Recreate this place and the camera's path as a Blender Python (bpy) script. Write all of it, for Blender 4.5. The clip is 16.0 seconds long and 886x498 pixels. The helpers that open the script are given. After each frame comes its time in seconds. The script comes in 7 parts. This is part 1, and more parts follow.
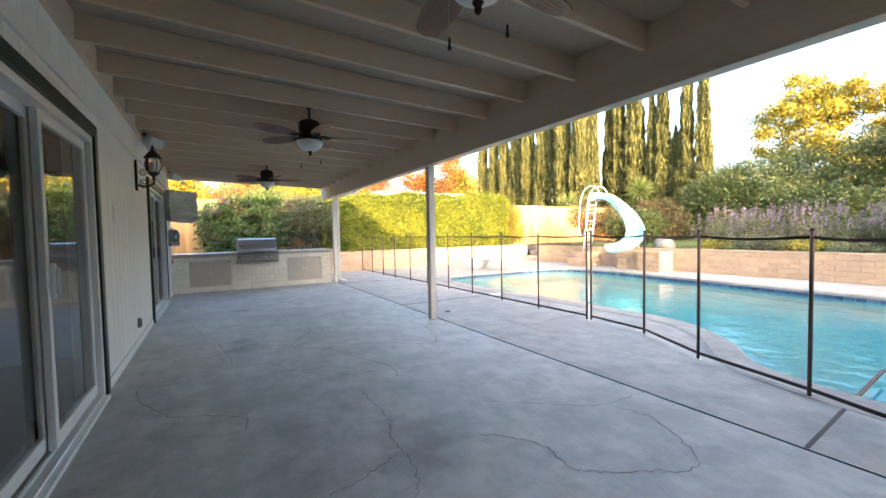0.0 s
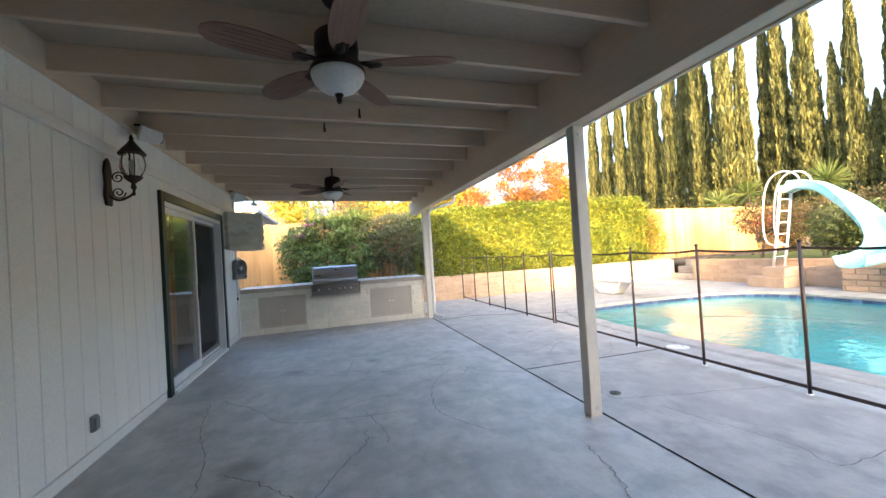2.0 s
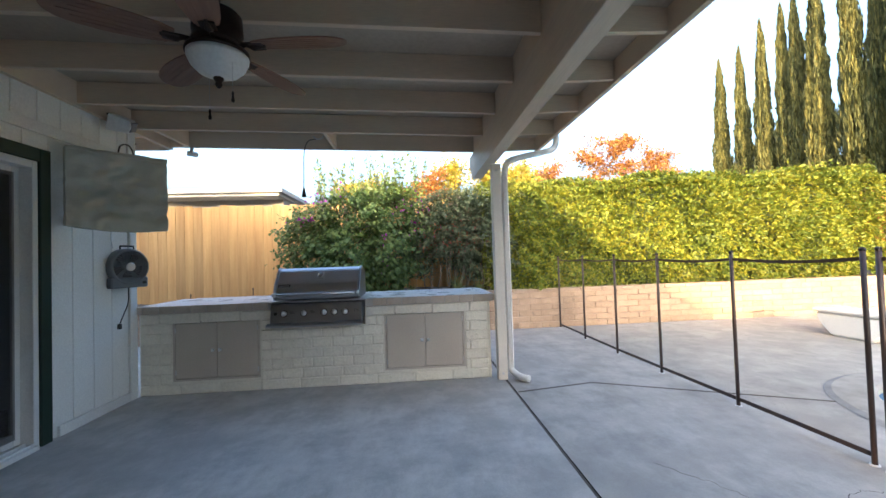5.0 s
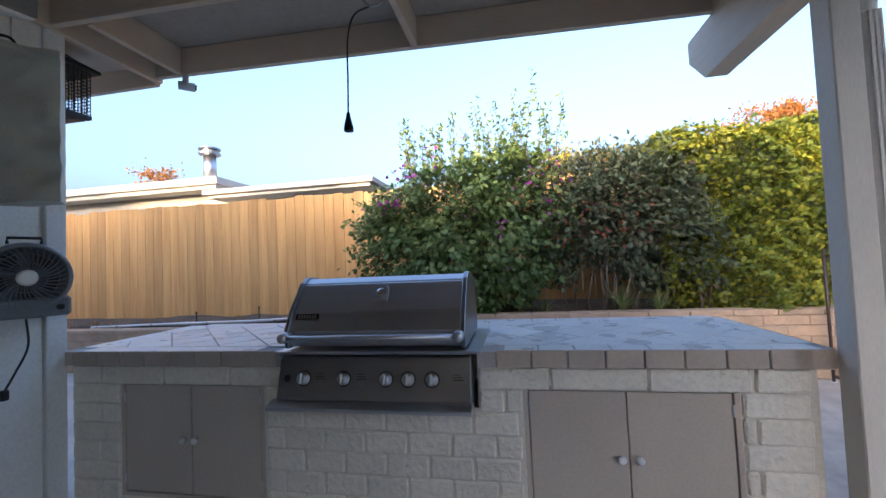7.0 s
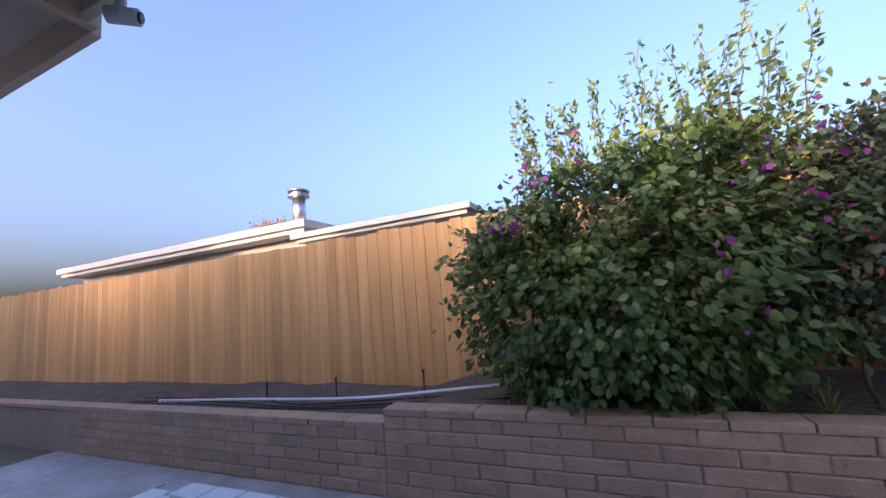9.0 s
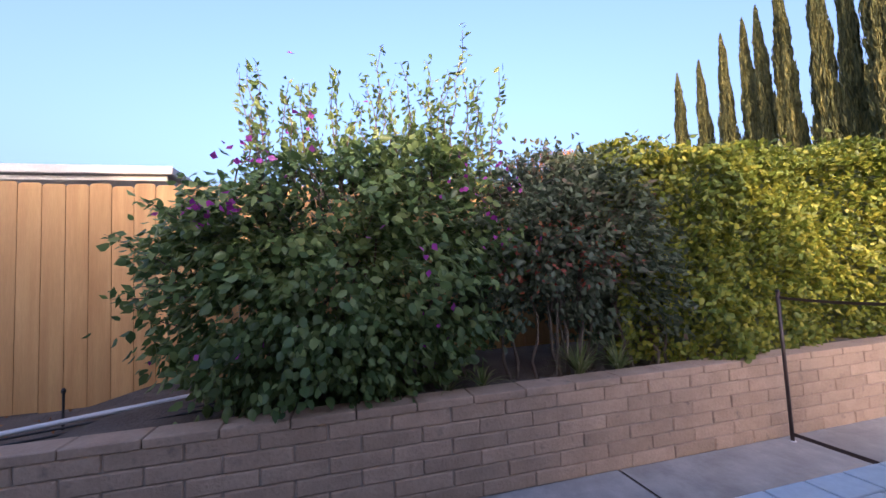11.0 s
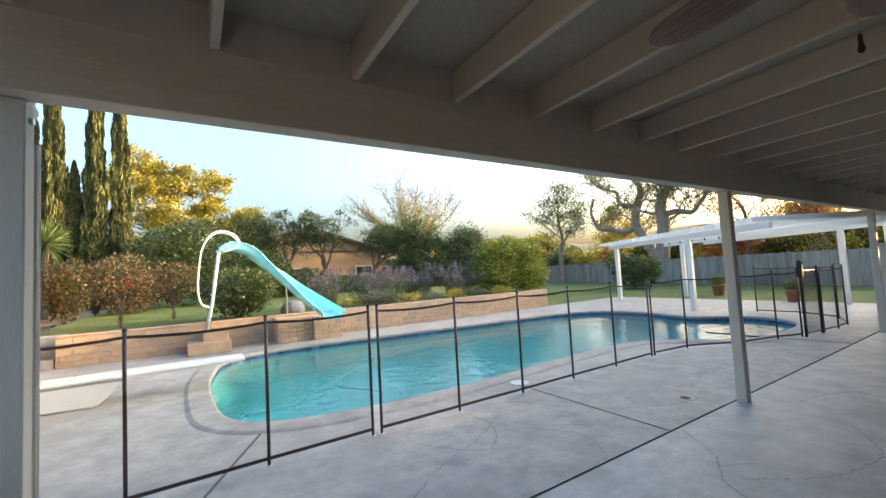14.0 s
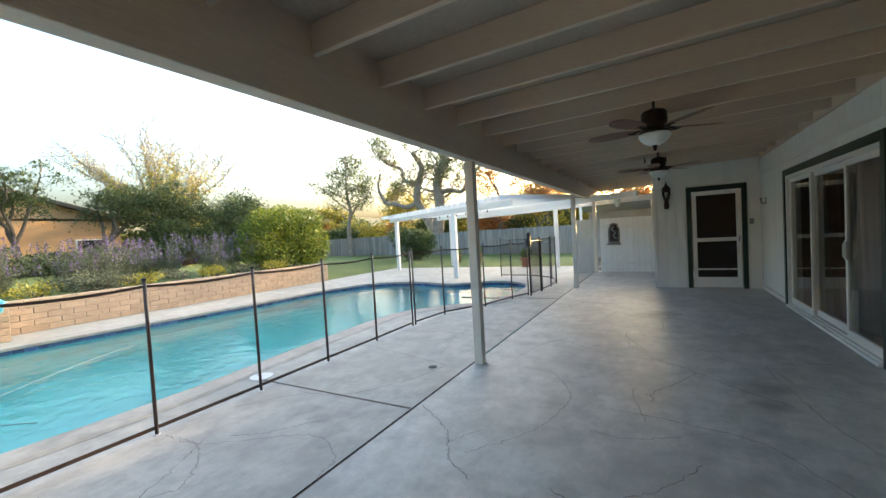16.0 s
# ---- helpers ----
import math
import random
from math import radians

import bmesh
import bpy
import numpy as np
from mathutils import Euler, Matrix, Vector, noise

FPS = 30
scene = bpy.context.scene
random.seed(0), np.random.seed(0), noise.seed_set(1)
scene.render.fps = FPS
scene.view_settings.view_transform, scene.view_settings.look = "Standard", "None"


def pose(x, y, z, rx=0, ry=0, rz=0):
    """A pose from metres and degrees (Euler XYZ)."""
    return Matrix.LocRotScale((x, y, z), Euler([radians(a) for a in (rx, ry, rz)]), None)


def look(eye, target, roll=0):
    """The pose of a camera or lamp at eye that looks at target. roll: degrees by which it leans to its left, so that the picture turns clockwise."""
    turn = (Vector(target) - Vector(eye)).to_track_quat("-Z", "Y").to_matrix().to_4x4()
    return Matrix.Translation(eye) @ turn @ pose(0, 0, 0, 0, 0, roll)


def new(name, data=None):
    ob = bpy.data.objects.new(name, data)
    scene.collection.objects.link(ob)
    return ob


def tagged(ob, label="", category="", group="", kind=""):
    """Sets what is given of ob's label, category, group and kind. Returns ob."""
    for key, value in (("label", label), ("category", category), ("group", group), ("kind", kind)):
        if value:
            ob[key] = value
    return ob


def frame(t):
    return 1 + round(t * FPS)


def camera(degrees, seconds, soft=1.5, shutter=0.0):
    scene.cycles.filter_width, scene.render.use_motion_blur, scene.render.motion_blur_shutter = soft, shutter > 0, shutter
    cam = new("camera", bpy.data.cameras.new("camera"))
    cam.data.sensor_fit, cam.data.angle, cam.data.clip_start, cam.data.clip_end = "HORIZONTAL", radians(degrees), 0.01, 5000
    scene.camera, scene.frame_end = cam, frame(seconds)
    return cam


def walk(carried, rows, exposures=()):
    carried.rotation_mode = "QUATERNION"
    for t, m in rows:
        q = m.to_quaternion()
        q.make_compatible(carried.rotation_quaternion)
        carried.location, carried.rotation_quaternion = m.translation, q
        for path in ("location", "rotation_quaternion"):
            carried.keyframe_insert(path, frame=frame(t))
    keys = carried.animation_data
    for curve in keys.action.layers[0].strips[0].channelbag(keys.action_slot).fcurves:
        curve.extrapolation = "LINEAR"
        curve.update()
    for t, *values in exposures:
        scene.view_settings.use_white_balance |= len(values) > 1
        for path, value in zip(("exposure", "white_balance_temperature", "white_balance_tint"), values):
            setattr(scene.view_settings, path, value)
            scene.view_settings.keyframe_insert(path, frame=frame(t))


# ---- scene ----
cam = camera(96.3, 16.0)
PATH = [
    (0, (0.214, 0.143, 1.31), (1.221, 1.869, 1.227), -1.1),
    (0.5, (0.443, 0.653, 1.305), (1.28, 2.469, 1.268), -1.8),
    (1, (0.668, 1.314, 1.34), (1.364, 3.189, 1.339), -2.4),
    (1.5, (0.88, 1.963, 1.365), (1.503, 3.863, 1.384), -2.8),
    (2, (1.154, 2.673, 1.354), (1.699, 4.598, 1.38), -3.6),
    (2.5, (1.428, 3.328, 1.305), (1.967, 5.254, 1.326), -3.2),
    (3, (1.7, 4.095, 1.289), (2.214, 6.027, 1.311), -2.8),
    (3.5, (1.888, 4.705, 1.295), (2.344, 6.652, 1.33), -2.8),
    (5.8, (2.265, 7.87, 1.314), (2.261, 9.869, 1.359), -2),
    (6, (2.26, 8.098, 1.329), (2.218, 10.097, 1.371), -2.2),
    (6.5, (2.127, 8.751, 1.321), (1.934, 10.741, 1.371), -2.1),
    (7, (1.906, 9.299, 1.303), (1.54, 11.264, 1.379), -2.5),
    (7.5, (1.554, 9.854, 1.344), (0.982, 11.765, 1.484), -3.8),
    (8, (1.281, 10.335, 1.41), (0.506, 12.165, 1.637), -5),
    (8.2, (1.206, 10.505, 1.45), (0.326, 12.281, 1.713), -5.3),
    (10.3, (1.152, 11.14, 1.555), (0.742, 13.08, 1.8), -3.3),
    (10.5, (1.152, 11.145, 1.555), (0.85, 13.12, 1.777), -3.2),
    (11, (1.152, 11.145, 1.556), (1.656, 13.075, 1.69), -2.8),
    (11.5, (1.151, 11.138, 1.575), (2.304, 12.77, 1.667), -2.3),
    (12, (1.148, 11.1, 1.58), (2.811, 12.206, 1.674), -2.5),
    (12.5, (1.126, 10.961, 1.59), (3.053, 11.487, 1.69), -3),
    (13, (1.142, 10.752, 1.56), (3.136, 10.659, 1.678), -3.6),
    (13.5, (1.05, 10.575, 1.531), (2.944, 9.95, 1.678), -3.8),
    (14, (1.066, 10.477, 1.577), (2.755, 9.412, 1.695), -3.1),
    (14.5, (1.097, 10.389, 1.617), (2.546, 9.012, 1.676), -2.6),
    (15, (1.04, 10.242, 1.578), (2.316, 8.702, 1.601), -2.9),
    (15.5, (1.054, 9.99, 1.547), (2.176, 8.335, 1.513), -3),
    (16, (1.222, 9.582, 1.503), (2.188, 7.832, 1.431), -3.3),
]
EXPOSURES = [(0.0, 4.15, 7500, 14), (2.5, 3.95, 7200, 14), (3.5, 3.85, 7100, 13), (5.8, 3.3, 6750, 11), (7.0, 3.05, 6500, 18), (8.2, 2.5, 6300, 32), (10.3, 2.45, 6050, 33), (11.5, 2.65, 6100, 30), (12.5, 2.95, 6850, 18), (14.0, 3.25, 7200, 8), (16.0, 3.65, 7400, 5)]
walk(cam, [(t, look(eye, target, roll)) for t, eye, target, roll in PATH], EXPOSURES)

# ---- light ----
SUN_EL, SUN_DIR = 9.0, Vector((0.225, 0.974, 0.0)).normalized()
world = bpy.data.worlds.new("sky")
scene.world = world
world.use_nodes = True
wn = world.node_tree
sky = wn.nodes.new("ShaderNodeTexSky")
sky.sky_type, sky.sun_disc = "NISHITA", False
sky.sun_elevation = radians(SUN_EL + 2)
sky.sun_rotation = math.atan2(-SUN_DIR.x, -SUN_DIR.y)
sky.dust_density, sky.air_density, sky.ozone_density = 10.0, 1.0, 3.0
wn.links.new(sky.outputs[0], wn.nodes["Background"].inputs[0])
wn.nodes["Background"].inputs[1].default_value = 0.15
sun = new("sun", bpy.data.lights.new("sun", "SUN"))
sun.data.energy, sun.data.angle, sun.data.color = 1.15, radians(1.5), (1.0, 0.70, 0.36)
sun.matrix_world = look((0, 0, 0), tuple(SUN_DIR * math.cos(radians(SUN_EL)) - Vector((0, 0, math.sin(radians(SUN_EL))))))
sun.location = (0, -20, 30)
scene.view_settings.exposure = 0.0

# ---- materials ----
def tree_of(name):
    m = bpy.data.materials.new(name)
    m.use_nodes = True
    nt = m.node_tree
    return m, nt, nt.nodes["Principled BSDF"]


def noise_node(nt, coord, scale, detail=4.0, stretch=None, rough=0.55):
    src = coord
    if stretch:
        mp = nt.nodes.new("ShaderNodeMapping")
        mp.inputs["Scale"].default_value = stretch
        nt.links.new(coord, mp.inputs["Vector"])
        src = mp.outputs[0]
    n = nt.nodes.new("ShaderNodeTexNoise")
    n.inputs["Scale"].default_value, n.inputs["Detail"].default_value, n.inputs["Roughness"].default_value = scale, detail, rough
    nt.links.new(src, n.inputs["Vector"])
    return n.outputs["Fac"]


def ramp(nt, fac, stops):
    r = nt.nodes.new("ShaderNodeValToRGB")
    while len(r.color_ramp.elements) < len(stops):
        r.color_ramp.elements.new(0.5)
    for e, (p, c) in zip(r.color_ramp.elements, stops):
        e.position, e.color = p, (*c, 1)
    nt.links.new(fac, r.inputs[0])
    return r.outputs[0]


def mixed(nt, fac, a, b, how="MIX"):
    x = nt.nodes.new("ShaderNodeMix")
    x.data_type, x.blend_type = "RGBA", how
    for v, s in ((fac, x.inputs[0]), (a, x.inputs[6]), (b, x.inputs[7])):
        if isinstance(v, (int, float)):
            s.default_value = v
        elif isinstance(v, tuple):
            s.default_value = (*v, 1)
        else:
            nt.links.new(v, s)
    return x.outputs[2]


def surface(name, c1, c2, rough=0.7, scale=2.0, fine=60.0, bump=0.15, metal=0.0, rand=0.0, stretch=None, spots=None, spec=0.4, depth=0.004, island=False):
    """A painted, stony or wooden surface: two colours in broad patches, fine grain, relief."""
    m, nt, b = tree_of(name)
    tc = nt.nodes.new("ShaderNodeTexCoord").outputs["Object"]
    if rand:
        oi = nt.nodes.new("ShaderNodeObjectInfo")
        rnd = oi.outputs["Random"]
        if island:
            rnd = nt.nodes.new("ShaderNodeNewGeometry").outputs["Random Per Island"]
        sh = nt.nodes.new("ShaderNodeVectorMath")
        sh.operation = "MULTIPLY_ADD"
        nt.links.new(rnd, sh.inputs[0])
        sh.inputs[1].default_value = (7.3, 5.1, 9.7)
        nt.links.new(tc, sh.inputs[2])
        tc = sh.outputs[0]
    broad = noise_node(nt, tc, scale, 5.0, stretch)
    col = ramp(nt, broad, [(0.3, c1), (0.7, c2)])
    grain = noise_node(nt, tc, fine, 3.0, stretch)
    col = mixed(nt, 0.35, col, ramp(nt, grain, [(0.25, (0.55, 0.55, 0.55)), (0.75, (1.0, 1.0, 1.0))]), "MULTIPLY")
    if spots:
        sp = noise_node(nt, tc, spots[0], 6.0)
        col = mixed(nt, ramp(nt, sp, [(spots[1], (0, 0, 0)), (spots[1] + 0.12, (1, 1, 1))]), col, spots[2])
    if rand:
        v = nt.nodes.new("ShaderNodeMapRange")
        v.inputs[3].default_value, v.inputs[4].default_value = 1 - rand, 1 + rand
        nt.links.new(rnd, v.inputs[0])
        hs = nt.nodes.new("ShaderNodeHueSaturation")
        nt.links.new(v.outputs[0], hs.inputs["Value"])
        nt.links.new(col, hs.inputs["Color"])
        col = hs.outputs[0]
    nt.links.new(col, b.inputs["Base Color"])
    rr = nt.nodes.new("ShaderNodeMapRange")
    rr.inputs[3].default_value, rr.inputs[4].default_value = max(0.05, rough - 0.12), min(1, rough + 0.12)
    nt.links.new(broad, rr.inputs[0])
    nt.links.new(rr.outputs[0], b.inputs["Roughness"])
    b.inputs["Metallic"].default_value = metal
    b.inputs["Specular IOR Level"].default_value = spec
    if bump:
        bp = nt.nodes.new("ShaderNodeBump")
        bp.inputs["Strength"].default_value, bp.inputs["Distance"].default_value = bump, depth
        nt.links.new(grain, bp.inputs["Height"])
        nt.links.new(bp.outputs[0], b.inputs["Normal"])
    return m


def leafy(name, stops, glow=0.35, rough=0.45):
    """Leaves: each its own shade, light passing through."""
    m, nt, b = tree_of(name)
    rnd = nt.nodes.new("ShaderNodeNewGeometry").outputs["Random Per Island"]
    tc = nt.nodes.new("ShaderNodeTexCoord").outputs["Object"]
    patch = noise_node(nt, tc, 1.1, 3.0)
    mx = nt.nodes.new("ShaderNodeMath")
    mx.operation = "MULTIPLY_ADD"
    nt.links.new(patch, mx.inputs[0])
    mx.inputs[1].default_value = 0.9
    sub = nt.nodes.new("ShaderNodeMath")
    sub.operation = "MULTIPLY_ADD"
    nt.links.new(rnd, sub.inputs[0])
    sub.inputs[1].default_value, sub.inputs[2].default_value = 0.75, -0.33
    nt.links.new(sub.outputs[0], mx.inputs[2])
    col = ramp(nt, mx.outputs[0], stops)
    nt.links.new(col, b.inputs["Base Color"])
    b.inputs["Roughness"].default_value = rough
    b.inputs["Specular IOR Level"].default_value = 0.35
    tr = nt.nodes.new("ShaderNodeBsdfTranslucent")
    nt.links.new(col, tr.inputs[0])
    ms = nt.nodes.new("ShaderNodeMixShader")
    ms.inputs[0].default_value = glow
    nt.links.new(b.outputs[0], ms.inputs[1])
    nt.links.new(tr.outputs[0], ms.inputs[2])
    nt.links.new(ms.outputs[0], nt.nodes["Material Output"].inputs[0])
    return m


def glassy(name, colour, ior=1.45, rough=0.0, ripple=None):
    m, nt, b = tree_of(name)
    b.inputs["Base Color"].default_value = (*colour, 1)
    b.inputs["Roughness"].default_value = rough
    b.inputs["IOR"].default_value = ior
    b.inputs["Transmission Weight"].default_value = 1.0
    if ripple:
        tc = nt.nodes.new("ShaderNodeTexCoord").outputs["Object"]
        n = noise_node(nt, tc, ripple[0], 2.0)
        bp = nt.nodes.new("ShaderNodeBump")
        bp.inputs["Strength"].default_value, bp.inputs["Distance"].default_value = ripple[1], 0.05
        nt.links.new(n, bp.inputs["Height"])
        nt.links.new(bp.outputs[0], b.inputs["Normal"])
    return m


def netting(name, colour, open_share):
    """Fine woven mesh, holes too small to see singly."""
    m, nt, b = tree_of(name)
    b.inputs["Base Color"].default_value = (*colour, 1)
    b.inputs["Roughness"].default_value = 0.8
    tp = nt.nodes.new("ShaderNodeBsdfTransparent")
    ms = nt.nodes.new("ShaderNodeMixShader")
    ms.inputs[0].default_value = open_share
    nt.links.new(b.outputs[0], ms.inputs[1])
    nt.links.new(tp.outputs[0], ms.inputs[2])
    nt.links.new(ms.outputs[0], nt.nodes["Material Output"].inputs[0])
    return m


def concrete(name, c1, c2, stain, gloss, patches=()):
    m, nt, b = tree_of(name)
    tc = nt.nodes.new("ShaderNodeTexCoord").outputs["Object"]
    broad = noise_node(nt, tc, 0.55, 6.0)
    mid = noise_node(nt, tc, 2.6, 8.0, None, 0.65)
    col = ramp(nt, broad, [(0.32, c1), (0.68, c2)])
    col = mixed(nt, 0.7, col, ramp(nt, mid, [(0.36, (0.55, 0.55, 0.56)), (0.58, (1, 1, 1))]), "MULTIPLY")
    swirl = noise_node(nt, tc, 7.0, 7.0, (1.0, 0.55, 1.0), 0.7)
    col = mixed(nt, 0.5, col, ramp(nt, swirl, [(0.38, (0.68, 0.68, 0.68)), (0.56, (1, 1, 1))]), "MULTIPLY")
    blot = noise_node(nt, tc, 0.8, 9.0, None, 0.7)
    col = mixed(nt, ramp(nt, blot, [(0.50, (0, 0, 0)), (0.66, (0.85, 0.85, 0.85))]), col, stain)
    for sx, sy, sr in patches:
        dn = nt.nodes.new("ShaderNodeVectorMath")
        dn.operation = "DISTANCE"
        nt.links.new(tc, dn.inputs[0])
        dn.inputs[1].default_value = (sx, sy, 0)
        ad = nt.nodes.new("ShaderNodeMath")
        ad.operation = "MULTIPLY_ADD"
        nt.links.new(mid, ad.inputs[0])
        ad.inputs[1].default_value = sr * 1.3
        nt.links.new(dn.outputs["Value"], ad.inputs[2])
        mask = ramp(nt, ad.outputs[0], [(min(0.99, sr * 0.75), (0.75, 0.75, 0.75)), (min(1.0, sr * 1.5), (0, 0, 0))])
        col = mixed(nt, mask, col, (stain[0] * 0.62, stain[1] * 0.6, stain[2] * 0.58))
    fine = noise_node(nt, tc, 90, 3.0)
    col = mixed(nt, 0.25, col, ramp(nt, fine, [(0.3, (0.6, 0.6, 0.6)), (0.7, (1, 1, 1))]), "MULTIPLY")
    nt.links.new(col, b.inputs["Base Color"])
    nt.links.new(ramp(nt, mid, [(0.3, (gloss, gloss, gloss)), (0.75, (gloss + 0.3,) * 3)]), b.inputs["Roughness"])
    bp = nt.nodes.new("ShaderNodeBump")
    bp.inputs["Strength"].default_value, bp.inputs["Distance"].default_value = 0.35, 0.006
    nt.links.new(mid, bp.inputs["Height"])
    nt.links.new(bp.outputs[0], b.inputs["Normal"])
    return m


CONCRETE = concrete("patio_concrete", (0.48, 0.462, 0.435), (0.62, 0.60, 0.57), (0.34, 0.322, 0.30), 0.40, ((0.42, 5.25, 0.42), (1.35, 2.3, 0.5), (0.66, 7.95, 0.22), (0.48, 5.65, 0.2), (1.6, 8.05, 0.12)))
DECK = concrete("deck_concrete", (0.43, 0.405, 0.37), (0.52, 0.49, 0.45), (0.35, 0.325, 0.30), 0.5)
COPING = concrete("coping", (0.40, 0.37, 0.335), (0.48, 0.45, 0.41), (0.34, 0.31, 0.28), 0.6)
CRACK = surface("crack_dirt", (0.12, 0.112, 0.105), (0.20, 0.19, 0.175), 0.95, 6, 80, 0)
JOINT = surface("joint_strip", (0.10, 0.085, 0.075), (0.16, 0.135, 0.12), 0.9, 5, 90, 0.2)
WALLPAINT = surface("white_wall_paint", (0.78, 0.78, 0.745), (0.84, 0.84, 0.805), 0.55, 1.5, 70, 0.12, rand=0.02)
TRIMPAINT = surface("white_trim_paint", (0.74, 0.73, 0.70), (0.80, 0.79, 0.76), 0.5, 2, 60, 0.1)
TAUPE = surface("taupe_beam_paint", (0.63, 0.495, 0.365), (0.71, 0.57, 0.43), 0.6, 1.2, 40, 0.25, stretch=(0.3, 4, 4), rand=0.03)
BEAMPAINT = surface("beam_paint", (0.62, 0.515, 0.40), (0.70, 0.595, 0.47), 0.55, 1.5, 25, 0.4, stretch=(5, 0.35, 5))
POSTPAINT = surface("post_paint", (0.68, 0.63, 0.55), (0.75, 0.70, 0.62), 0.55, 2.5, 50, 0.2, stretch=(4, 4, 0.5))
# taupe darkened below the joist paint: shade between the joists is in the colour
CEILING = surface("shaded_ceiling_paint", (0.42, 0.34, 0.262), (0.49, 0.405, 0.315), 0.7, 1.0, 30, 0.2)
GREEN = surface("dark_green_trim", (0.005, 0.022, 0.016), (0.009, 0.034, 0.024), 0.4, 3, 70, 0.1)
VINYL = surface("white_vinyl", (0.72, 0.72, 0.70), (0.80, 0.80, 0.78), 0.4, 3, 90, 0.04)
GLASS = glassy("window_glass", (0.93, 0.95, 0.94))
SCREEN = netting("door_screen", (0.02, 0.02, 0.022), 0.35)
BLACKNET = netting("fence_mesh", (0.012, 0.010, 0.010), 0.80)
GATENET = netting("gate_mesh", (0.012, 0.010, 0.010), 0.45)
FENCEPOLE = surface("brown_fence_pole", (0.045, 0.026, 0.022), (0.07, 0.042, 0.034), 0.4, 6, 120, 0.1, spec=0.5)
WATER = glassy("pool_water", (0.52, 0.96, 1.0), 1.33, 0.0, (4.5, 0.28))
PLASTER = surface("pool_plaster", (0.06, 0.36, 0.43), (0.10, 0.46, 0.52), 0.7, 0.8, 30, 0.1)
POOLTILE = surface("blue_pool_tile", (0.05, 0.08, 0.19), (0.11, 0.17, 0.30), 0.2, 3, 30, 0.1, rand=0.35)
SLUMP = surface("tan_slump_block", (0.42, 0.29, 0.20), (0.53, 0.375, 0.265), 0.85, 5, 45, 0.8, rand=0.10, depth=0.01, spots=(9, 0.62, (0.27, 0.20, 0.15)))
MORTAR = surface("mortar", (0.38, 0.30, 0.235), (0.46, 0.37, 0.295), 0.9, 6, 70, 0.6, depth=0.01)
CREAM = surface("cream_painted_block", (0.79, 0.745, 0.64), (0.86, 0.815, 0.715), 0.6, 5, 38, 0.9, rand=0.05, depth=0.012, spots=(14, 0.66, (0.50, 0.46, 0.37)))
CREAMJOINT = surface("cream_painted_joint", (0.74, 0.695, 0.595), (0.80, 0.755, 0.655), 0.7, 5, 60, 0.5, depth=0.01)
DOORGREY = surface("taupe_cabinet_paint", (0.52, 0.455, 0.385), (0.58, 0.515, 0.44), 0.45, 2, 80, 0.08)
TILE = surface("white_counter_tile", (0.76, 0.76, 0.75), (0.85, 0.85, 0.84), 0.3, 3, 40, 0.08, rand=0.05)
GROUT = surface("dark_grout", (0.42, 0.41, 0.39), (0.52, 0.50, 0.48), 0.9, 8, 90, 0.3)
EDGETILE = surface("taupe_edge_tile", (0.46, 0.385, 0.315), (0.55, 0.47, 0.395), 0.45, 4, 60, 0.1, rand=0.07)
STEEL = surface("stainless_steel", (0.56, 0.56, 0.57), (0.66, 0.66, 0.67), 0.36, 1.5, 90, 0.05, metal=1.0, stretch=(0.4, 6, 6))
DARKSTEEL = surface("dark_stainless_steel", (0.30, 0.30, 0.305), (0.38, 0.38, 0.385), 0.36, 2.0, 90, 0.05, metal=1.0, stretch=(0.4, 6, 6))
CHROME = surface("chrome", (0.72, 0.72, 0.72), (0.8, 0.8, 0.8), 0.15, 3, 60, 0.0, metal=1.0)
BLACK = surface("black_plastic", (0.012, 0.012, 0.012), (0.025, 0.025, 0.025), 0.45, 6, 90, 0.05)
IRON = surface("dark_bronze_iron", (0.022, 0.014, 0.012), (0.05, 0.03, 0.024), 0.45, 8, 120, 0.3, metal=0.4)
FROST = surface("frosted_bowl_glass", (0.70, 0.73, 0.72), (0.80, 0.83, 0.82), 0.35, 4, 50, 0.05)
BLADE = surface("palm_blade_wood", (0.19, 0.10, 0.072), (0.30, 0.175, 0.125), 0.5, 3, 50, 0.4, stretch=(1, 9, 9))
FENCEWOOD = surface("new_cedar_plank", (0.57, 0.295, 0.105), (0.73, 0.43, 0.175), 0.7, 1.5, 22, 0.35, rand=0.16, stretch=(8, 8, 0.5), spots=(1.7, 0.70, (0.36, 0.17, 0.07)))
OLDWOOD = surface("weathered_grey_plank", (0.17, 0.15, 0.13), (0.33, 0.30, 0.265), 0.85, 1.5, 20, 0.5, rand=0.2, stretch=(8, 8, 0.5))
REDWOOD = surface("old_brown_plank", (0.12, 0.05, 0.03), (0.20, 0.09, 0.05), 0.85, 1.5, 20, 0.5, rand=0.2, stretch=(8, 8, 0.5))
SOIL = surface("dark_soil", (0.09, 0.072, 0.058), (0.17, 0.14, 0.115), 0.95, 3, 35, 1.0, depth=0.03)
GRASS = surface("lawn_grass", (0.075, 0.115, 0.024), (0.16, 0.19, 0.045), 0.9, 0.8, 40, 1.0, depth=0.03)
EARTH = surface("dry_earth", (0.16, 0.13, 0.08), (0.24, 0.19, 0.11), 0.95, 0.1, 2, 0.3)
AQUA = surface("aqua_fibreglass", (0.22, 0.66, 0.70), (0.30, 0.76, 0.79), 0.28, 2, 60, 0.03, spec=0.5)
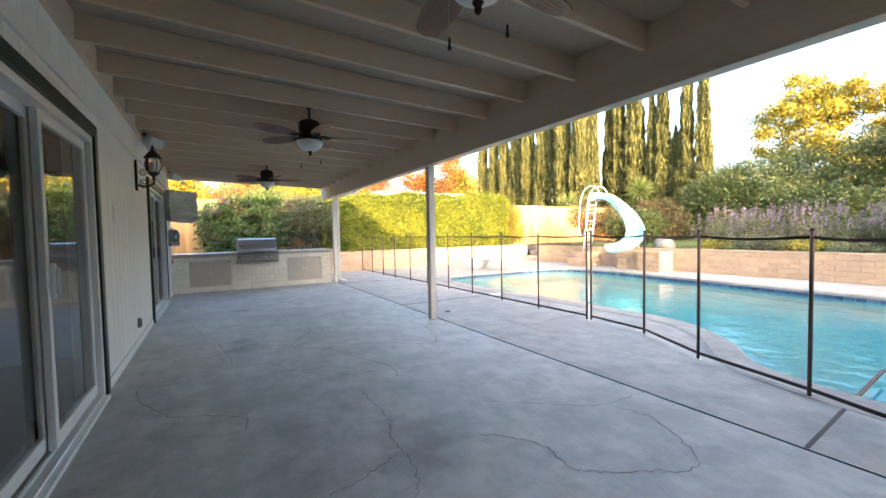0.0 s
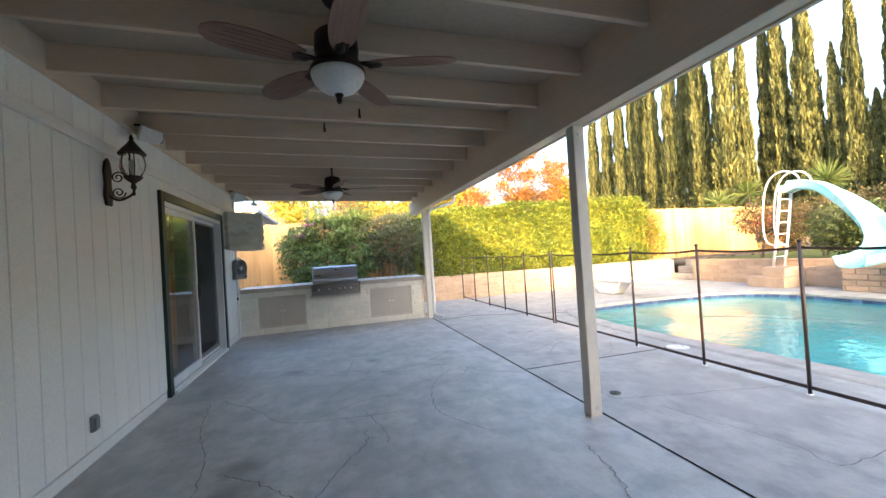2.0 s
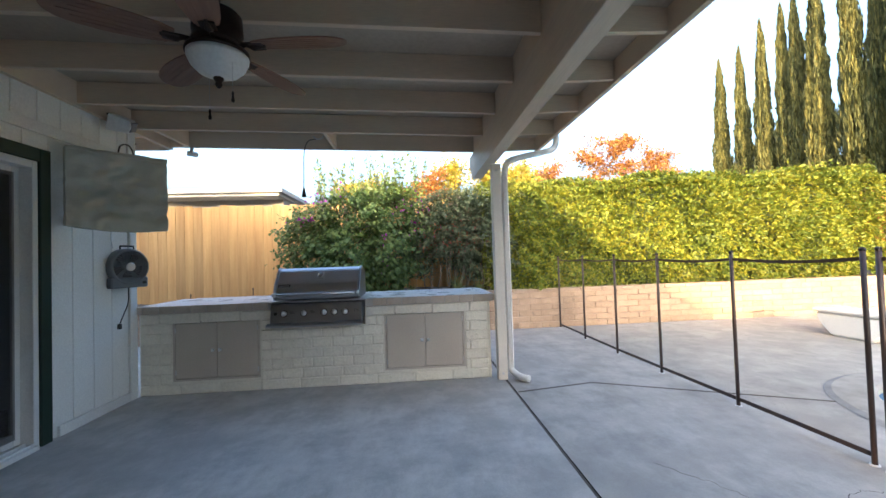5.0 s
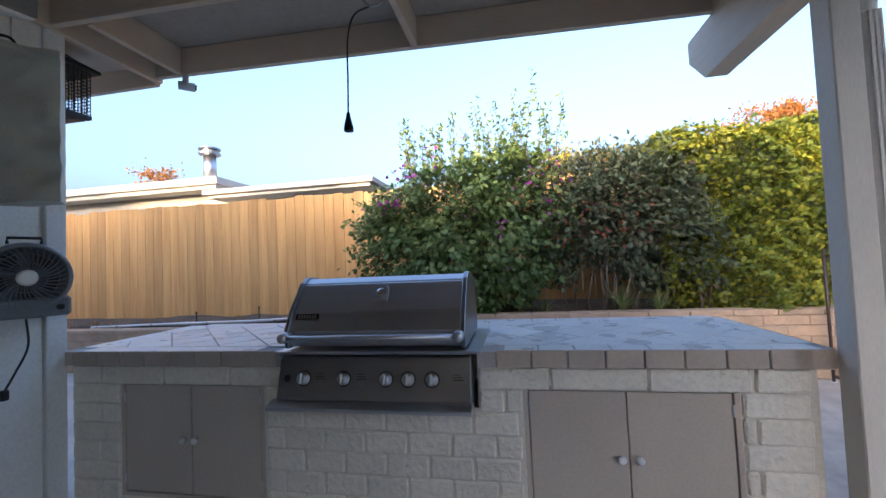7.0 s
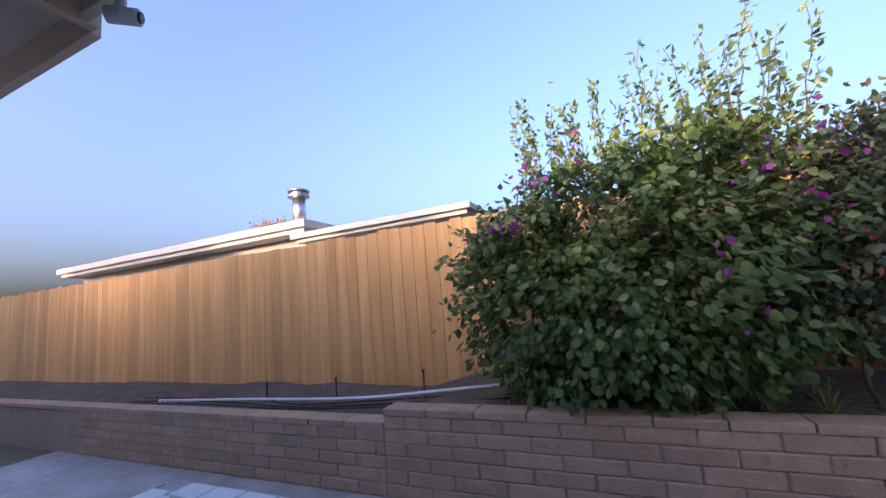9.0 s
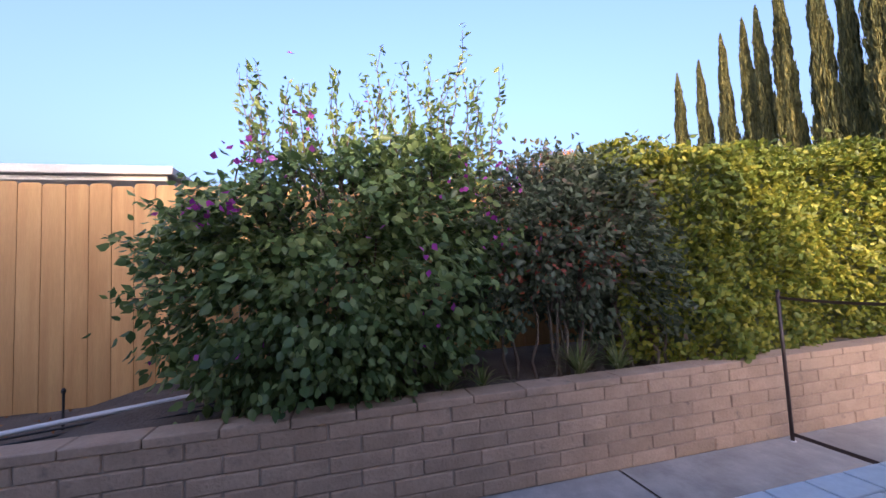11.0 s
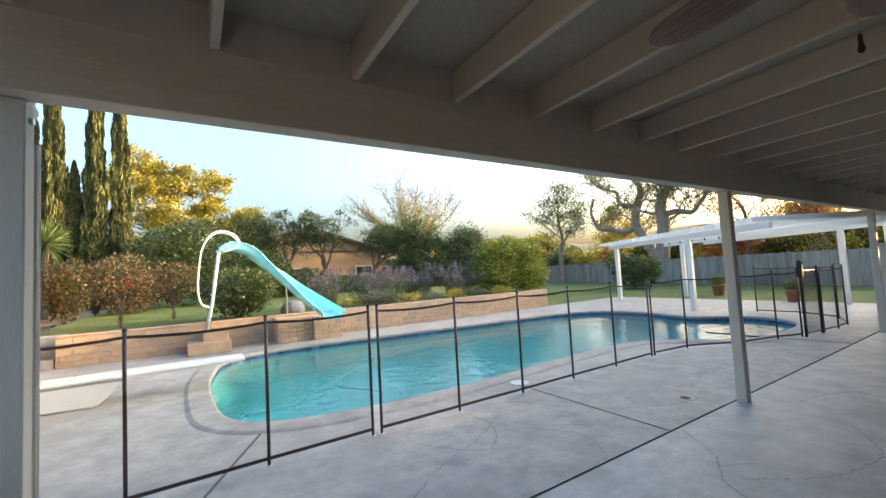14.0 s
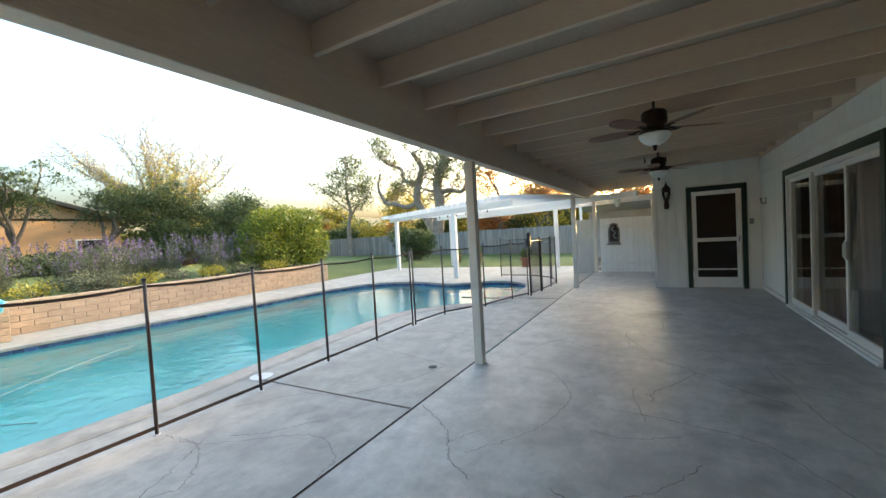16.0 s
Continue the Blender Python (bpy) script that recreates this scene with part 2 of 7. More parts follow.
WHITEPLASTIC = surface("white_fibreglass", (0.70, 0.72, 0.72), (0.78, 0.80, 0.80), 0.35, 3, 60, 0.04)
PVC = surface("white_pvc", (0.66, 0.67, 0.67), (0.75, 0.76, 0.76), 0.4, 4, 70, 0.04)
HOSE = surface("black_hose", (0.012, 0.012, 0.012), (0.03, 0.03, 0.03), 0.6, 6, 90, 0.1)
COVER = surface("grey_green_cover_fabric", (0.50, 0.52, 0.45), (0.62, 0.63, 0.56), 0.7, 3, 140, 0.4)
FANGREY = surface("grey_fan_plastic", (0.15, 0.165, 0.18), (0.20, 0.215, 0.23), 0.45, 5, 90, 0.05)
TERRA = surface("terracotta", (0.36, 0.15, 0.08), (0.46, 0.21, 0.12), 0.8, 6, 70, 0.2)
STUCCO = surface("pale_stucco", (0.36, 0.36, 0.35), (0.43, 0.425, 0.41), 0.85, 2, 60, 0.4)
ORANGEWALL = surface("tan_house_stucco", (0.58, 0.34, 0.17), (0.66, 0.40, 0.21), 0.85, 1, 30, 0.3)
SHINGLE = surface("brown_roof_shingle", (0.10, 0.08, 0.065), (0.17, 0.135, 0.11), 0.9, 3, 25, 0.6, depth=0.02)
WHITEROOF = surface("white_flat_roof", (0.42, 0.42, 0.41), (0.50, 0.50, 0.49), 0.7, 1, 30, 0.2)
BARK = surface("grey_brown_bark", (0.10, 0.075, 0.055), (0.19, 0.15, 0.115), 0.9, 4, 24, 1.0, depth=0.03, stretch=(3, 3, 0.6))
ROCK = surface("grey_boulder", (0.16, 0.16, 0.165), (0.26, 0.26, 0.265), 0.85, 3, 25, 0.8, depth=0.02)
CURTAIN = surface("brown_curtain", (0.085, 0.035, 0.025), (0.15, 0.07, 0.045), 0.9, 3, 60, 0.3)
ROOMWALL = surface("room_wall", (0.30, 0.24, 0.18), (0.36, 0.29, 0.22), 0.8, 1, 40, 0.1)
ROOMFLOOR = surface("room_floor_wood", (0.12, 0.06, 0.03), (0.18, 0.09, 0.05), 0.4, 2, 30, 0.2, stretch=(6, 0.6, 6))
L_BOUG = leafy("bougainvillea_leaf", [(0.0, (0.050, 0.095, 0.030)), (0.5, (0.115, 0.185, 0.058)), (0.95, (0.25, 0.32, 0.11))], 0.35, 0.36)
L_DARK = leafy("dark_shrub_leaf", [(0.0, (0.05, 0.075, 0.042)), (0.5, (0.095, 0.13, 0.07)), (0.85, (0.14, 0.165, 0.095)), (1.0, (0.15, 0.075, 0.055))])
L_HEDGE = leafy("hedge_leaf", [(0.0, (0.055, 0.095, 0.016)), (0.5, (0.15, 0.195, 0.026)), (0.95, (0.33, 0.32, 0.04))])
L_MAG = leafy("magenta_bract", [(0.0, (0.20, 0.02, 0.16)), (0.6, (0.36, 0.05, 0.30)), (1.0, (0.45, 0.12, 0.38))])
L_RED = leafy("red_leaf", [(0.0, (0.18, 0.03, 0.02)), (0.6, (0.30, 0.07, 0.04)), (1.0, (0.34, 0.15, 0.05))])
L_CYP = leafy("cypress_leaf", [(0.0, (0.035, 0.05, 0.02)), (0.5, (0.10, 0.11, 0.036)), (1.0, (0.22, 0.20, 0.06))], 0.2, 0.7)
L_YEL = leafy("yellow_leaf", [(0.0, (0.15, 0.16, 0.03)), (0.5, (0.34, 0.29, 0.045)), (1.0, (0.52, 0.40, 0.06))])
L_ORA = leafy("autumn_orange_leaf", [(0.0, (0.20, 0.07, 0.02)), (0.5, (0.36, 0.15, 0.04)), (1.0, (0.46, 0.25, 0.08))])
L_TREE = leafy("tree_leaf", [(0.0, (0.040, 0.062, 0.024)), (0.5, (0.080, 0.112, 0.040)), (1.0, (0.14, 0.16, 0.055))])
L_RUS = leafy("russet_leaf", [(0.0, (0.05, 0.065, 0.025)), (0.5, (0.10, 0.09, 0.04)), (1.0, (0.20, 0.10, 0.05))])
L_SAGE = leafy("sage_leaf", [(0.0, (0.08, 0.095, 0.055)), (0.5, (0.14, 0.15, 0.09)), (1.0, (0.21, 0.20, 0.13))])
L_PURP = leafy("purple_flower", [(0.0, (0.13, 0.07, 0.18)), (0.5, (0.23, 0.14, 0.29)), (1.0, (0.33, 0.24, 0.38))])
L_YUC = leafy("yucca_blade", [(0.0, (0.07, 0.11, 0.03)), (0.5, (0.13, 0.18, 0.05)), (1.0, (0.24, 0.26, 0.10))])
L_GRASS = leafy("striped_grass_blade", [(0.0, (0.10, 0.16, 0.05)), (0.5, (0.22, 0.27, 0.09)), (1.0, (0.42, 0.42, 0.22))])


# ---- mesh helpers ----
class Shape:
    """Collects vertices and faces of one mesh."""

    def __init__(self):
        self.v, self.f = [], []

    def add(self, vs, fs):
        k = len(self.v)
        self.v += [tuple(p) for p in vs]
        self.f += [tuple(i + k for i in f) for f in fs]
        return self

    def box(self, x0, y0, z0, x1, y1, z1, m=None):
        vs = [Vector((x, y, z)) for z in (z0, z1) for y in (y0, y1) for x in (x0, x1)]
        if m is not None:
            vs = [m @ p for p in vs]
        return self.add(vs, [(0, 2, 3, 1), (4, 5, 7, 6), (0, 1, 5, 4), (2, 6, 7, 3), (0, 4, 6, 2), (1, 3, 7, 5)])

    def prism(self, poly, axis, a, b):
        """A polygon in the two other axes, drawn out along an axis from a to b."""
        def place(p, h):
            return {"x": (h, p[0], p[1]), "y": (p[0], h, p[1]), "z": (p[0], p[1], h)}[axis]
        n = len(poly)
        vs = [place(p, a) for p in poly] + [place(p, b) for p in poly]
        fs = [tuple(range(n - 1, -1, -1)), tuple(range(n, 2 * n))] + [(i, (i + 1) % n, n + (i + 1) % n, n + i) for i in range(n)]
        return self.add(vs, fs)

    def tube(self, pts, r, n=8, closed=False):
        """A round bar along points; r is a number or one for each point."""
        pts = [Vector(p) for p in pts]
        rs = r if isinstance(r, (list, tuple)) else [r] * len(pts)
        k = len(pts)
        vs, fs, side = [], [], None
        for i, p in enumerate(pts):
            if closed:
                d = pts[(i + 1) % k] - pts[i - 1]
            else:
                d = pts[min(i + 1, k - 1)] - pts[max(i - 1, 0)]
            d.normalize()
            if side is None:
                side = d.orthogonal().normalized()
            side = (side - d * side.dot(d)).normalized()
            up = d.cross(side)
            vs += [p + (side * math.cos(6.2832 * j / n) + up * math.sin(6.2832 * j / n)) * rs[i] for j in range(n)]
        for i in range(k if closed else k - 1):
            a, b = i * n, ((i + 1) % k) * n
            fs += [(a + j, a + (j + 1) % n, b + (j + 1) % n, b + j) for j in range(n)]
        if not closed:
            fs += [tuple(range(n - 1, -1, -1)), tuple(range((k - 1) * n, k * n))]
        return self.add(vs, fs)

    def lathe(self, profile, m=None, n=20):
        """A profile of (radius, height) turned round the z axis."""
        vs, fs, k = [], [], len(profile)
        for r, z in profile:
            vs += [Vector((r * math.cos(6.2832 * j / n), r * math.sin(6.2832 * j / n), z)) for j in range(n)]
        if m is not None:
            vs = [m @ p for p in vs]
        for i in range(k - 1):
            fs += [(i * n + j, i * n + (j + 1) % n, (i + 1) * n + (j + 1) % n, (i + 1) * n + j) for j in range(n)]
        fs += [tuple(range(n - 1, -1, -1)), tuple(range((k - 1) * n, k * n))]
        return self.add(vs, fs)

    def grid(self, rows, thick=None):
        """A sheet from rows of points."""
        nu, nv = len(rows), len(rows[0])
        vs = [p for r in rows for p in r]
        return self.add(vs, [(i * nv + j, (i + 1) * nv + j, (i + 1) * nv + j + 1, i * nv + j + 1) for i in range(nu - 1) for j in range(nv - 1)])

    def mesh(self, name, material, bevel=0.0, smooth=False, solid=0.0, segments=1):
        me = bpy.data.meshes.new(name)
        me.from_pydata(self.v, [], self.f)
        if bevel or solid:
            bm = bmesh.new()
            bm.from_mesh(me)
            bmesh.ops.recalc_face_normals(bm, faces=bm.faces)
            if solid:
                bmesh.ops.solidify(bm, geom=bm.faces[:], thickness=solid)
            if bevel:
                bmesh.ops.bevel(bm, geom=bm.edges[:], offset=bevel, segments=segments, affect="EDGES", clamp_overlap=True)
            bm.to_mesh(me)
            bm.free()
        if smooth:
            me.polygons.foreach_set("use_smooth", [True] * len(me.polygons))
        me.materials.append(material)
        me.update()
        return me


def structure(name, shape, material, label="", category="", **k):
    ob = new(name, shape.mesh(name, material, **k))
    return tagged(ob, label, category or name.split("_")[0], "", "structure")


def thing(name, at, label, category, group="", kind=""):
    ob = new(name)
    ob.location = at
    ob.empty_display_size = 0.1
    return tagged(ob, label, category, group, kind)


def hang(ob, parent):
    ob.parent = parent
    top = parent
    off = Vector((0, 0, 0))
    while top is not None:
        off += Vector(top.location)
        top = top.parent
    ob.matrix_parent_inverse = Matrix.Translation(-off) if parent.parent is None else Matrix.Identity(4)
    return ob


def part(name, shape, material, parent, label="", **k):
    """One mesh, in world places, under a thing (an Empty without turn) or under a part."""
    me = shape if isinstance(shape, bpy.types.Mesh) else shape.mesh(name, material, **k)
    ob = hang(new(name, me), parent)
    return tagged(ob, label) if label else ob


def piece(name, me, parent, m):
    """A brick, tile or plank on shared mesh data."""
    ob = new(name, me)
    ob.parent = parent
    ob.matrix_parent_inverse = Matrix.Translation(-Vector(parent.location))
    ob.matrix_basis = m
    return ob


def solo(name, shape, material, label, category, group="", kind="", **k):
    ob = new(name, shape.mesh(name, material, **k))
    return tagged(ob, label, category, group, kind)


def spline(pts, n):
    """Points along a smooth curve through pts."""
    P = [Vector(p) for p in pts]
    P = [2 * P[0] - P[1]] + P + [2 * P[-1] - P[-2]]
    out = []
    for i in range(1, len(P) - 2):
        for j in range(n):
            t = j / n
            a, b, c, d = P[i - 1], P[i], P[i + 1], P[i + 2]
            out.append(0.5 * (2 * b + (c - a) * t + (2 * a - 5 * b + 4 * c - d) * t * t + (3 * b - a - 3 * c + d) * t ** 3))
    return out + [P[-2]]


def leaf_mesh(name, material, places, size, aspect=0.55, out_from=None, droop=0.3, rng=None, upright=0.0, broad=False):
    """Many small folded leaves at places: two triangles with a tip, or, if broad, a heart shape that faces outwards."""
    rng = rng or np.random.default_rng(1)
    P = np.asarray(places, float)
    n = len(P)
    d = rng.normal(size=(n, 3))
    if out_from is not None:
        o = P - np.asarray(out_from, float)
        o /= np.linalg.norm(o, axis=1, keepdims=True) + 1e-6
        d = d * 0.7 + o
    d[:, 2] -= droop
    d[:, 2] += upright * 2
    d /= np.linalg.norm(d, axis=1, keepdims=True) + 1e-6
    turn = rng.normal(size=(n, 3))
    if broad and out_from is not None:
        turn = turn * 0.55 + o + np.array([0.0, 0.0, 0.5])
    w = np.cross(d, turn)
    w /= np.linalg.norm(w, axis=1, keepdims=True) + 1e-6
    nrm = np.cross(d, w)
    s = size * rng.uniform(0.6, 1.35, (n, 1))
    a = P - d * s * 0.5
    tip = P + d * s * 0.5
    mid = P - d * s * 0.08
    l = mid + w * s * aspect * 0.5 + nrm * s * 0.10
    r = mid - w * s * aspect * 0.5 + nrm * s * 0.10
    if broad:
        low, mid = P - d * s * 0.28, P + d * s * 0.12
        rows = [a, low + w * s * aspect * 0.42 + nrm * s * 0.05, mid + w * s * aspect * 0.44 + nrm * s * 0.09, tip - nrm * s * 0.08,
                mid - w * s * aspect * 0.44 + nrm * s * 0.09, low - w * s * aspect * 0.42 + nrm * s * 0.05]
        k = np.arange(n) * 6
        F = np.stack([k, k + 1, k + 2, k, k + 2, k + 3, k, k + 3, k + 4, k, k + 4, k + 5], 1).reshape(-1, 3)
    else:
        rows = [a, l, tip, r]
        k = np.arange(n) * 4
        F = np.stack([k, k + 1, k + 2, k, k + 2, k + 3], 1).reshape(-1, 3)
    V = np.stack(rows, 1).reshape(-1, 3)
    me = bpy.data.meshes.new(name)
    me.vertices.add(len(V))
    me.vertices.foreach_set("co", V.ravel())
    me.loops.add(F.size)
    me.loops.foreach_set("vertex_index", F.ravel().astype(np.int32))
    me.polygons.add(len(F))
    me.polygons.foreach_set("loop_start", np.arange(0, F.size, 3, dtype=np.int32))
    me.update(calc_edges=True)
    me.materials.append(material)
    return me


def blob_points(rng, n, centres, radii, shell=0.75):
    """Points in the outer part of several ellipsoids."""
    C, R = np.asarray(centres, float), np.asarray(radii, float)
    vol = (R ** 2).sum(1)
    w = rng.choice(len(C), n, p=vol / vol.sum())
    d = rng.normal(size=(n, 3))
    d /= np.linalg.norm(d, axis=1, keepdims=True)
    q = rng.uniform(shell ** 3, 1.0, (n, 1)) ** (1 / 3) * rng.uniform(0.88, 1.12, (n, 1))
    return C[w] + d * q * R[w]


def clumped(rng, n, centres, radii, clumps, spread, shell=0.8):
    """Points gathered in many small tufts over several ellipsoids, with gaps between."""
    C = blob_points(rng, clumps, centres, radii, shell)
    size = rng.uniform(0.6, 1.3, clumps)
    w = rng.choice(clumps, n, p=size ** 2 / (size ** 2).sum())
    return C[w] + rng.normal(0, 1, (n, 3)) * (spread * size[w])[:, None] * np.array([1.0, 1.0, 0.75])


OAKBARK = surface("pale_oak_bark", (0.20, 0.165, 0.13), (0.34, 0.28, 0.22), 0.9, 3, 25, 0.8, depth=0.02)
# ---- ground, deck and pool ----
def loop_of(pts, n=6):
    P = [Vector((x, y, 0)) for x, y in pts]
    k = len(P)
    out = []
    for i in range(k):
        a, b, c, d = P[i - 1], P[i], P[(i + 1) % k], P[(i + 2) % k]
        for j in range(n):
            t = j / n
            q = 0.5 * (2 * b + (c - a) * t + (2 * a - 5 * b + 4 * c - d) * t * t + (3 * b - a - 3 * c + d) * t ** 3)
            out.append((q.x, q.y))
    return out


def grown(loop, d):
    """The loop moved outwards by d (the loop runs anticlockwise)."""
    out, k = [], len(loop)
    for i in range(k):
        t = Vector(loop[(i + 1) % k]) - Vector(loop[i - 1])
        t.normalize()
        out.append((loop[i][0] + t.y * d, loop[i][1] - t.x * d))
    return out


def filled(name, loops, z, material):
    """A flat sheet between an outer loop and its holes."""
    bm = bmesh.new()
    for lp in loops:
        vs = [bm.verts.new((x, y, z)) for x, y in lp]
        for i in range(len(vs)):
            bm.edges.new((vs[i - 1], vs[i]))
    bmesh.ops.triangle_fill(bm, use_beauty=True, use_dissolve=False, edges=bm.edges[:], normal=(0, 0, 1))
    bmesh.ops.recalc_face_normals(bm, faces=bm.faces)
    if sum(f.normal.z for f in bm.faces) < 0:
        bmesh.ops.reverse_faces(bm, faces=bm.faces[:])
    me = bpy.data.meshes.new(name)
    bm.to_mesh(me)
    bm.free()
    me.materials.append(material)
    return me


POOL = loop_of([(6.35, 10.12), (5.82, 9.3), (5.66, 7.6), (5.82, 5.4), (5.85, 3.4), (5.30, 2.42), (4.55, 1.75), (4.32, 0.4), (4.55, -1.1),
                (5.6, -1.75), (6.8, -1.0), (8.3, -1.35), (9.7, -0.9), (10.35, 0.6), (10.55, 3.2), (10.85, 6.0), (11.05, 8.6), (10.6, 9.85), (9.2, 10.25), (7.6, 10.3)])
COPE = grown(POOL, 0.30)
tagged(new("ground", filled("ground", [[(-900, -900), (900, -900), (900, 900), (-900, 900)], [(3.15, -6.3), (12.6, -6.3), (12.6, 13.9), (3.15, 13.9)]], -0.02, EARTH)),
       "dry earth that reaches the horizon", "ground", "", "structure")
deck = tagged(new("pavement", filled("pavement", [[(3.19, -6.3), (12.6, -6.3), (12.6, 13.9), (3.19, 13.9)], COPE], 0.0, DECK)),
              "pale grey concrete pool deck with fine cracks", "pavement", "", "structure")
patio = structure("floor", Shape().box(-0.75, -4.6, -0.1, 3.165, 13.9, 0.0), CONCRETE, "smooth grey concrete patio slab with cracks and stains", "floor")
structure("floor_side", Shape().box(-6.0, 11.1, -0.1, -0.752, 13.9, -0.004), CONCRETE, "grey concrete side path past the house corner", "floor")
structure("trim_joint", Shape().box(3.165, -6.3, -0.09, 3.19, 13.9, -0.008), JOINT, "dark expansion joint between patio and pool deck", "joint")

# coping: bullnosed segments round the pool
cop = structure("trim_coping", Shape().box(0, 0, -3.2, 0.1, 0.1, -3.1), COPING, "pale cast concrete coping round the pool", "coping")
cop.data.clear_geometry()
n = len(POOL)
inner = grown(POOL, -0.03)
rings = [[(x, y, 0.004) for x, y in grown(POOL, 0.31)], [(x, y, 0.02) for x, y in grown(POOL, 0.26)], [(x, y, 0.022) for x, y in POOL],
         [(x, y, 0.008) for x, y in inner], [(x, y, -0.04) for x, y in inner], [(x, y, -0.055) for x, y in POOL]]
sh = Shape()
for a, b in zip(rings, rings[1:]):
    k = len(sh.v)
    sh.v += a + b
    sh.f += [(k + i, k + n + i, k + n + (i + 1) % n, k + (i + 1) % n) for i in range(n)]
cop.data = sh.mesh("trim_coping", COPING, smooth=True)

sh = Shape()
walls = [[(x, y, z) for x, y in grown(POOL, 0.005)] for z in (-0.04, -1.2)]
sh.add(walls[0] + walls[1], [(i, (i + 1) % n, n + (i + 1) % n, n + i) for i in range(n)])
shallow = [(x, y, -1.2 - 0.9 * max(0, min(1, (y - 1) / 8))) for x, y in grown(POOL, -0.5)]
sh.add(walls[1] + shallow, [(i, (i + 1) % n, n + (i + 1) % n, n + i) for i in range(n)])
pool = structure("pool_shell", sh, PLASTER, "pale aqua plastered pool basin", "pool")
fl = filled("pool_floor", [grown(POOL, -0.49)], 0, PLASTER)
for v in fl.vertices:
    v.co.z = -1.2 - 0.9 * max(0, min(1, (v.co.y - 1) / 8))
tagged(new("pool_floor", fl), "aqua plastered pool floor", "pool", "", "structure")
water = tagged(new("water", filled("water", [grown(POOL, 0.0)], -0.10, WATER)), "clear turquoise pool water with faint ripples", "water", "", "structure")
water.visible_shadow = False

# waterline tiles, each on its own
tile_me = Shape().box(-0.075, -0.006, -0.075, 0.075, 0.006, 0.075).mesh("pool_tile", POOLTILE, bevel=0.004)
line = [Vector((x, y, 0)) for x, y in grown(POOL, -0.004)]
acc, made = 0.0, 0
for i in range(n):
    a, b = line[i], line[(i + 1) % n]
    d = b - a
    while acc < d.length and made < 290:
        p = a + d * (acc / d.length)
        piece("tile", tile_me, pool, pose(p.x, p.y, -0.12, 0, 0, math.degrees(math.atan2(d.y, d.x))))
        acc += 0.157
        made += 1
    acc -= d.length

# joints across the deck
for nm, a, b in (("deck", (3.2, 6.76), (5.62, 6.76)), ("deck", (3.2, 1.05), (5.4, 1.2)), ("deck", (4.0, 10.75), (5.85, 9.85)), ("deck", (3.2, 10.6), (4.0, 10.75))):
    d = (Vector(b) - Vector(a)).normalized() * 0.012
    q = [(a[0] + d.y, a[1] - d.x), (b[0] + d.y, b[1] - d.x), (b[0] - d.y, b[1] + d.x), (a[0] - d.y, a[1] + d.x)]
    structure("trim_deck_joint", Shape().prism(q, "z", -0.02, 0.003), JOINT, "narrow control joint in the concrete deck", "joint")


def crack(pts, width=0.006, seed=1):
    rng = random.Random(seed)
    base = spline([(x, y, 0) for x, y in pts], 14)
    sh = Shape()
    line = [p + Vector((rng.uniform(-0.014, 0.014), rng.uniform(-0.014, 0.014), 0)) for p in base]
    rows = []
    for i, p in enumerate(line):
        d = (line[min(i + 1, len(line) - 1)] - line[max(i - 1, 0)]).normalized()
        w = width * 0.65 * rng.uniform(0.35, 1.0) * (0.4 if i in (0, len(line) - 1) else 1)
        rows.append([p + Vector((-d.y * w / 2, d.x * w / 2, 0.003)), p + Vector((d.y * w / 2, -d.x * w / 2, 0.003))])
    sh.grid(rows)
    ob = new("crack", sh.mesh("crack", CRACK))
    tagged(ob, "thin dark crack winding over the concrete", "crack", "cracks in the concrete", "structure")


crack([(-0.39, 4.38), (-0.32, 4.07), (-0.10, 3.63), (0.14, 3.49), (0.37, 3.31), (0.38, 3.11)], 0.014, 1)
crack([(-0.42, 4.44), (-0.11, 4.39), (0.29, 4.56), (0.65, 4.53), (0.86, 4.19), (1.15, 3.82), (1.70, 3.64)], 0.011, 2)
crack([(-0.08, 7.16), (0.01, 6.49), (0.21, 5.84), (0.35, 4.83), (0.32, 4.55)], 0.011, 3)
crack([(1.15, 4.92), (1.31, 4.67), (1.54, 4.16), (1.69, 3.74), (1.64, 3.44)], 0.014, 4)
crack([(1.24, 3.29), (1.25, 3.03), (1.25, 2.70), (1.17, 2.47), (1.15, 2.10), (1.05, 1.88)], 0.011, 5)
crack([(0.67, 2.11), (0.86, 2.16), (1.11, 2.28)], 0.011, 6)
crack([(1.65, 2.23), (1.80, 2.08), (1.91, 1.89), (1.90, 1.61), (2.19, 1.41), (2.51, 1.30), (2.79, 1.72), (2.75, 2.00)], 0.014, 7)
crack([(1.99, 2.61), (2.33, 2.33), (2.67, 2.08), (3.25, 2.05)], 0.011, 8)
crack([(-0.13, 5.38), (0.19, 5.20), (0.30, 4.81)], 0.011, 9)
crack([(0.35, 5.63), (0.67, 5.37), (0.96, 5.04), (1.22, 4.79), (1.61, 4.71), (1.92, 4.61), (2.29, 4.32), (2.46, 4.25), (2.58, 4.41), (2.70, 4.73), (2.74, 5.04)], 0.014, 10)
crack([(1.33, 4.76), (1.46, 4.45), (1.61, 4.22), (1.65, 4.05)], 0.011, 11)
crack([(1.37, 6.30), (1.48, 5.87), (1.49, 5.63)], 0.011, 12)
crack([(0.03, 7.19), (0.38, 6.79), (0.69, 6.35), (1.13, 6.22), (1.65, 6.16)], 0.014, 13)
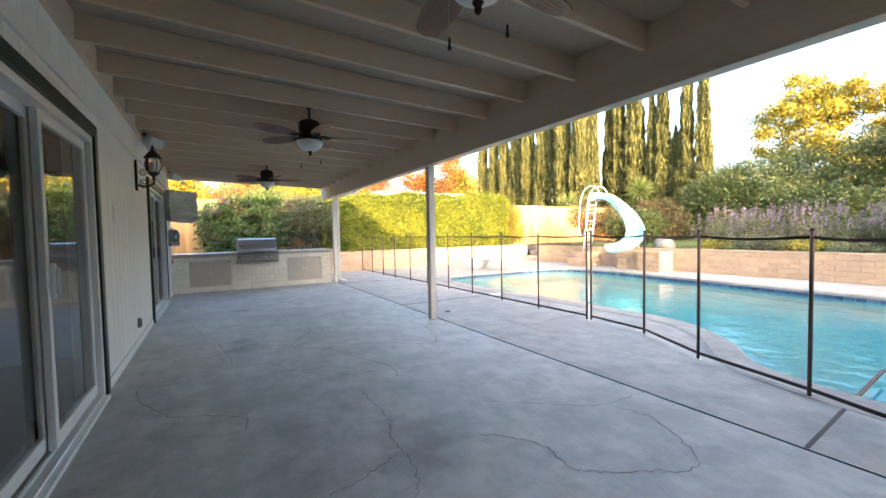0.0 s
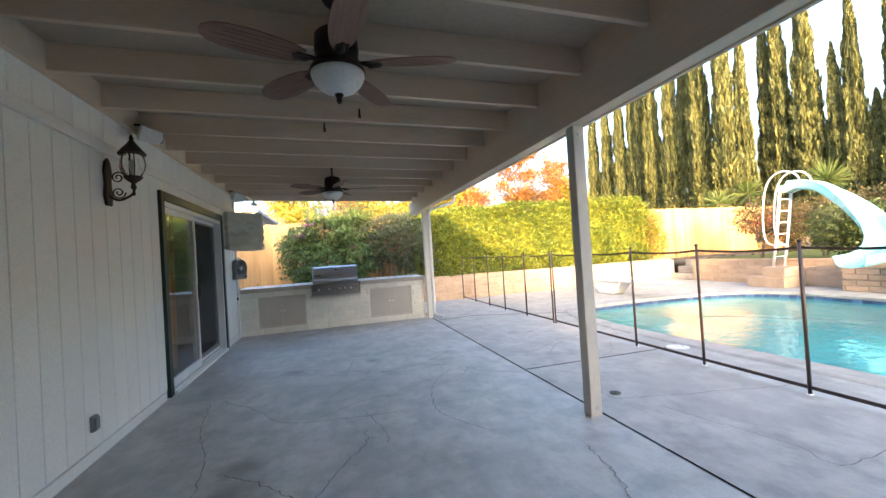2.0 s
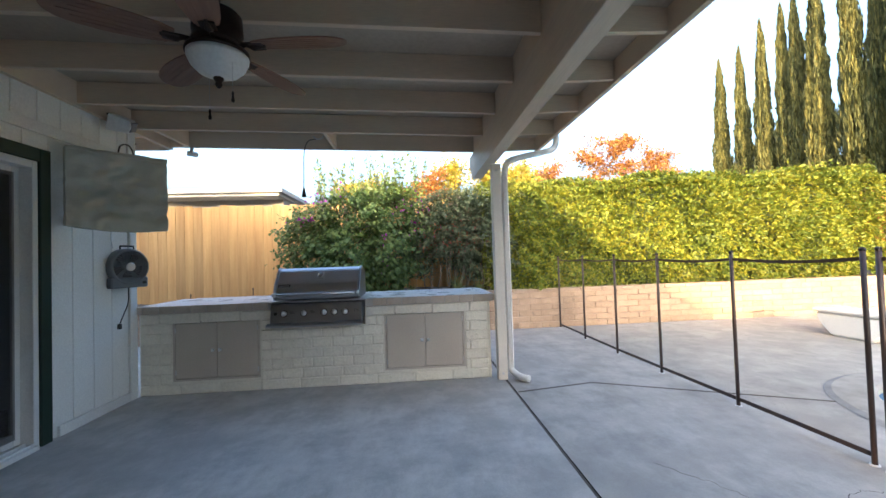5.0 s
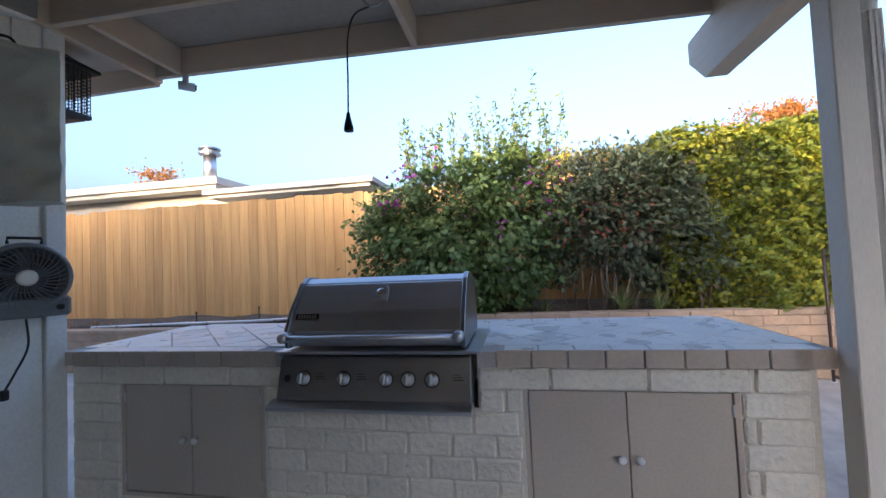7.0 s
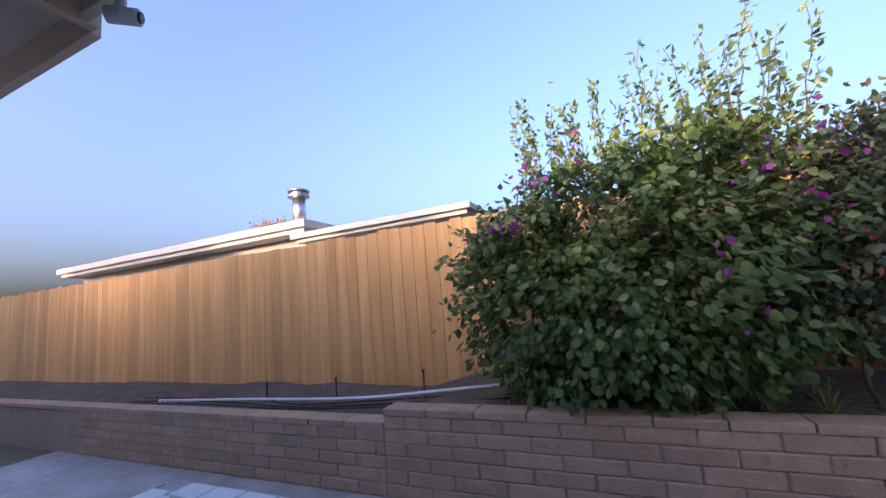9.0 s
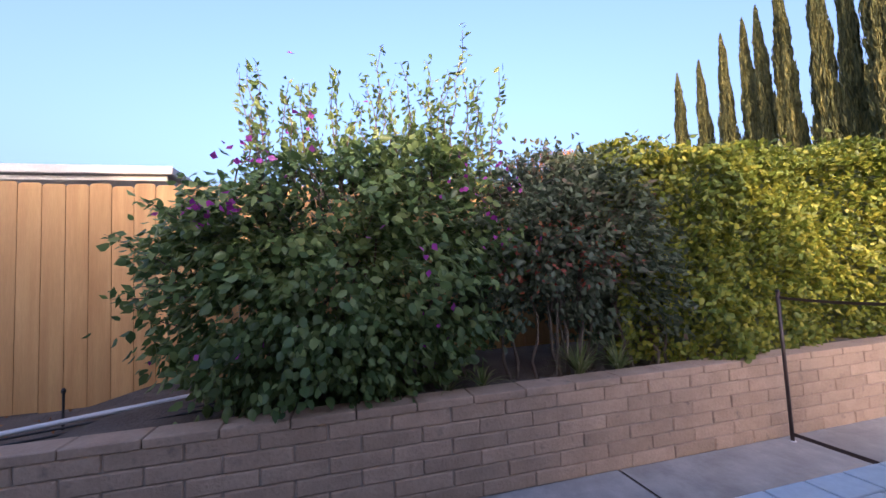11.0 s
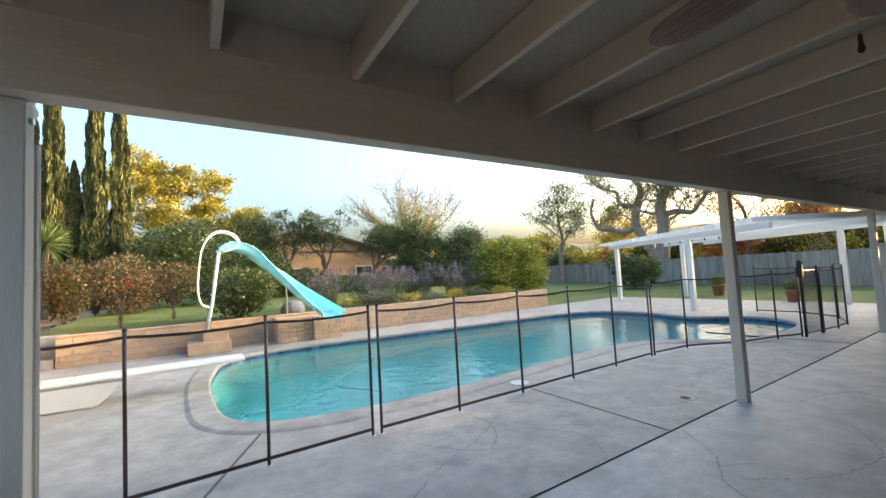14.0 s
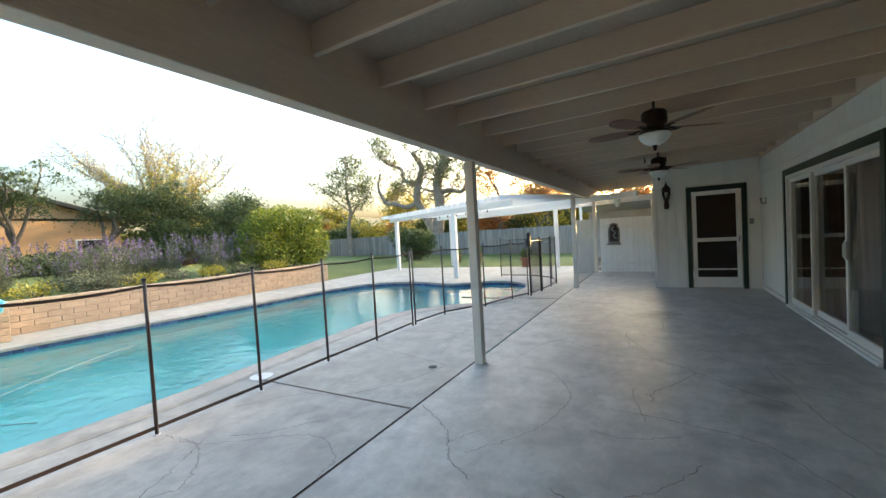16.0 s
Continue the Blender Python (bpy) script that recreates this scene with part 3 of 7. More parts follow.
crack([(3.69, 5.34), (3.81, 4.91), (3.92, 4.54), (3.94, 4.27), (4.87, 4.39)], 0.011, 14)
crack([(-0.30, 8.86), (0.13, 8.44), (0.36, 8.29)], 0.011, 15)
crack([(0.55, 8.00), (0.70, 7.99), (0.95, 7.91), (1.19, 7.70), (1.45, 7.60), (1.69, 7.45), (1.83, 7.36)], 0.014, 16)
crack([(1.26, 7.67), (1.33, 7.96), (1.42, 8.20), (1.74, 8.09)], 0.011, 17)
crack([(1.33, 8.56), (1.73, 8.48), (2.23, 8.37), (2.50, 8.12)], 0.011, 18)
crack([(2.29, 7.48), (2.50, 7.33), (2.63, 7.13), (2.75, 6.95), (2.95, 6.79), (3.15, 6.66)], 0.014, 19)
crack([(2.63, 7.13), (2.48, 6.88)], 0.011, 20)
crack([(3.67, 9.19), (3.93, 8.82), (4.15, 8.29), (4.46, 7.80)], 0.011, 21)
crack([(3.78, 7.24), (4.02, 7.54), (4.28, 7.72)], 0.014, 22)
crack([(4.80, 7.38), (4.54, 7.01), (4.27, 6.83)], 0.011, 23)
crack([(2.46, 7.20), (2.23, 6.93), (2.05, 6.58), (1.97, 6.10), (2.03, 5.87), (2.24, 5.49)], 0.011, 24)
crack([(1.34, 5.91), (1.32, 5.66), (1.15, 5.41), (0.97, 5.04)], 0.014, 25)
crack([(1.73, 6.58), (1.51, 6.61), (1.29, 6.53), (0.98, 6.32)], 0.011, 26)
crack([(2.67, 8.06), (2.40, 7.77), (2.00, 7.53), (1.63, 7.42), (1.28, 7.13), (1.04, 6.76)], 0.011, 27)
crack([(1.63, 7.42), (1.45, 7.51)], 0.014, 28)
crack([(4.70, 8.72), (4.47, 8.75), (3.95, 8.33), (4.17, 8.04), (4.41, 7.91), (4.70, 7.91)], 0.011, 29)
crack([(4.82, 7.93), (4.36, 7.88), (3.69, 7.46), (3.28, 7.60), (3.20, 7.83)], 0.011, 30)
crack([(4.47, 6.86), (3.91, 6.68), (3.46, 5.76), (3.85, 5.53), (5.39, 5.18)], 0.014, 31)

# ---- house wall ----
WX = -0.60
D1, D2 = (1.03, 4.43), (7.62, 10.11)
sh = Shape()
for y0, y1, z0, z1 in ((-6.0, D1[0], 0, 3.0), (D1[1], D2[0], 0, 3.0), (D2[1], 11.07, 0, 3.0), (D1[0], D1[1], 2.2, 3.0), (D2[0], D2[1], 2.2, 3.0)):
    sh.box(WX - 0.2, y0, z0 - 0.05, WX - 0.012, y1, z1)
wall_house = structure("wall_house", sh, WALLPAINT, "white painted house wall of vertical grooved boards", "wall")
board_cache = {}


def wall_board(w, h):
    key = (round(w, 3), round(h, 3))
    if key not in board_cache:
        board_cache[key] = Shape().box(-0.012, -w / 2, 0, 0.0, w / 2, h).mesh("board", WALLPAINT, bevel=0.003)
    return board_cache[key]


def boards(parent, a, b, z0, z1, turn, fixed, pitch=0.205):
    """Vertical boards from a to b along a wall; turn 0: faces +x, -90: faces +y... laid on the line fixed."""
    k = max(1, round((b - a) / pitch))
    w = (b - a) / k
    for i in range(k):
        c = a + (i + 0.5) * w
        m = pose(fixed, c, z0) if turn == 0 else pose(c, fixed, z0, 0, 0, turn)
        piece("board", wall_board(w - 0.006, z1 - z0), parent, m)


for y0, y1, z0, z1 in ((-0.78, D1[0] - 0.03, 0.09, 2.36), (D1[1] + 0.03, D2[0] - 0.03, 0.09, 2.36), (D2[1] + 0.03, 11.0, 0.09, 2.36), (-0.78, 11.07, 2.45, 2.90)):
    boards(wall_house, y0, y1, z0, z1, 0, WX)
for y0, y1 in ((D1[0] - 0.03, D1[1] + 0.03), (D2[0] - 0.03, D2[1] + 0.03)):
    boards(wall_house, y0, y1, 2.245, 2.36, 0, WX)
structure("trim_band", Shape().box(WX - 0.01, -0.78, 2.36, WX + 0.022, 11.07, 2.45), TRIMPAINT, "white horizontal band board along the wall", "trim", bevel=0.004)
sh = Shape()
for a, b in ((-0.78, D1[0] - 0.1), (D1[1] + 0.1, D2[0] - 0.1), (D2[1] + 0.1, 11.0)):
    sh.box(WX - 0.01, a, 0.0, WX + 0.016, b, 0.085)
structure("baseboard", sh, TRIMPAINT, "white baseboard at the foot of the wall", "baseboard", bevel=0.004)
structure("trim_corner", Shape().box(WX - 0.1, 11.0, 0, WX + 0.022, 11.10, 2.75), TRIMPAINT, "white corner board at the end of the house wall", "trim", bevel=0.004)

# return wall with the screen door, and the wall behind it
RX, RY = 1.36, -0.785
sh = Shape().box(WX, RY - 0.2, 0, -0.27, RY - 0.012, 3).box(0.63, RY - 0.2, 0, RX - 0.012, RY - 0.012, 3).box(-0.27, RY - 0.2, 2.12, 0.63, RY - 0.012, 3)
sh.box(RX - 0.2, -6, 0, RX - 0.012, RY - 0.2, 3)
wall_return = structure("wall_return", sh, WALLPAINT, "white board wall that juts out at the end of the patio", "wall")
boards(wall_return, WX + 0.01, -0.37, 0.03, 2.8, 90, RY)
boards(wall_return, 0.73, RX - 0.06, 0.03, 2.8, 90, RY)
boards(wall_return, -0.37, 0.73, 2.25, 2.8, 90, RY)
boards(wall_return, -4.9, RY - 0.02, 0.03, 2.8, 0, RX)
structure("trim_return_corner", Shape().box(RX - 0.06, RY - 0.06, 0, RX + 0.022, RY + 0.022, 2.8), TRIMPAINT, "white corner board of the jutting wall", "trim", bevel=0.004)

# roof over the patio
def joist_z(x):
    return 2.62 + (3.02 - x) * 0.027


Y_END = 11.72
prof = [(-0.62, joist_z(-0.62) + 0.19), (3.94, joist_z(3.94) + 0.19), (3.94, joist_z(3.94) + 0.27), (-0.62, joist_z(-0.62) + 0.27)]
structure("ceiling", Shape().prism(prof, "y", -4.9, Y_END + 0.03), CEILING, "taupe painted board ceiling of the patio cover, shade between joists put in its colour", "ceiling")
JOISTS = [11.70 - 0.648 * k for k in range(26)]
for k, y in enumerate(JOISTS):
    x1 = 3.02 if k else 3.1
    prof = [(-0.6, joist_z(-0.6)), (x1, joist_z(x1)), (x1, joist_z(x1) + 0.188), (-0.6, joist_z(-0.6) + 0.188)]
    sh = Shape().prism(prof, "y", y - 0.04, y)
    ob = new("joist", sh.mesh("joist", TAUPE, bevel=0.003))
    tagged(ob, "taupe painted timber joist under the patio roof", "joist", "patio roof joists", "structure")
    # rafter tail outside the beam
    prof = [(3.14, joist_z(3.14)), (3.81, joist_z(3.81) + 0.04), (3.81, joist_z(3.81) + 0.186), (3.14, joist_z(3.14) + 0.186)]
    ob = new("rafter_tail", Shape().prism(prof, "y", y - 0.04, y).mesh("rafter_tail", TAUPE, bevel=0.003))
    tagged(ob, "short taupe rafter tail under the eave", "rafter tail", "patio roof rafter tails", "structure")
sh, BZ1_ = Shape(), 2.617
for a, b in zip(JOISTS, JOISTS[1:]):
    sh.box(3.022, b - 0.01, BZ1_ - 0.004, 3.062, a - 0.03, joist_z(3.06) + 0.195)
structure("trim_blocking", sh, TAUPE, "taupe blocking boards between the joists over the beam", "trim")
structure("trim_ledger", Shape().box(-0.6, -0.78, joist_z(-0.6) - 0.02, -0.56, Y_END, joist_z(-0.6) + 0.187), TAUPE, "taupe ledger board along the house wall", "trim")
BZ0, BZ1 = 2.31, 2.617
prof = [(-4.9, BZ0), (11.80, BZ0), (11.99, BZ0 + 0.17), (11.99, BZ1 - 0.01), (11.96, BZ1), (-4.9, BZ1)]
structure("beam", Shape().prism(prof, "x", 3.02, 3.14), BEAMPAINT, "long taupe painted timber beam with a clipped end", "beam", bevel=0.004)
structure("trim_fascia", Shape().box(3.81, -4.9, joist_z(3.81) + 0.02, 3.85, Y_END, joist_z(3.81) + 0.19), TAUPE, "taupe fascia board along the eave", "trim", bevel=0.003)
# main roof of the house behind the wall; out of view, ridge set for its shadow
prof = [(-0.5, 3.16), (-4.6, 4.66), (-9.0, 3.0), (-9.0, 2.85), (-4.6, 4.5), (-0.5, 3.01)]
structure("roof", Shape().prism(prof, "y", -14.0, 11.6), SHINGLE, "unseen brown shingled gable roof of the house, ridge set for its shadow", "roof")
# added wing, never in view: blocks the sun from back fence and neighbouring roof
structure("roof_wing", Shape().prism([(-19.4, 2.85), (-9.0, 2.85), (-9.0, 3.05), (-11.0, 5.2), (-17.0, 5.2), (-19.4, 3.05)], "y", -14, 10.4), SHINGLE, "unseen wing roof added to shade the back fence and neighbouring eaves", "roof")
structure("wall_wing", Shape().box(-18.6, -14, 0, -9.1, 10.2, 2.85), WALLPAINT, "plain outer wall under the added unseen wing roof", "wall")
structure("wall_gable", Shape().prism([(-0.8, 0), (-0.8, 2.85), (-4.6, 4.38), (-8.6, 2.85), (-8.6, 0)], "y", 10.9, 11.05), WALLPAINT, "white gable wall of the house", "wall")
structure("wall_back", Shape().box(-8.6, -14, 0, -8.4, 10.9, 2.9).box(-8.4, -14, 0, -0.8, -13.8, 2.9), WALLPAINT, "plain outer wall of the house", "wall")

# rooms behind the glass
structure("floor_room", Shape().box(-5.2, -0.6, -0.02, -0.62, 10.9, 0.02), ROOMFLOOR, "dark wooden floor inside the house", "floor")
structure("wall_room", Shape().box(-5.3, -0.6, 0, -5.2, 10.9, 2.5).box(-5.2, -0.7, 0, -0.8, -0.6, 2.5).box(-5.2, 5.9, 0, -0.8, 6.0, 2.5), ROOMWALL, "warm painted walls of the rooms inside", "wall")
structure("ceiling_room", Shape().box(-5.2, -0.6, 2.5, -0.8, 10.9, 2.6), ROOMWALL, "plain ceiling of the rooms inside", "ceiling")
# ---- posts, gutter and downspout ----
def bolt_heads(t, spots):
    for a, b in spots:
        part("bolt", Shape().tube([a, b], 0.014, 8), STEEL, t)


for px, py in ((3.15, 11.05), (3.1, 5.44), (3.1, -0.55), (3.1, -4.05)):
    t = thing("patio_post", (px, py, 0), "square off-white painted timber post carrying the beam", "post", "patio posts")
    part("shaft", Shape().box(px - 0.05, py - 0.05, 0, px + 0.05, py + 0.05, 2.309), POSTPAINT, t, bevel=0.005)
    part("bracket", Shape().box(3.047, py - 0.1, 2.312, 3.019, py + 0.1, 2.40), BEAMPAINT, t, "steel beam bracket painted over")
    bolt_heads(t, [((px, py - 0.051, 2.24), (px, py - 0.062, 2.24)), ((px, py - 0.051, 0.07), (px, py - 0.062, 0.07)), ((px, py + 0.051, 2.24), (px, py + 0.062, 2.24))])
g = thing("gutter", (3.9, 3.0, 2.7), "white metal roof gutter along the eave", "gutter")
prof = [(gx + 3.855, gz + 2.78) for gx, gz in ((0, 0), (0, -0.10), (0.055, -0.11), (0.11, -0.07), (0.12, 0), (0.11, 0), (0.10, -0.065), (0.055, -0.10), (0.01, -0.09), (0.01, 0))]
part("trough", Shape().prism(prof, "y", -4.9, Y_END), TRIMPAINT, g)
d = thing("downspout", (3.2, 10.9, 0), "white metal downspout strapped to the corner post", "downspout")
part("upper_pipe", Shape().tube(spline([(3.90, 11.2, 2.70), (3.90, 11.2, 2.60), (3.86, 11.19, 2.52), (3.74, 11.15, 2.47), (3.42, 11.09, 2.39), (3.28, 11.06, 2.32), (3.245, 11.05, 2.15)], 5), 0.034, 10), TRIMPAINT, d, smooth=True)
part("pipe", Shape().box(3.205, 11.0, 0.12, 3.275, 11.08, 2.18), TRIMPAINT, d, bevel=0.012)
for k in range(3):
    part("rib", Shape().tube([(3.222 + 0.018 * k, 10.998, 0.13), (3.222 + 0.018 * k, 10.998, 2.17)], 0.004, 6), TRIMPAINT, d)
part("shoe", Shape().tube(spline([(3.24, 11.04, 0.16), (3.25, 11.02, 0.09), (3.31, 10.94, 0.045), (3.39, 10.86, 0.04)], 5), 0.036, 10), TRIMPAINT, d, smooth=True)

# ---- block walls ----
brick_cache = {}


def brick_mesh(w, h, dp, material, v):
    key = (round(w, 3), round(h, 3), round(dp, 3), material.name, v)
    if key not in brick_cache:
        rng = random.Random(v * 7 + 3)
        sh = Shape().box(-w / 2, 0, 0, w / 2, dp, h)
        sh.v = [(x + rng.uniform(-0.004, 0.004), y + rng.uniform(-0.006, 0.003), z + rng.uniform(-0.003, 0.003)) for x, y, z in sh.v]
        brick_cache[key] = sh.mesh("brick", material, bevel=0.008)
    return brick_cache[key]


def courses(parent, a, b, z0, rows, h, length, depth, material, place, holes=(), gap=0.010, limit=300):
    """Rows of blocks from a to b; place(s, z) gives the pose at s along the wall. Holes are (a, b, z0, z1)."""
    rng = random.Random(int(a * 10) + rows)
    made = 0
    for r in range(rows):
        z = z0 + r * h
        s = a - (length / 2 if r % 2 else 0)
        while s < b - 0.02:
            spans = [(max(a, s), min(b, s + length))]
            for ha, hb, hz0, hz1 in holes:
                if z + h * 0.5 > hz0 and z + h * 0.5 < hz1:
                    nxt = []
                    for p, q in spans:
                        if q <= ha or p >= hb:
                            nxt.append((p, q))
                        else:
                            nxt += [(p, ha)] * (p < ha) + [(hb, q)] * (q > hb)
                    spans = nxt
            for p, q in spans:
                if q - p > 0.04 and made < limit:
                    w = round((q - p - gap) * 100) / 100
                    piece("brick", brick_mesh(w, h - gap, depth, material, rng.randrange(3)), parent, place((p + q) / 2, z + gap / 2))
                    made += 1
            s += length


# back planter wall
PW, PZ = 13.88, 0.70
wb = structure("wall_planter_back", Shape().box(-16, PW + 0.012, -0.02, -0.8, PW + 0.2, 0.52).box(-0.8, PW + 0.012, -0.02, 12.7, PW + 0.2, 0.64), MORTAR, "low tan slump block planter wall along the back bed", "wall")
courses(wb, -0.8, 12.5, 0.0, 6, 0.107, 0.41, 0.03, SLUMP, lambda s, z: pose(s, PW, z), gap=0.005, limit=215)
courses(wb, -5.6, -0.8, 0.0, 5, 0.107, 0.41, 0.03, SLUMP, lambda s, z: pose(s, PW, z), gap=0.005, limit=75)
cap_me = Shape().box(0.004, PW - 0.008, 0.0, 0.401, PW + 0.21, 0.058).mesh("cap_block", SLUMP, bevel=0.006)
for i in range(33):
    piece("cap_block", cap_me, wb, pose(-0.8 + i * 0.405, 0, 0.642))
for i in range(37):
    piece("cap_block", cap_me, wb, pose(-15.785 + i * 0.405, 0, 0.530))

# planter wall beyond the pool, steps, and slide plinths
FX = 12.5
wf = structure("wall_planter_side", Shape().box(FX + 0.012, -1.6, -0.02, FX + 0.2, 12.95, 0.62), MORTAR, "low tan slump block wall behind the pool", "wall")
courses(wf, -1.6, 12.95, 0.0, 5, 0.125, 0.42, 0.03, SLUMP, lambda s, z: pose(FX, s, z, 0, 0, -90), gap=0.007, limit=185)
sh = Shape()
for i in range(35):
    y0 = -1.6 + i * 0.416
    sh.box(FX - 0.008, y0 + 0.004, 0.626, FX + 0.21, y0 + 0.412, 0.675)
part("cap", sh, SLUMP, wf, "flat tan cap blocks", bevel=0.006)
st = structure("stairs", Shape().box(FX + 0.02, 12.97, 0, FX + 0.6, 13.87, 0.20).box(FX + 0.35, 12.97, 0.2, FX + 0.9, 13.87, 0.42).box(FX + 0.68, 12.97, 0.42, FX + 1.2, 13.87, 0.62), COPING, "low concrete steps up to the raised lawn", "stairs", bevel=0.012)
pl = thing("slide_plinth", (12.2, 7.9, 0), "tan block plinth under the pool slide", "plinth")
part("core", Shape().box(11.92, 7.12, 0, 12.49, 8.68, 0.60), MORTAR, pl)
courses(pl, 7.1, 7.85, 0.0, 5, 0.125, 0.36, 0.03, SLUMP, lambda s, z: pose(11.75, s, z, 0, 0, -90))
part("front_block", Shape().box(11.77, 7.12, 0, 11.95, 7.84, 0.61), SLUMP, pl, bevel=0.01)
courses(pl, 7.85, 8.7, 0.0, 5, 0.125, 0.40, 0.03, SLUMP, lambda s, z: pose(11.89, s, z, 0, 0, -90))
courses(pl, 11.9, 12.5, 0.0, 5, 0.125, 0.36, 0.03, SLUMP, lambda s, z: pose(s, 8.71, z, 0, 0, 180))
lp = thing("ladder_plinth", (12.1, 10.1, 0), "stepped tan block plinth under the slide ladder", "plinth")
part("lower_step", Shape().box(11.72, 9.75, 0, 12.49, 10.62, 0.27), SLUMP, lp, bevel=0.012)
part("upper_step", Shape().box(11.85, 9.80, 0.272, 12.49, 10.32, 0.50), SLUMP, lp, bevel=0.012)

# raised lawn, soil bed
structure("lawn", Shape().box(FX + 0.2, -1.6, -0.5, 70, 12.96, 0.60).box(FX + 1.2, 12.96, -0.5, 70, 13.9, 0.60), GRASS, "raised green lawn behind the planter wall", "lawn")
structure("lawn_far", Shape().box(4.2, -26, -0.5, 70, -6.31, -0.005).box(12.62, -6.3, -0.5, 70, -1.62, -0.005), GRASS, "green lawn beyond the pool deck", "lawn")
bed = Shape()
rng = random.Random(5)
rows = [[(x * 0.5 - 16.5, PW + 0.19 + (60 if j == 8 else j * 0.22), (0.50 if x * 0.5 - 16.5 < -0.8 else 0.63) + rng.uniform(-0.02, 0.035) + 0.01 * min(j, 7)) for j in range(9)] for x in range(74)]
bed.grid(rows)
structure("ground_bed", bed, SOIL, "dark bare soil of the back planting bed", "soil", smooth=True)

# ---- plank fences ----
def plank_mesh(name, w, h, material, ear=0.02):
    return Shape().prism([(-w / 2, 0), (w / 2, 0), (w / 2, h - ear), (w / 2 - ear, h), (-w / 2 + ear, h), (-w / 2, h - ear)], "y", 0, 0.018).mesh(name, material)


def plank_fence(name, a, b, z, h, material, label, w=0.14, limit=300):
    a, b = Vector((*a, 0)), Vector((*b, 0))
    d = (b - a).normalized()
    turn = math.degrees(math.atan2(d.y, d.x))
    f = thing(name, (a.x, a.y, z), label, "fence")
    rng = random.Random(int(a.x * 3 + h * 10))
    mes = [plank_mesh("plank", w - 0.006, h + e, material) for e in (-0.012, 0.0, 0.014)]
    k = int((b - a).length / w)
    for i in range(min(k, limit)):
        p = a + d * (i + 0.5) * w
        piece("plank", mes[rng.randrange(3)], f, pose(p.x, p.y, z + rng.uniform(-0.01, 0.01), 0, 0, turn))
    nrm = Vector((-d.y, d.x, 0)) * 0.04
    for hz in (0.25, h - 0.3):
        p, q = a + nrm, b + nrm
        part("rail", Shape().tube([(p.x, p.y, z + hz), (q.x, q.y, z + hz)], 0.04, 4), material, f)
    return f


plank_fence("plank_fence", (-16.0, 15.4), (12.5, 15.4), 0.55, 2.0, FENCEWOOD, "new golden cedar plank fence behind the bed", 0.176)
plank_fence("plank_fence", (12.6, 14.75), (21.5, 15.3), 0.58, 1.95, FENCEWOOD, "sunlit golden plank fence past the hedge end")
plank_fence("plank_fence", (60, 18), (29, -13.0), 0.3, 2.0, REDWOOD, "old dark brown plank fence behind the lawn", 0.19, 260)
plank_fence("plank_fence", (31.5, -20.5), (3.0, -13.5), 0.0, 1.65, OLDWOOD, "weathered grey plank fence behind the far lawn", 0.15)

# ---- outdoor kitchen island ----
IX0, IX1, IY0, IY1 = -0.58, 3.05, 11.12, 12.04
isl = thing("kitchen_island", (1.0, 11.6, 0), "cream painted block kitchen island with a tiled top", "island")
holes = [(-0.26, 0.61, 0.13, 0.745), (1.90, 2.77, 0.13, 0.745), (0.74, 1.70, 0.66, 1.0)]
for x0, x1, z0, z1 in ((IX0, -0.26, 0, 0.83), (0.61, 0.74, 0, 0.83), (0.74, 1.70, 0, 0.64), (1.70, 1.90, 0, 0.83), (2.77, IX1, 0, 0.83), (-0.26, 0.61, 0, 0.13), (1.90, 2.77, 0, 0.13), (-0.26, 0.61, 0.745, 0.83), (1.90, 2.77, 0.745, 0.83)):
    part("core_block", Shape().box(x0, IY0 + 0.012, z0, x1, IY1 - 0.03, z1), CREAMJOINT, isl)
for x0 in (-0.26, 1.90):
    part("core_block", Shape().box(x0, IY0 + 0.3, 0.13, x0 + 0.87, IY1 - 0.03, 0.745), CREAMJOINT, isl)
courses(isl, -0.58, 3.03, 0.0, 8, 0.1035, 0.40, 0.03, CREAM, lambda s, z: pose(s, IY0, z), holes + [(0.62, 1.89, 0.1, 0.66)], gap=0.006)
courses(isl, 0.62, 1.89, 0.1035, 5, 0.1035, 0.21, 0.03, CREAM, lambda s, z: pose(s, IY0 + 0.002, z), gap=0.006)
courses(isl, IY0 + 0.03, IY1 - 0.03, 0.0, 8, 0.1035, 0.38, 0.03, CREAM, lambda s, z: pose(IX1, s, z, 0, 0, 90), gap=0.008)
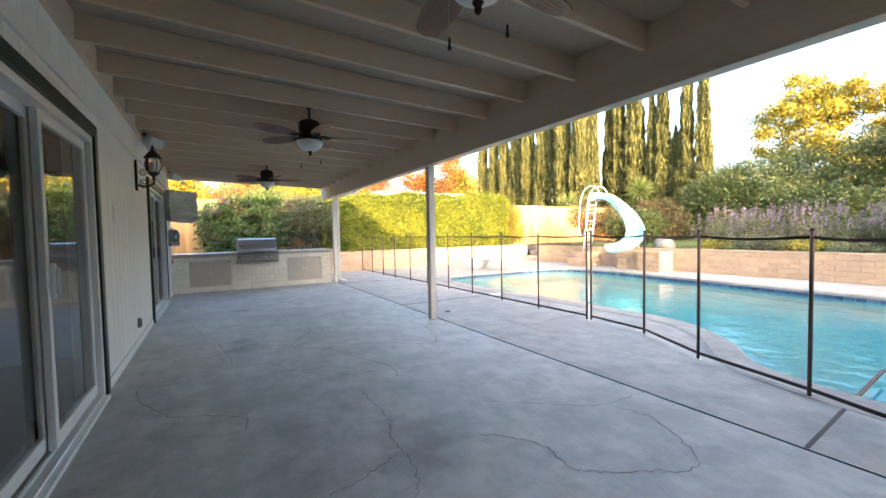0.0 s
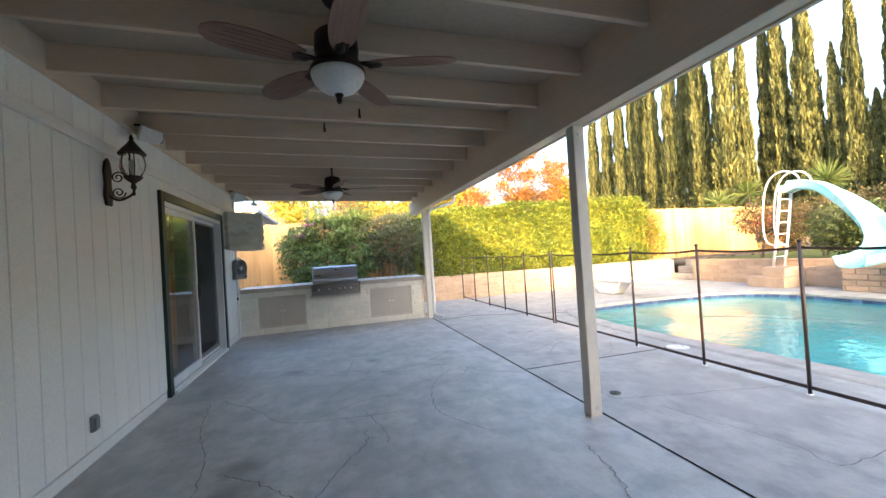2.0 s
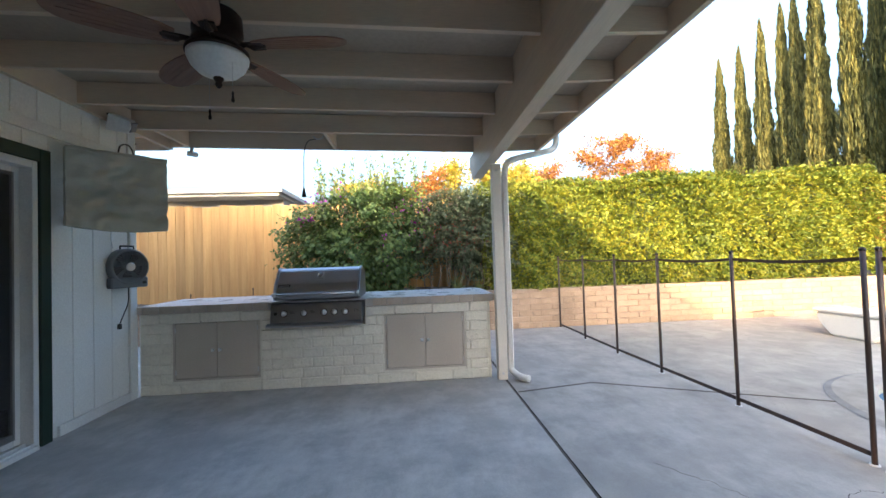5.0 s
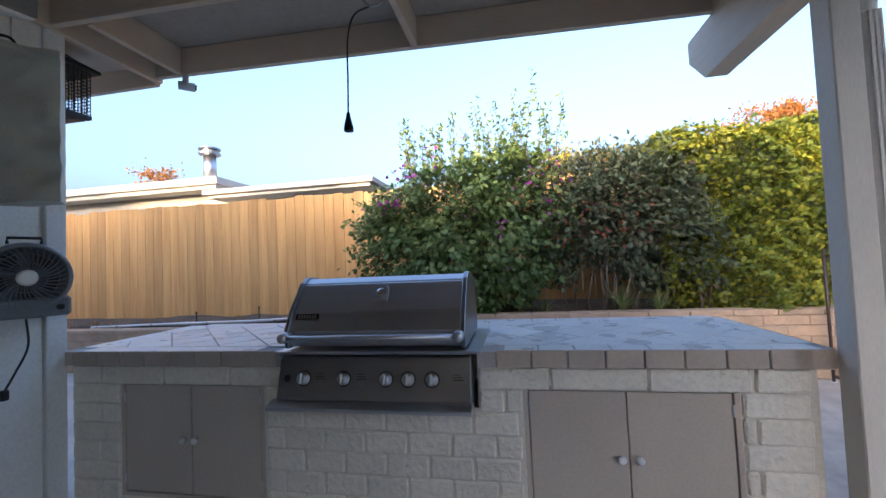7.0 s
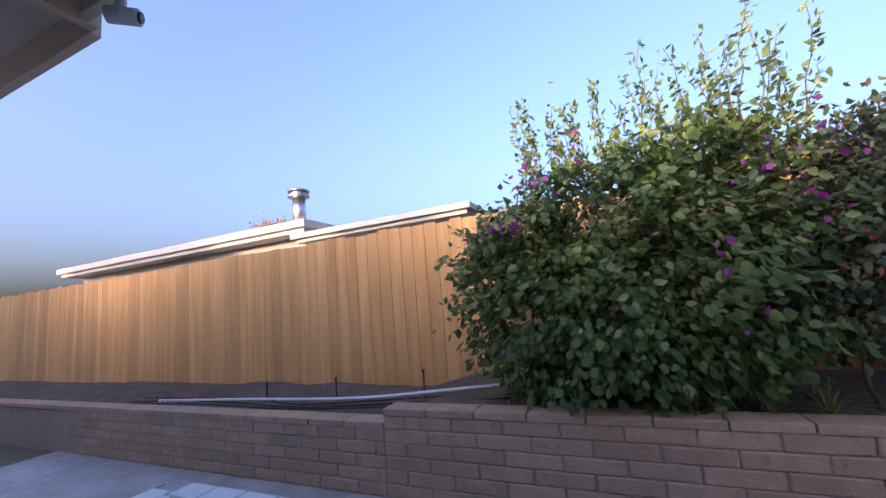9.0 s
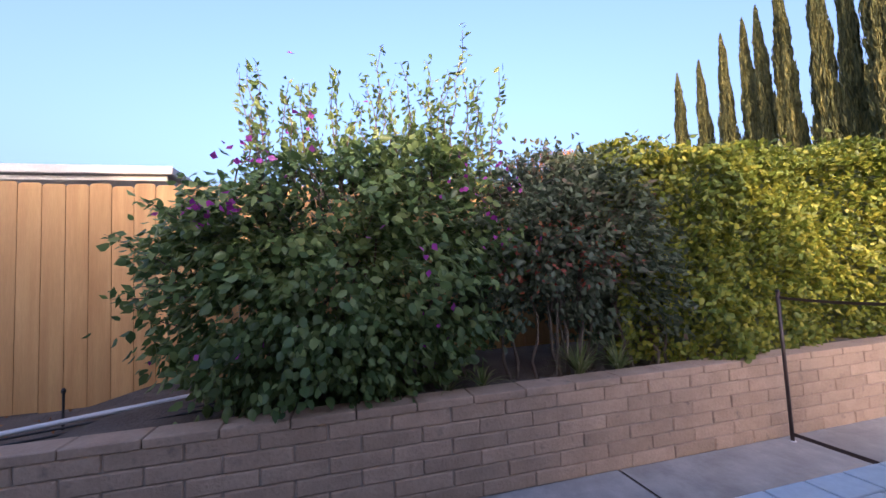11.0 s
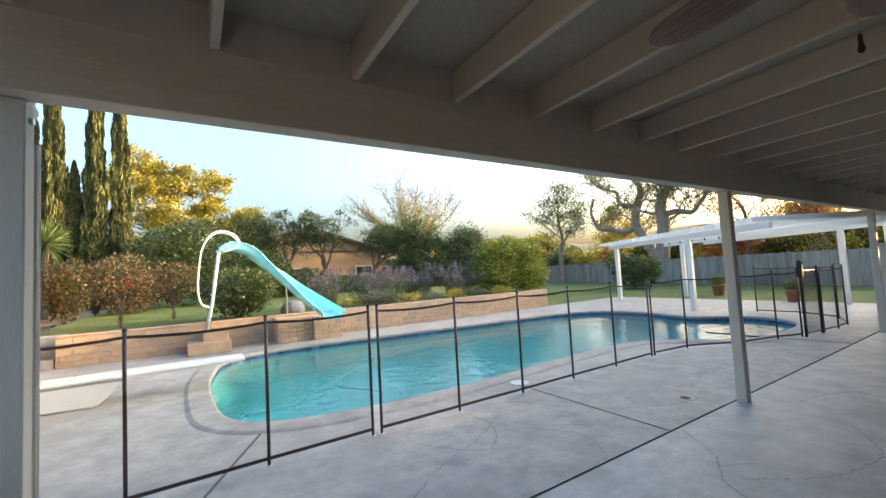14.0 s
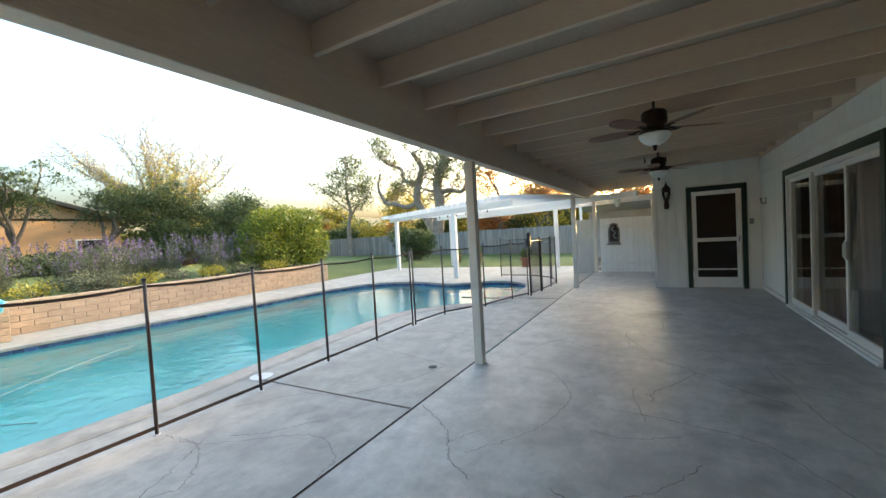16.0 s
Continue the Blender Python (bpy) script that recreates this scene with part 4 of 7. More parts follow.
for x0 in (-0.26, 1.90):
    frame_sh = Shape().box(x0, IY0 + 0.012, 0.13, x0 + 0.02, IY0 + 0.05, 0.745).box(x0 + 0.85, IY0 + 0.012, 0.13, x0 + 0.87, IY0 + 0.05, 0.745)
    frame_sh.box(x0 + 0.02, IY0 + 0.012, 0.725, x0 + 0.85, IY0 + 0.05, 0.745).box(x0 + 0.02, IY0 + 0.012, 0.13, x0 + 0.85, IY0 + 0.05, 0.15)
    part("door_frame", frame_sh, DOORGREY, isl)
    for k in (0, 1):
        a = x0 + 0.024 + k * 0.413
        dr = part("door", Shape().box(a, IY0 + 0.018, 0.154, a + 0.408, IY0 + 0.036, 0.721), DOORGREY, isl, "taupe painted flat cabinet door", bevel=0.003)
        kx = a + (0.375 if k == 0 else 0.033)
        part("knob", Shape().lathe([(0.008, 0), (0.008, 0.012), (0.017, 0.018), (0.019, 0.026), (0.012, 0.034), (0.001, 0.036)], pose(kx, IY0 + 0.018, 0.44, 90), 14), PVC, dr, "small round white knob", smooth=True)
        for hz in (0.22, 0.65):
            hx = a + (0.0 if k == 0 else 0.408)
            part("hinge", Shape().tube([(hx, IY0 + 0.014, hz - 0.025), (hx, IY0 + 0.014, hz + 0.025)], 0.006, 6), STEEL, dr)

# tiled top: slab, edge tiles, front border, diagonal field
TX0, TX1, TY0, TY1, TZ = IX0 - 0.03, 3.10, 11.085, 12.06, 0.91
part("slab", Shape().box(TX0, TY0 + 0.012, 0.83, 0.73, TY1 - 0.012, 0.903).box(1.71, TY0 + 0.012, 0.83, TX1 - 0.012, TY1 - 0.012, 0.903).box(0.73, 11.62, 0.83, 1.71, TY1 - 0.012, 0.903), GROUT, isl)
edge_me = Shape().box(-0.074, 0, 0, 0.074, 0.011, 0.078).mesh("edge_tile", EDGETILE, bevel=0.004)
x = -0.60
while x < TX1:
    if not 0.68 < x < 1.76:
        piece("edge_tile", edge_me, isl, pose(min(x, TX1 - 0.08), TY0, 0.832))
    x += 0.154
y = TY0 + 0.09
while y < TY1:
    piece("edge_tile", edge_me, isl, pose(TX1, min(y, TY1 - 0.08), 0.832, 0, 0, 90))
    piece("edge_tile", edge_me, isl, pose(TX0, min(y, TY1 - 0.08), 0.832, 0, 0, -90))
    y += 0.154


def clip_poly(poly, x0, y0, x1, y1):
    for ax, lim, sgn in ((0, x0, 1), (0, x1, -1), (1, y0, 1), (1, y1, -1)):
        out = []
        for i in range(len(poly)):
            a, b = poly[i - 1], poly[i]
            ia, ib = (a[ax] - lim) * sgn >= 0, (b[ax] - lim) * sgn >= 0
            if ia != ib:
                t = (lim - a[ax]) / (b[ax] - a[ax])
                out.append((a[0] + (b[0] - a[0]) * t, a[1] + (b[1] - a[1]) * t))
            if ib:
                out.append(b)
        poly = out
        if len(poly) < 3:
            return []
    return poly


border_me = Shape().box(-0.073, -0.052, 0, 0.073, 0.052, 0.007).mesh("border_tile", TILE, bevel=0.0025)
x = TX0 + 0.20
while x < TX1:
    for by in (TY0 + 0.06, TY1 - 0.06):
        if not (0.66 < x < 1.78 and by < 11.6):
            piece("border_tile", border_me, isl, pose(min(x, TX1 - 0.08), by, 0.903))
    x += 0.154
y = TY0 + 0.20
while y < TY1 - 0.12:
    piece("border_tile", border_me, isl, pose(TX1 - 0.06, y, 0.903, 0, 0, 90))
    piece("border_tile", border_me, isl, pose(TX0 + 0.06, y, 0.903, 0, 0, 90))
    y += 0.154
S = 0.15
for i in range(-2, 32):
    for j in range(-2, 14):
        cx, cy = -1.1 + i * S + (S / 2) * 0, 10.95 + j * S
        if (i + j) % 2:
            continue
        h = S - 0.006
        dia = [(cx + h, cy), (cx, cy + h), (cx - h, cy), (cx, cy - h)]
        for x0, y0, x1, y1 in ((TX0 + 0.118, TY0 + 0.118, 0.73, TY1 - 0.118), (1.71, TY0 + 0.118, TX1 - 0.118, TY1 - 0.118), (0.735, 11.63, 1.705, TY1 - 0.118)):
            q = clip_poly(dia, x0, y0, x1, y1)
            if len(q) >= 3 and abs(sum(q[k - 1][0] * q[k][1] - q[k][0] * q[k - 1][1] for k in range(len(q)))) > 0.002:
                mx, my = sum(p[0] for p in q) / len(q), sum(p[1] for p in q) / len(q)
                me = Shape().prism([(p[0] - mx, p[1] - my) for p in q], "z", 0, 0.007).mesh("tile", TILE)
                piece("tile", me, isl, pose(mx, my, 0.903))

# ---- built-in gas grill ----
gr = thing("gas_grill", (1.22, 11.3, 0.66), "stainless steel built-in gas grill with closed hood", "grill")
GX0, GX1 = 0.75, 1.68
part("firebox", Shape().box(GX0 + 0.03, 11.16, 0.67, GX1 - 0.03, 11.60, 0.915), DARKSTEEL, gr)
part("control_panel", Shape().prism([(11.045, 0.665), (11.02, 0.70), (11.07, 0.885), (11.10, 0.90), (11.16, 0.90), (11.16, 0.665)], "x", GX0, GX1), DARKSTEEL, gr, bevel=0.004)
part("drip_lip", Shape().prism([(10.985, 0.655), (10.985, 0.672), (11.03, 0.69), (11.06, 0.69), (11.06, 0.655)], "x", GX0 - 0.035, GX1 + 0.005), STEEL, gr, bevel=0.002)
part("flange", Shape().box(GX0 - 0.01, 11.04, 0.902, GX1 + 0.05, 11.64, 0.916), STEEL, gr, bevel=0.003)
hood = [(11.09, 0.93), (11.075, 1.00), (11.125, 1.09), (11.235, 1.225), (11.285, 1.252), (11.36, 1.248), (11.50, 1.215), (11.56, 1.16), (11.58, 0.93)]
hd = part("hood", Shape().prism(hood, "x", GX0 + 0.035, GX1 - 0.03), STEEL, gr, bevel=0.008, segments=2)
for hx in (GX0 + 0.035, GX1 - 0.03):
    part("end_cap", Shape().prism([(11.07, 0.925), (11.055, 1.0), (11.11, 1.10), (11.225, 1.235), (11.28, 1.262), (11.36, 1.258), (11.51, 1.225), (11.57, 1.165), (11.59, 0.925)], "x", hx - 0.012, hx + 0.012), DARKSTEEL, hd, bevel=0.004)
part("handle", Shape().tube([(GX0 + 0.05, 11.01, 0.985), (GX1 - 0.045, 11.01, 0.985)], 0.013, 12), STEEL, hd, "brushed round bar handle", smooth=True)
for hx in (GX0 + 0.05, GX1 - 0.045):
    part("handle_mount", Shape().tube([(hx, 11.10, 0.985), (hx, 11.03, 0.985), (hx, 10.995, 0.985)], [0.02, 0.026, 0.022], 12), STEEL, hd, smooth=True)
gm = pose(1.235, 11.19, 1.168, 52)
part("gauge_plate", Shape().prism([(-0.036, -0.045), (0.036, -0.045), (0.036, 0.02), (0.025, 0.045), (0.0, 0.055), (-0.025, 0.045), (-0.036, 0.02)], "z", -0.004, 0.01), STEEL, hd, bevel=0.002).matrix_basis = gm
part("gauge", Shape().lathe([(0.024, 0.01), (0.024, 0.018), (0.019, 0.02), (0.018, 0.014), (0.001, 0.014)], None, 20), CHROME, hd, "round thermometer dial").matrix_basis = gm
bm_ = pose(0.875, 11.112, 1.07, 60)
part("badge", Shape().box(-0.062, -0.017, 0, 0.062, 0.017, 0.004), IRON, hd, "small dark raised badge").matrix_basis = bm_
rim = Shape().box(-0.064, 0.015, 0.0, 0.064, 0.018, 0.006).box(-0.064, -0.018, 0.0, 0.064, -0.015, 0.006).box(-0.065, -0.015, 0.0, -0.062, 0.015, 0.006).box(0.062, -0.015, 0.0, 0.065, 0.015, 0.006)
part("badge_rim", rim, STEEL, hd).matrix_basis = bm_
bars = Shape()
for k in range(7):
    bars.box(-0.048 + k * 0.0145, -0.009, 0.0042, -0.040 + k * 0.0145, 0.009, 0.006)
part("badge_bars", bars, STEEL, hd).matrix_basis = bm_
for kx in (0.885, 1.085, 1.29, 1.395, 1.505):
    m = pose(kx, 11.045, 0.79, 74.5)
    kb = part("knob", Shape().lathe([(0.030, 0), (0.030, 0.006), (0.025, 0.008), (0.022, 0.034), (0.019, 0.037), (0.001, 0.037)], None, 20), STEEL, gr, "round brushed steel burner knob", smooth=True)
    kb.matrix_basis = m
    grip = part("grip", Shape().box(-0.006, -0.024, 0.034, 0.006, 0.024, 0.046), STEEL, kb, bevel=0.002)
    part("bezel", Shape().lathe([(0.036, -0.002), (0.036, 0.002), (0.03, 0.0025)], None, 20), BLACK, gr).matrix_basis = m
part("ignition_button", Shape().lathe([(0.017, 0), (0.017, 0.006), (0.012, 0.009), (0.001, 0.009)], pose(0.80, 11.045, 0.79, 74.5), 14), BLACK, gr)
mk = Shape()
for kx in (0.945, 1.15, 1.60):
    for r in range(3):
        mk.box(kx, -0.012 + r * 0.011, 0.001, kx + 0.05 - 0.008 * r, -0.009 + r * 0.011, 0.002)
part("marking", mk, BLACK, gr, "unreadable small printed lines").matrix_basis = pose(0, 11.044, 0.80, 74.5)

# ---- pool fence ----
FP = [[(4.85, 13.80), (4.84, 12.76), (4.84, 11.80), (4.86, 10.92), (4.89, 9.95), (4.91, 8.99)], [(4.90, 8.90), (4.90, 7.95), (4.90, 6.98), (4.91, 6.02), (4.91, 5.05), (4.92, 4.07)],
      [(4.92, 3.99), (4.83, 3.12), (4.37, 2.25), (4.12, 1.32), (3.92, 0.78)], [(3.80, 0.02), (3.74, -0.6), (3.75, -1.25), (4.1, -2.2), (4.9, -2.75), (5.9, -2.8)]]
for sec in FP:
    f = thing("pool_fence", (*sec[0], 0), "removable brown-black mesh pool safety fence section", "fence", "pool fence sections")
    for x, y in sec:
        p = part("post", Shape().tube([(x, y, 0), (x, y, 1.275)], 0.0145, 10), FENCEPOLE, f, smooth=True)
        part("post_cap", Shape().lathe([(0.017, 0), (0.017, 0.014), (0.010, 0.022), (0.001, 0.024)], pose(x, y, 1.27), 10), BLACK, p)
        part("sleeve", Shape().lathe([(0.026, 0), (0.026, 0.005), (0.018, 0.007)], pose(x, y, 0.0), 10), PVC, p)
    for (x0, y0), (x1, y1) in zip(sec, sec[1:]):
        a, b = Vector((x0, y0, 0)), Vector((x1, y1, 0))
        cols = []
        for k in range(9):
            p = a.lerp(b, k / 8)
            sag = 0.022 * (1 - (2 * k / 8 - 1) ** 2)
            cols.append((p, 1.235 - sag))
        part("mesh_panel", Shape().grid([[p + Vector((0, 0, 0.05)), p + Vector((0, 0, z))] for p, z in cols]), BLACKNET, f, "fine black see-through mesh")
        dn = (b - a).normalized().cross(Vector((0, 0, 1))) * 0.003
        for nm, lo, hi, flat in (("top_band", -0.022, 0.0, False), ("bottom_band", 0.045, 0.075, True)):
            sh = Shape()
            ring = []
            for p, z in cols:
                z0, z1 = (lo, hi) if flat else (z + lo, z + hi)
                ring.append([p - dn + Vector((0, 0, z0)), p - dn + Vector((0, 0, z1)), p + dn + Vector((0, 0, z1)), p + dn + Vector((0, 0, z0)), p - dn + Vector((0, 0, z0))])
            sh.grid(ring)
            part(nm, sh, FENCEPOLE, f)
gt = thing("fence_gate", (3.85, 0.4, 0), "narrow black mesh pool gate with a tall latch post", "gate")
for x, y, h in ((3.87, 0.74, 1.45), (3.81, 0.07, 1.32)):
    part("post", Shape().box(x - 0.02, y - 0.02, 0, x + 0.02, y + 0.02, h), BLACK, gt, bevel=0.004)
part("latch", Shape().box(3.83, 0.68, 1.12, 3.91, 0.78, 1.42), BLACK, gt, bevel=0.01)
part("gate_mesh", Shape().grid([[(3.865, 0.70, 0.06), (3.865, 0.70, 1.24)], [(3.815, 0.11, 0.06), (3.815, 0.11, 1.24)]]), GATENET, gt)
for z in (0.06, 1.24):
    part("gate_rail", Shape().tube([(3.865, 0.72, z), (3.815, 0.09, z)], 0.012, 8), BLACK, gt)
# ---- sliding doors and screen door ----
def sliding_door(name, y0, y1, stops, screens, label):
    """White vinyl sliding door in a dark green casing; stops are the meeting stiles."""
    d = tagged(new(name), label, "door", "", "structure")
    d.location = (WX, (y0 + y1) / 2, 0)
    X = WX
    part("casing_side", Shape().box(X - 0.02, y0, 0, X + 0.03, y0 + 0.09, 2.24), GREEN, d, "dark green painted casing", bevel=0.004)
    part("casing_side", Shape().box(X - 0.02, y1 - 0.09, 0, X + 0.03, y1, 2.24), GREEN, d, "dark green painted casing", bevel=0.004)
    part("casing_head", Shape().box(X - 0.02, y0 + 0.09, 2.14, X + 0.03, y1 - 0.09, 2.24), GREEN, d, "dark green painted casing", bevel=0.004)
    a, b = y0 + 0.09, y1 - 0.09
    fr = Shape().box(X - 0.16, a, 0.0, X + 0.012, a + 0.045, 2.14).box(X - 0.16, b - 0.045, 0.0, X + 0.012, b, 2.14).box(X - 0.16, a + 0.045, 2.085, X + 0.012, b - 0.045, 2.14)
    part("frame", fr, VINYL, d, bevel=0.004)
    part("track", Shape().box(X - 0.16, a + 0.045, 0, X + 0.05, b - 0.045, 0.03).box(X - 0.055, a + 0.045, 0.03, X - 0.045, b - 0.045, 0.05).box(X + 0.0, a + 0.045, 0.03, X + 0.012, b - 0.045, 0.045), VINYL, d, "white vinyl sill track")
    edges = [a + 0.045] + list(stops) + [b - 0.045]
    for k, (p, q) in enumerate(zip(edges, edges[1:])):
        dx = X - 0.05 - (0.05 if k % 2 else 0.0)
        p2, q2 = p - (0.03 if k else 0), q + (0.03 if k < len(edges) - 2 else 0)
        s = 0.055
        sash = Shape().box(dx - 0.02, p2, 0.05, dx + 0.02, p2 + s, 2.085).box(dx - 0.02, q2 - s, 0.05, dx + 0.02, q2, 2.085)
        sash.box(dx - 0.02, p2 + s, 2.02, dx + 0.02, q2 - s, 2.085).box(dx - 0.02, p2 + s, 0.05, dx + 0.02, q2 - s, 0.14)
        pn = part("sash", sash, VINYL, d, bevel=0.003)
        gl = part("pane", Shape().box(dx - 0.004, p2 + s, 0.14, dx + 0.004, q2 - s, 2.02), GLASS, pn)
        gl.visible_shadow = False
        if k in screens:
            part("screen", Shape().grid([[(dx + 0.034, p2 + s, 0.1), (dx + 0.034, p2 + s, 2.04)], [(dx + 0.034, q2 - s, 0.1), (dx + 0.034, q2 - s, 2.04)]]), SCREEN, pn, "dark insect screen")
    hy = stops[-1] + 0.03
    part("handle", Shape().box(X - 0.03, hy - 0.02, 0.95, X - 0.005, hy + 0.02, 1.17).box(X - 0.005, hy - 0.012, 0.98, X + 0.012, hy + 0.012, 1.14), BLACK if screens else PVC, d, bevel=0.005)
    return d


sliding_door("door_1", 1.00, 4.46, (2.15, 3.37), (), "white three-panel sliding glass door in a dark green casing, closed")
sliding_door("door_2", 7.60, 10.13, (8.84,), (1,), "white two-panel sliding glass door with a dark screen, green casing")


def drape(name, y0, y1, x, z0, z1, label, amp=0.04, folds=9, mat=None):
    rows = []
    for i in range(folds * 6 + 1):
        y = y0 + (y1 - y0) * i / (folds * 6)
        dx = amp * math.sin(i / 6 * 6.2832) + 0.012 * math.sin(i * 1.7)
        rows.append([(x + dx * (0.7 + 0.3 * k), y, z0 + (z1 - z0) * k / 4) for k in range(5)])
    return solo(name, Shape().grid(rows), mat or CURTAIN, label, "curtain", solid=0.006, smooth=True)


drape("curtain", 2.05, 3.35, -0.92, 0.05, 2.3, "dark reddish brown drape drawn behind the glass", folds=10)
drape("curtain", 3.95, 4.45, -0.95, 0.05, 2.3, "dark green drape gathered beside the glass door", folds=5, mat=GREEN)
solo("curtain_rod", Shape().tube([(-0.92, 1.0, 2.33), (-0.92, 4.5, 2.33)], 0.014, 8), IRON, "dark metal curtain rod inside the glass door", "curtain rod")
# added drape: its bright orange stands in for warm light in the left pane
WARMDRAPE = surface("warm_brown_drape", (0.50, 0.22, 0.07), (0.62, 0.30, 0.11), 0.9, 3, 60, 0.3)
drape("curtain", 7.75, 8.85, -0.93, 0.05, 2.3, "added warm brown drape giving the left pane its orange light", 0.03, 12, WARMDRAPE)
cb = thing("sideboard", (-3.6, 8.8, 0.02), "dark wooden sideboard standing inside the house", "sideboard")
part("body", Shape().box(-3.9, 7.6, 0.1, -3.4, 9.9, 0.88), ROOMFLOOR, cb, bevel=0.01)
part("top", Shape().box(-3.93, 7.57, 0.882, -3.37, 9.93, 0.92), ROOMFLOOR, cb, bevel=0.006)
for yy in (7.66, 9.84):
    part("foot", Shape().box(-3.9, yy - 0.04, 0.02, -3.4, yy + 0.04, 0.1), ROOMFLOOR, cb)
for k in range(4):
    part("door", Shape().box(-3.398, 7.64 + k * 0.565, 0.14, -3.38, 8.18 + k * 0.565, 0.85), CURTAIN, cb, bevel=0.004)

d3 = tagged(new("door_3"), "white framed screen door in a dark green casing, closed", "door", "", "structure")
d3.location = (0.17, RY, 0)
for x0, x1 in ((-0.36, -0.27), (0.63, 0.72)):
    part("casing_side", Shape().box(x0, RY - 0.02, 0, x1, RY + 0.03, 2.23), GREEN, d3, "dark green painted casing", bevel=0.004)
part("casing_head", Shape().box(-0.27, RY - 0.02, 2.12, 0.63, RY + 0.03, 2.23), GREEN, d3, "dark green painted casing", bevel=0.004)
leaf = Shape().box(-0.255, RY - 0.03, 0.02, -0.175, RY, 2.105).box(0.535, RY - 0.03, 0.02, 0.615, RY, 2.105).box(-0.175, RY - 0.03, 2.03, 0.535, RY, 2.105)
leaf.box(-0.175, RY - 0.03, 0.02, 0.535, RY, 0.24).box(-0.175, RY - 0.03, 1.02, 0.535, RY, 1.10).box(-0.175, RY - 0.03, 0.40, 0.535, RY - 0.008, 0.43)
part("leaf_frame", leaf, VINYL, d3, "white aluminium screen door frame", bevel=0.004)
part("lower_screen", Shape().grid([[(-0.175, RY - 0.015, 0.24), (-0.175, RY - 0.015, 1.02)], [(0.535, RY - 0.015, 0.24), (0.535, RY - 0.015, 1.02)]]), SCREEN, d3)
part("upper_screen", Shape().grid([[(-0.175, RY - 0.015, 1.10), (-0.175, RY - 0.015, 2.03)], [(0.535, RY - 0.015, 1.10), (0.535, RY - 0.015, 2.03)]]), SCREEN, d3)
part("inner_door", Shape().box(-0.255, RY - 0.14, 0.02, 0.615, RY - 0.10, 2.105), CURTAIN, d3, "dark reddish brown inner door", bevel=0.004)
hd3 = part("handle", Shape().tube(spline([(-0.215, RY + 0.005, 1.0), (-0.215, RY + 0.04, 1.02), (-0.215, RY + 0.04, 1.10), (-0.215, RY + 0.005, 1.12)], 4), 0.008, 8), BLACK, d3)

# ---- ceiling fans ----
def ceiling_fan(x, y, turn, ceil_z):
    f = thing("ceiling_fan", (x, y, ceil_z), "bronze ceiling fan with palm-leaf blades and frosted bowl light", "ceiling fan", "patio ceiling fans")
    part("canopy", Shape().lathe([(0.075, ceil_z), (0.075, ceil_z - 0.02), (0.055, ceil_z - 0.06), (0.025, ceil_z - 0.085)], pose(x, y, 0), 24), IRON, f, smooth=True)
    part("downrod", Shape().tube([(x, y, ceil_z - 0.08), (x, y, 2.64)], 0.014, 10), IRON, f)
    part("motor", Shape().lathe([(0.03, 2.66), (0.05, 2.645), (0.10, 2.63), (0.118, 2.61), (0.122, 2.52), (0.112, 2.48), (0.125, 2.47), (0.125, 2.452), (0.10, 2.44), (0.06, 2.43)], pose(x, y, 0), 32), IRON, f, "dark bronze drum motor housing", smooth=True)
    part("fitter", Shape().lathe([(0.065, 2.445), (0.15, 2.425), (0.155, 2.405), (0.15, 2.40)], pose(x, y, 0), 32), IRON, f, smooth=True)
    part("bowl", Shape().lathe([(0.148, 2.402), (0.146, 2.38), (0.130, 2.345), (0.098, 2.312), (0.055, 2.292), (0.02, 2.286)], pose(x, y, 0), 32), FROST, f, "frosted white glass bowl, unlit", smooth=True)
    part("finial", Shape().lathe([(0.022, 2.292), (0.026, 2.28), (0.014, 2.262), (0.018, 2.25), (0.010, 2.235), (0.001, 2.23)], pose(x, y, 0), 16), IRON, f, smooth=True)
    outline = [(0.0, 0.045), (0.06, 0.066), (0.16, 0.082), (0.28, 0.088), (0.38, 0.080), (0.44, 0.062), (0.475, 0.032), (0.485, 0.0)]
    for k in range(5):
        m = pose(x, y, 2.455, 0, 0, turn + 72 * k) @ pose(0.19, 0, 0, 11, 0, 0)
        b = Shape()
        up = [(u, v) for u, v in outline] + [(u, -v) for u, v in reversed(outline[:-1])]
        b.prism(up, "z", -0.004, 0.004)
        for v in (-0.055, -0.03, 0.0, 0.03, 0.055):
            b.box(0.03, v - 0.003, -0.0065, 0.43 - abs(v) * 1.4, v + 0.003, -0.003)
        bl = part("blade", b, BLADE, f, "brown carved palm-leaf blade")
        bl.matrix_basis = m
        arm = Shape().tube([(0.09, 0, -0.005), (0.15, 0, 0.002), (0.19, 0, -0.01), (0.25, 0, -0.008)], [0.016, 0.013, 0.022, 0.008], 8)
        arm.box(0.17, -0.035, -0.013, 0.24, 0.035, -0.006)
        part("blade_arm", arm, IRON, f).matrix_basis = pose(x, y, 2.455, 0, 0, turn + 72 * k)
    for k, (dx, dy, z) in enumerate(((0.10, -0.07, 2.13), (-0.09, 0.09, 2.10))):
        ch = part("pull_chain", Shape().tube([(x + dx, y + dy, 2.44), (x + dx, y + dy, z + 0.05)], 0.0012, 5), STEEL, f)
        part("pull", Shape().lathe([(0.003, 0.055), (0.006, 0.045), (0.005, 0.03), (0.009, 0.008), (0.006, 0.0)], pose(x + dx, y + dy, z), 10), IRON, ch, smooth=True)
    return f


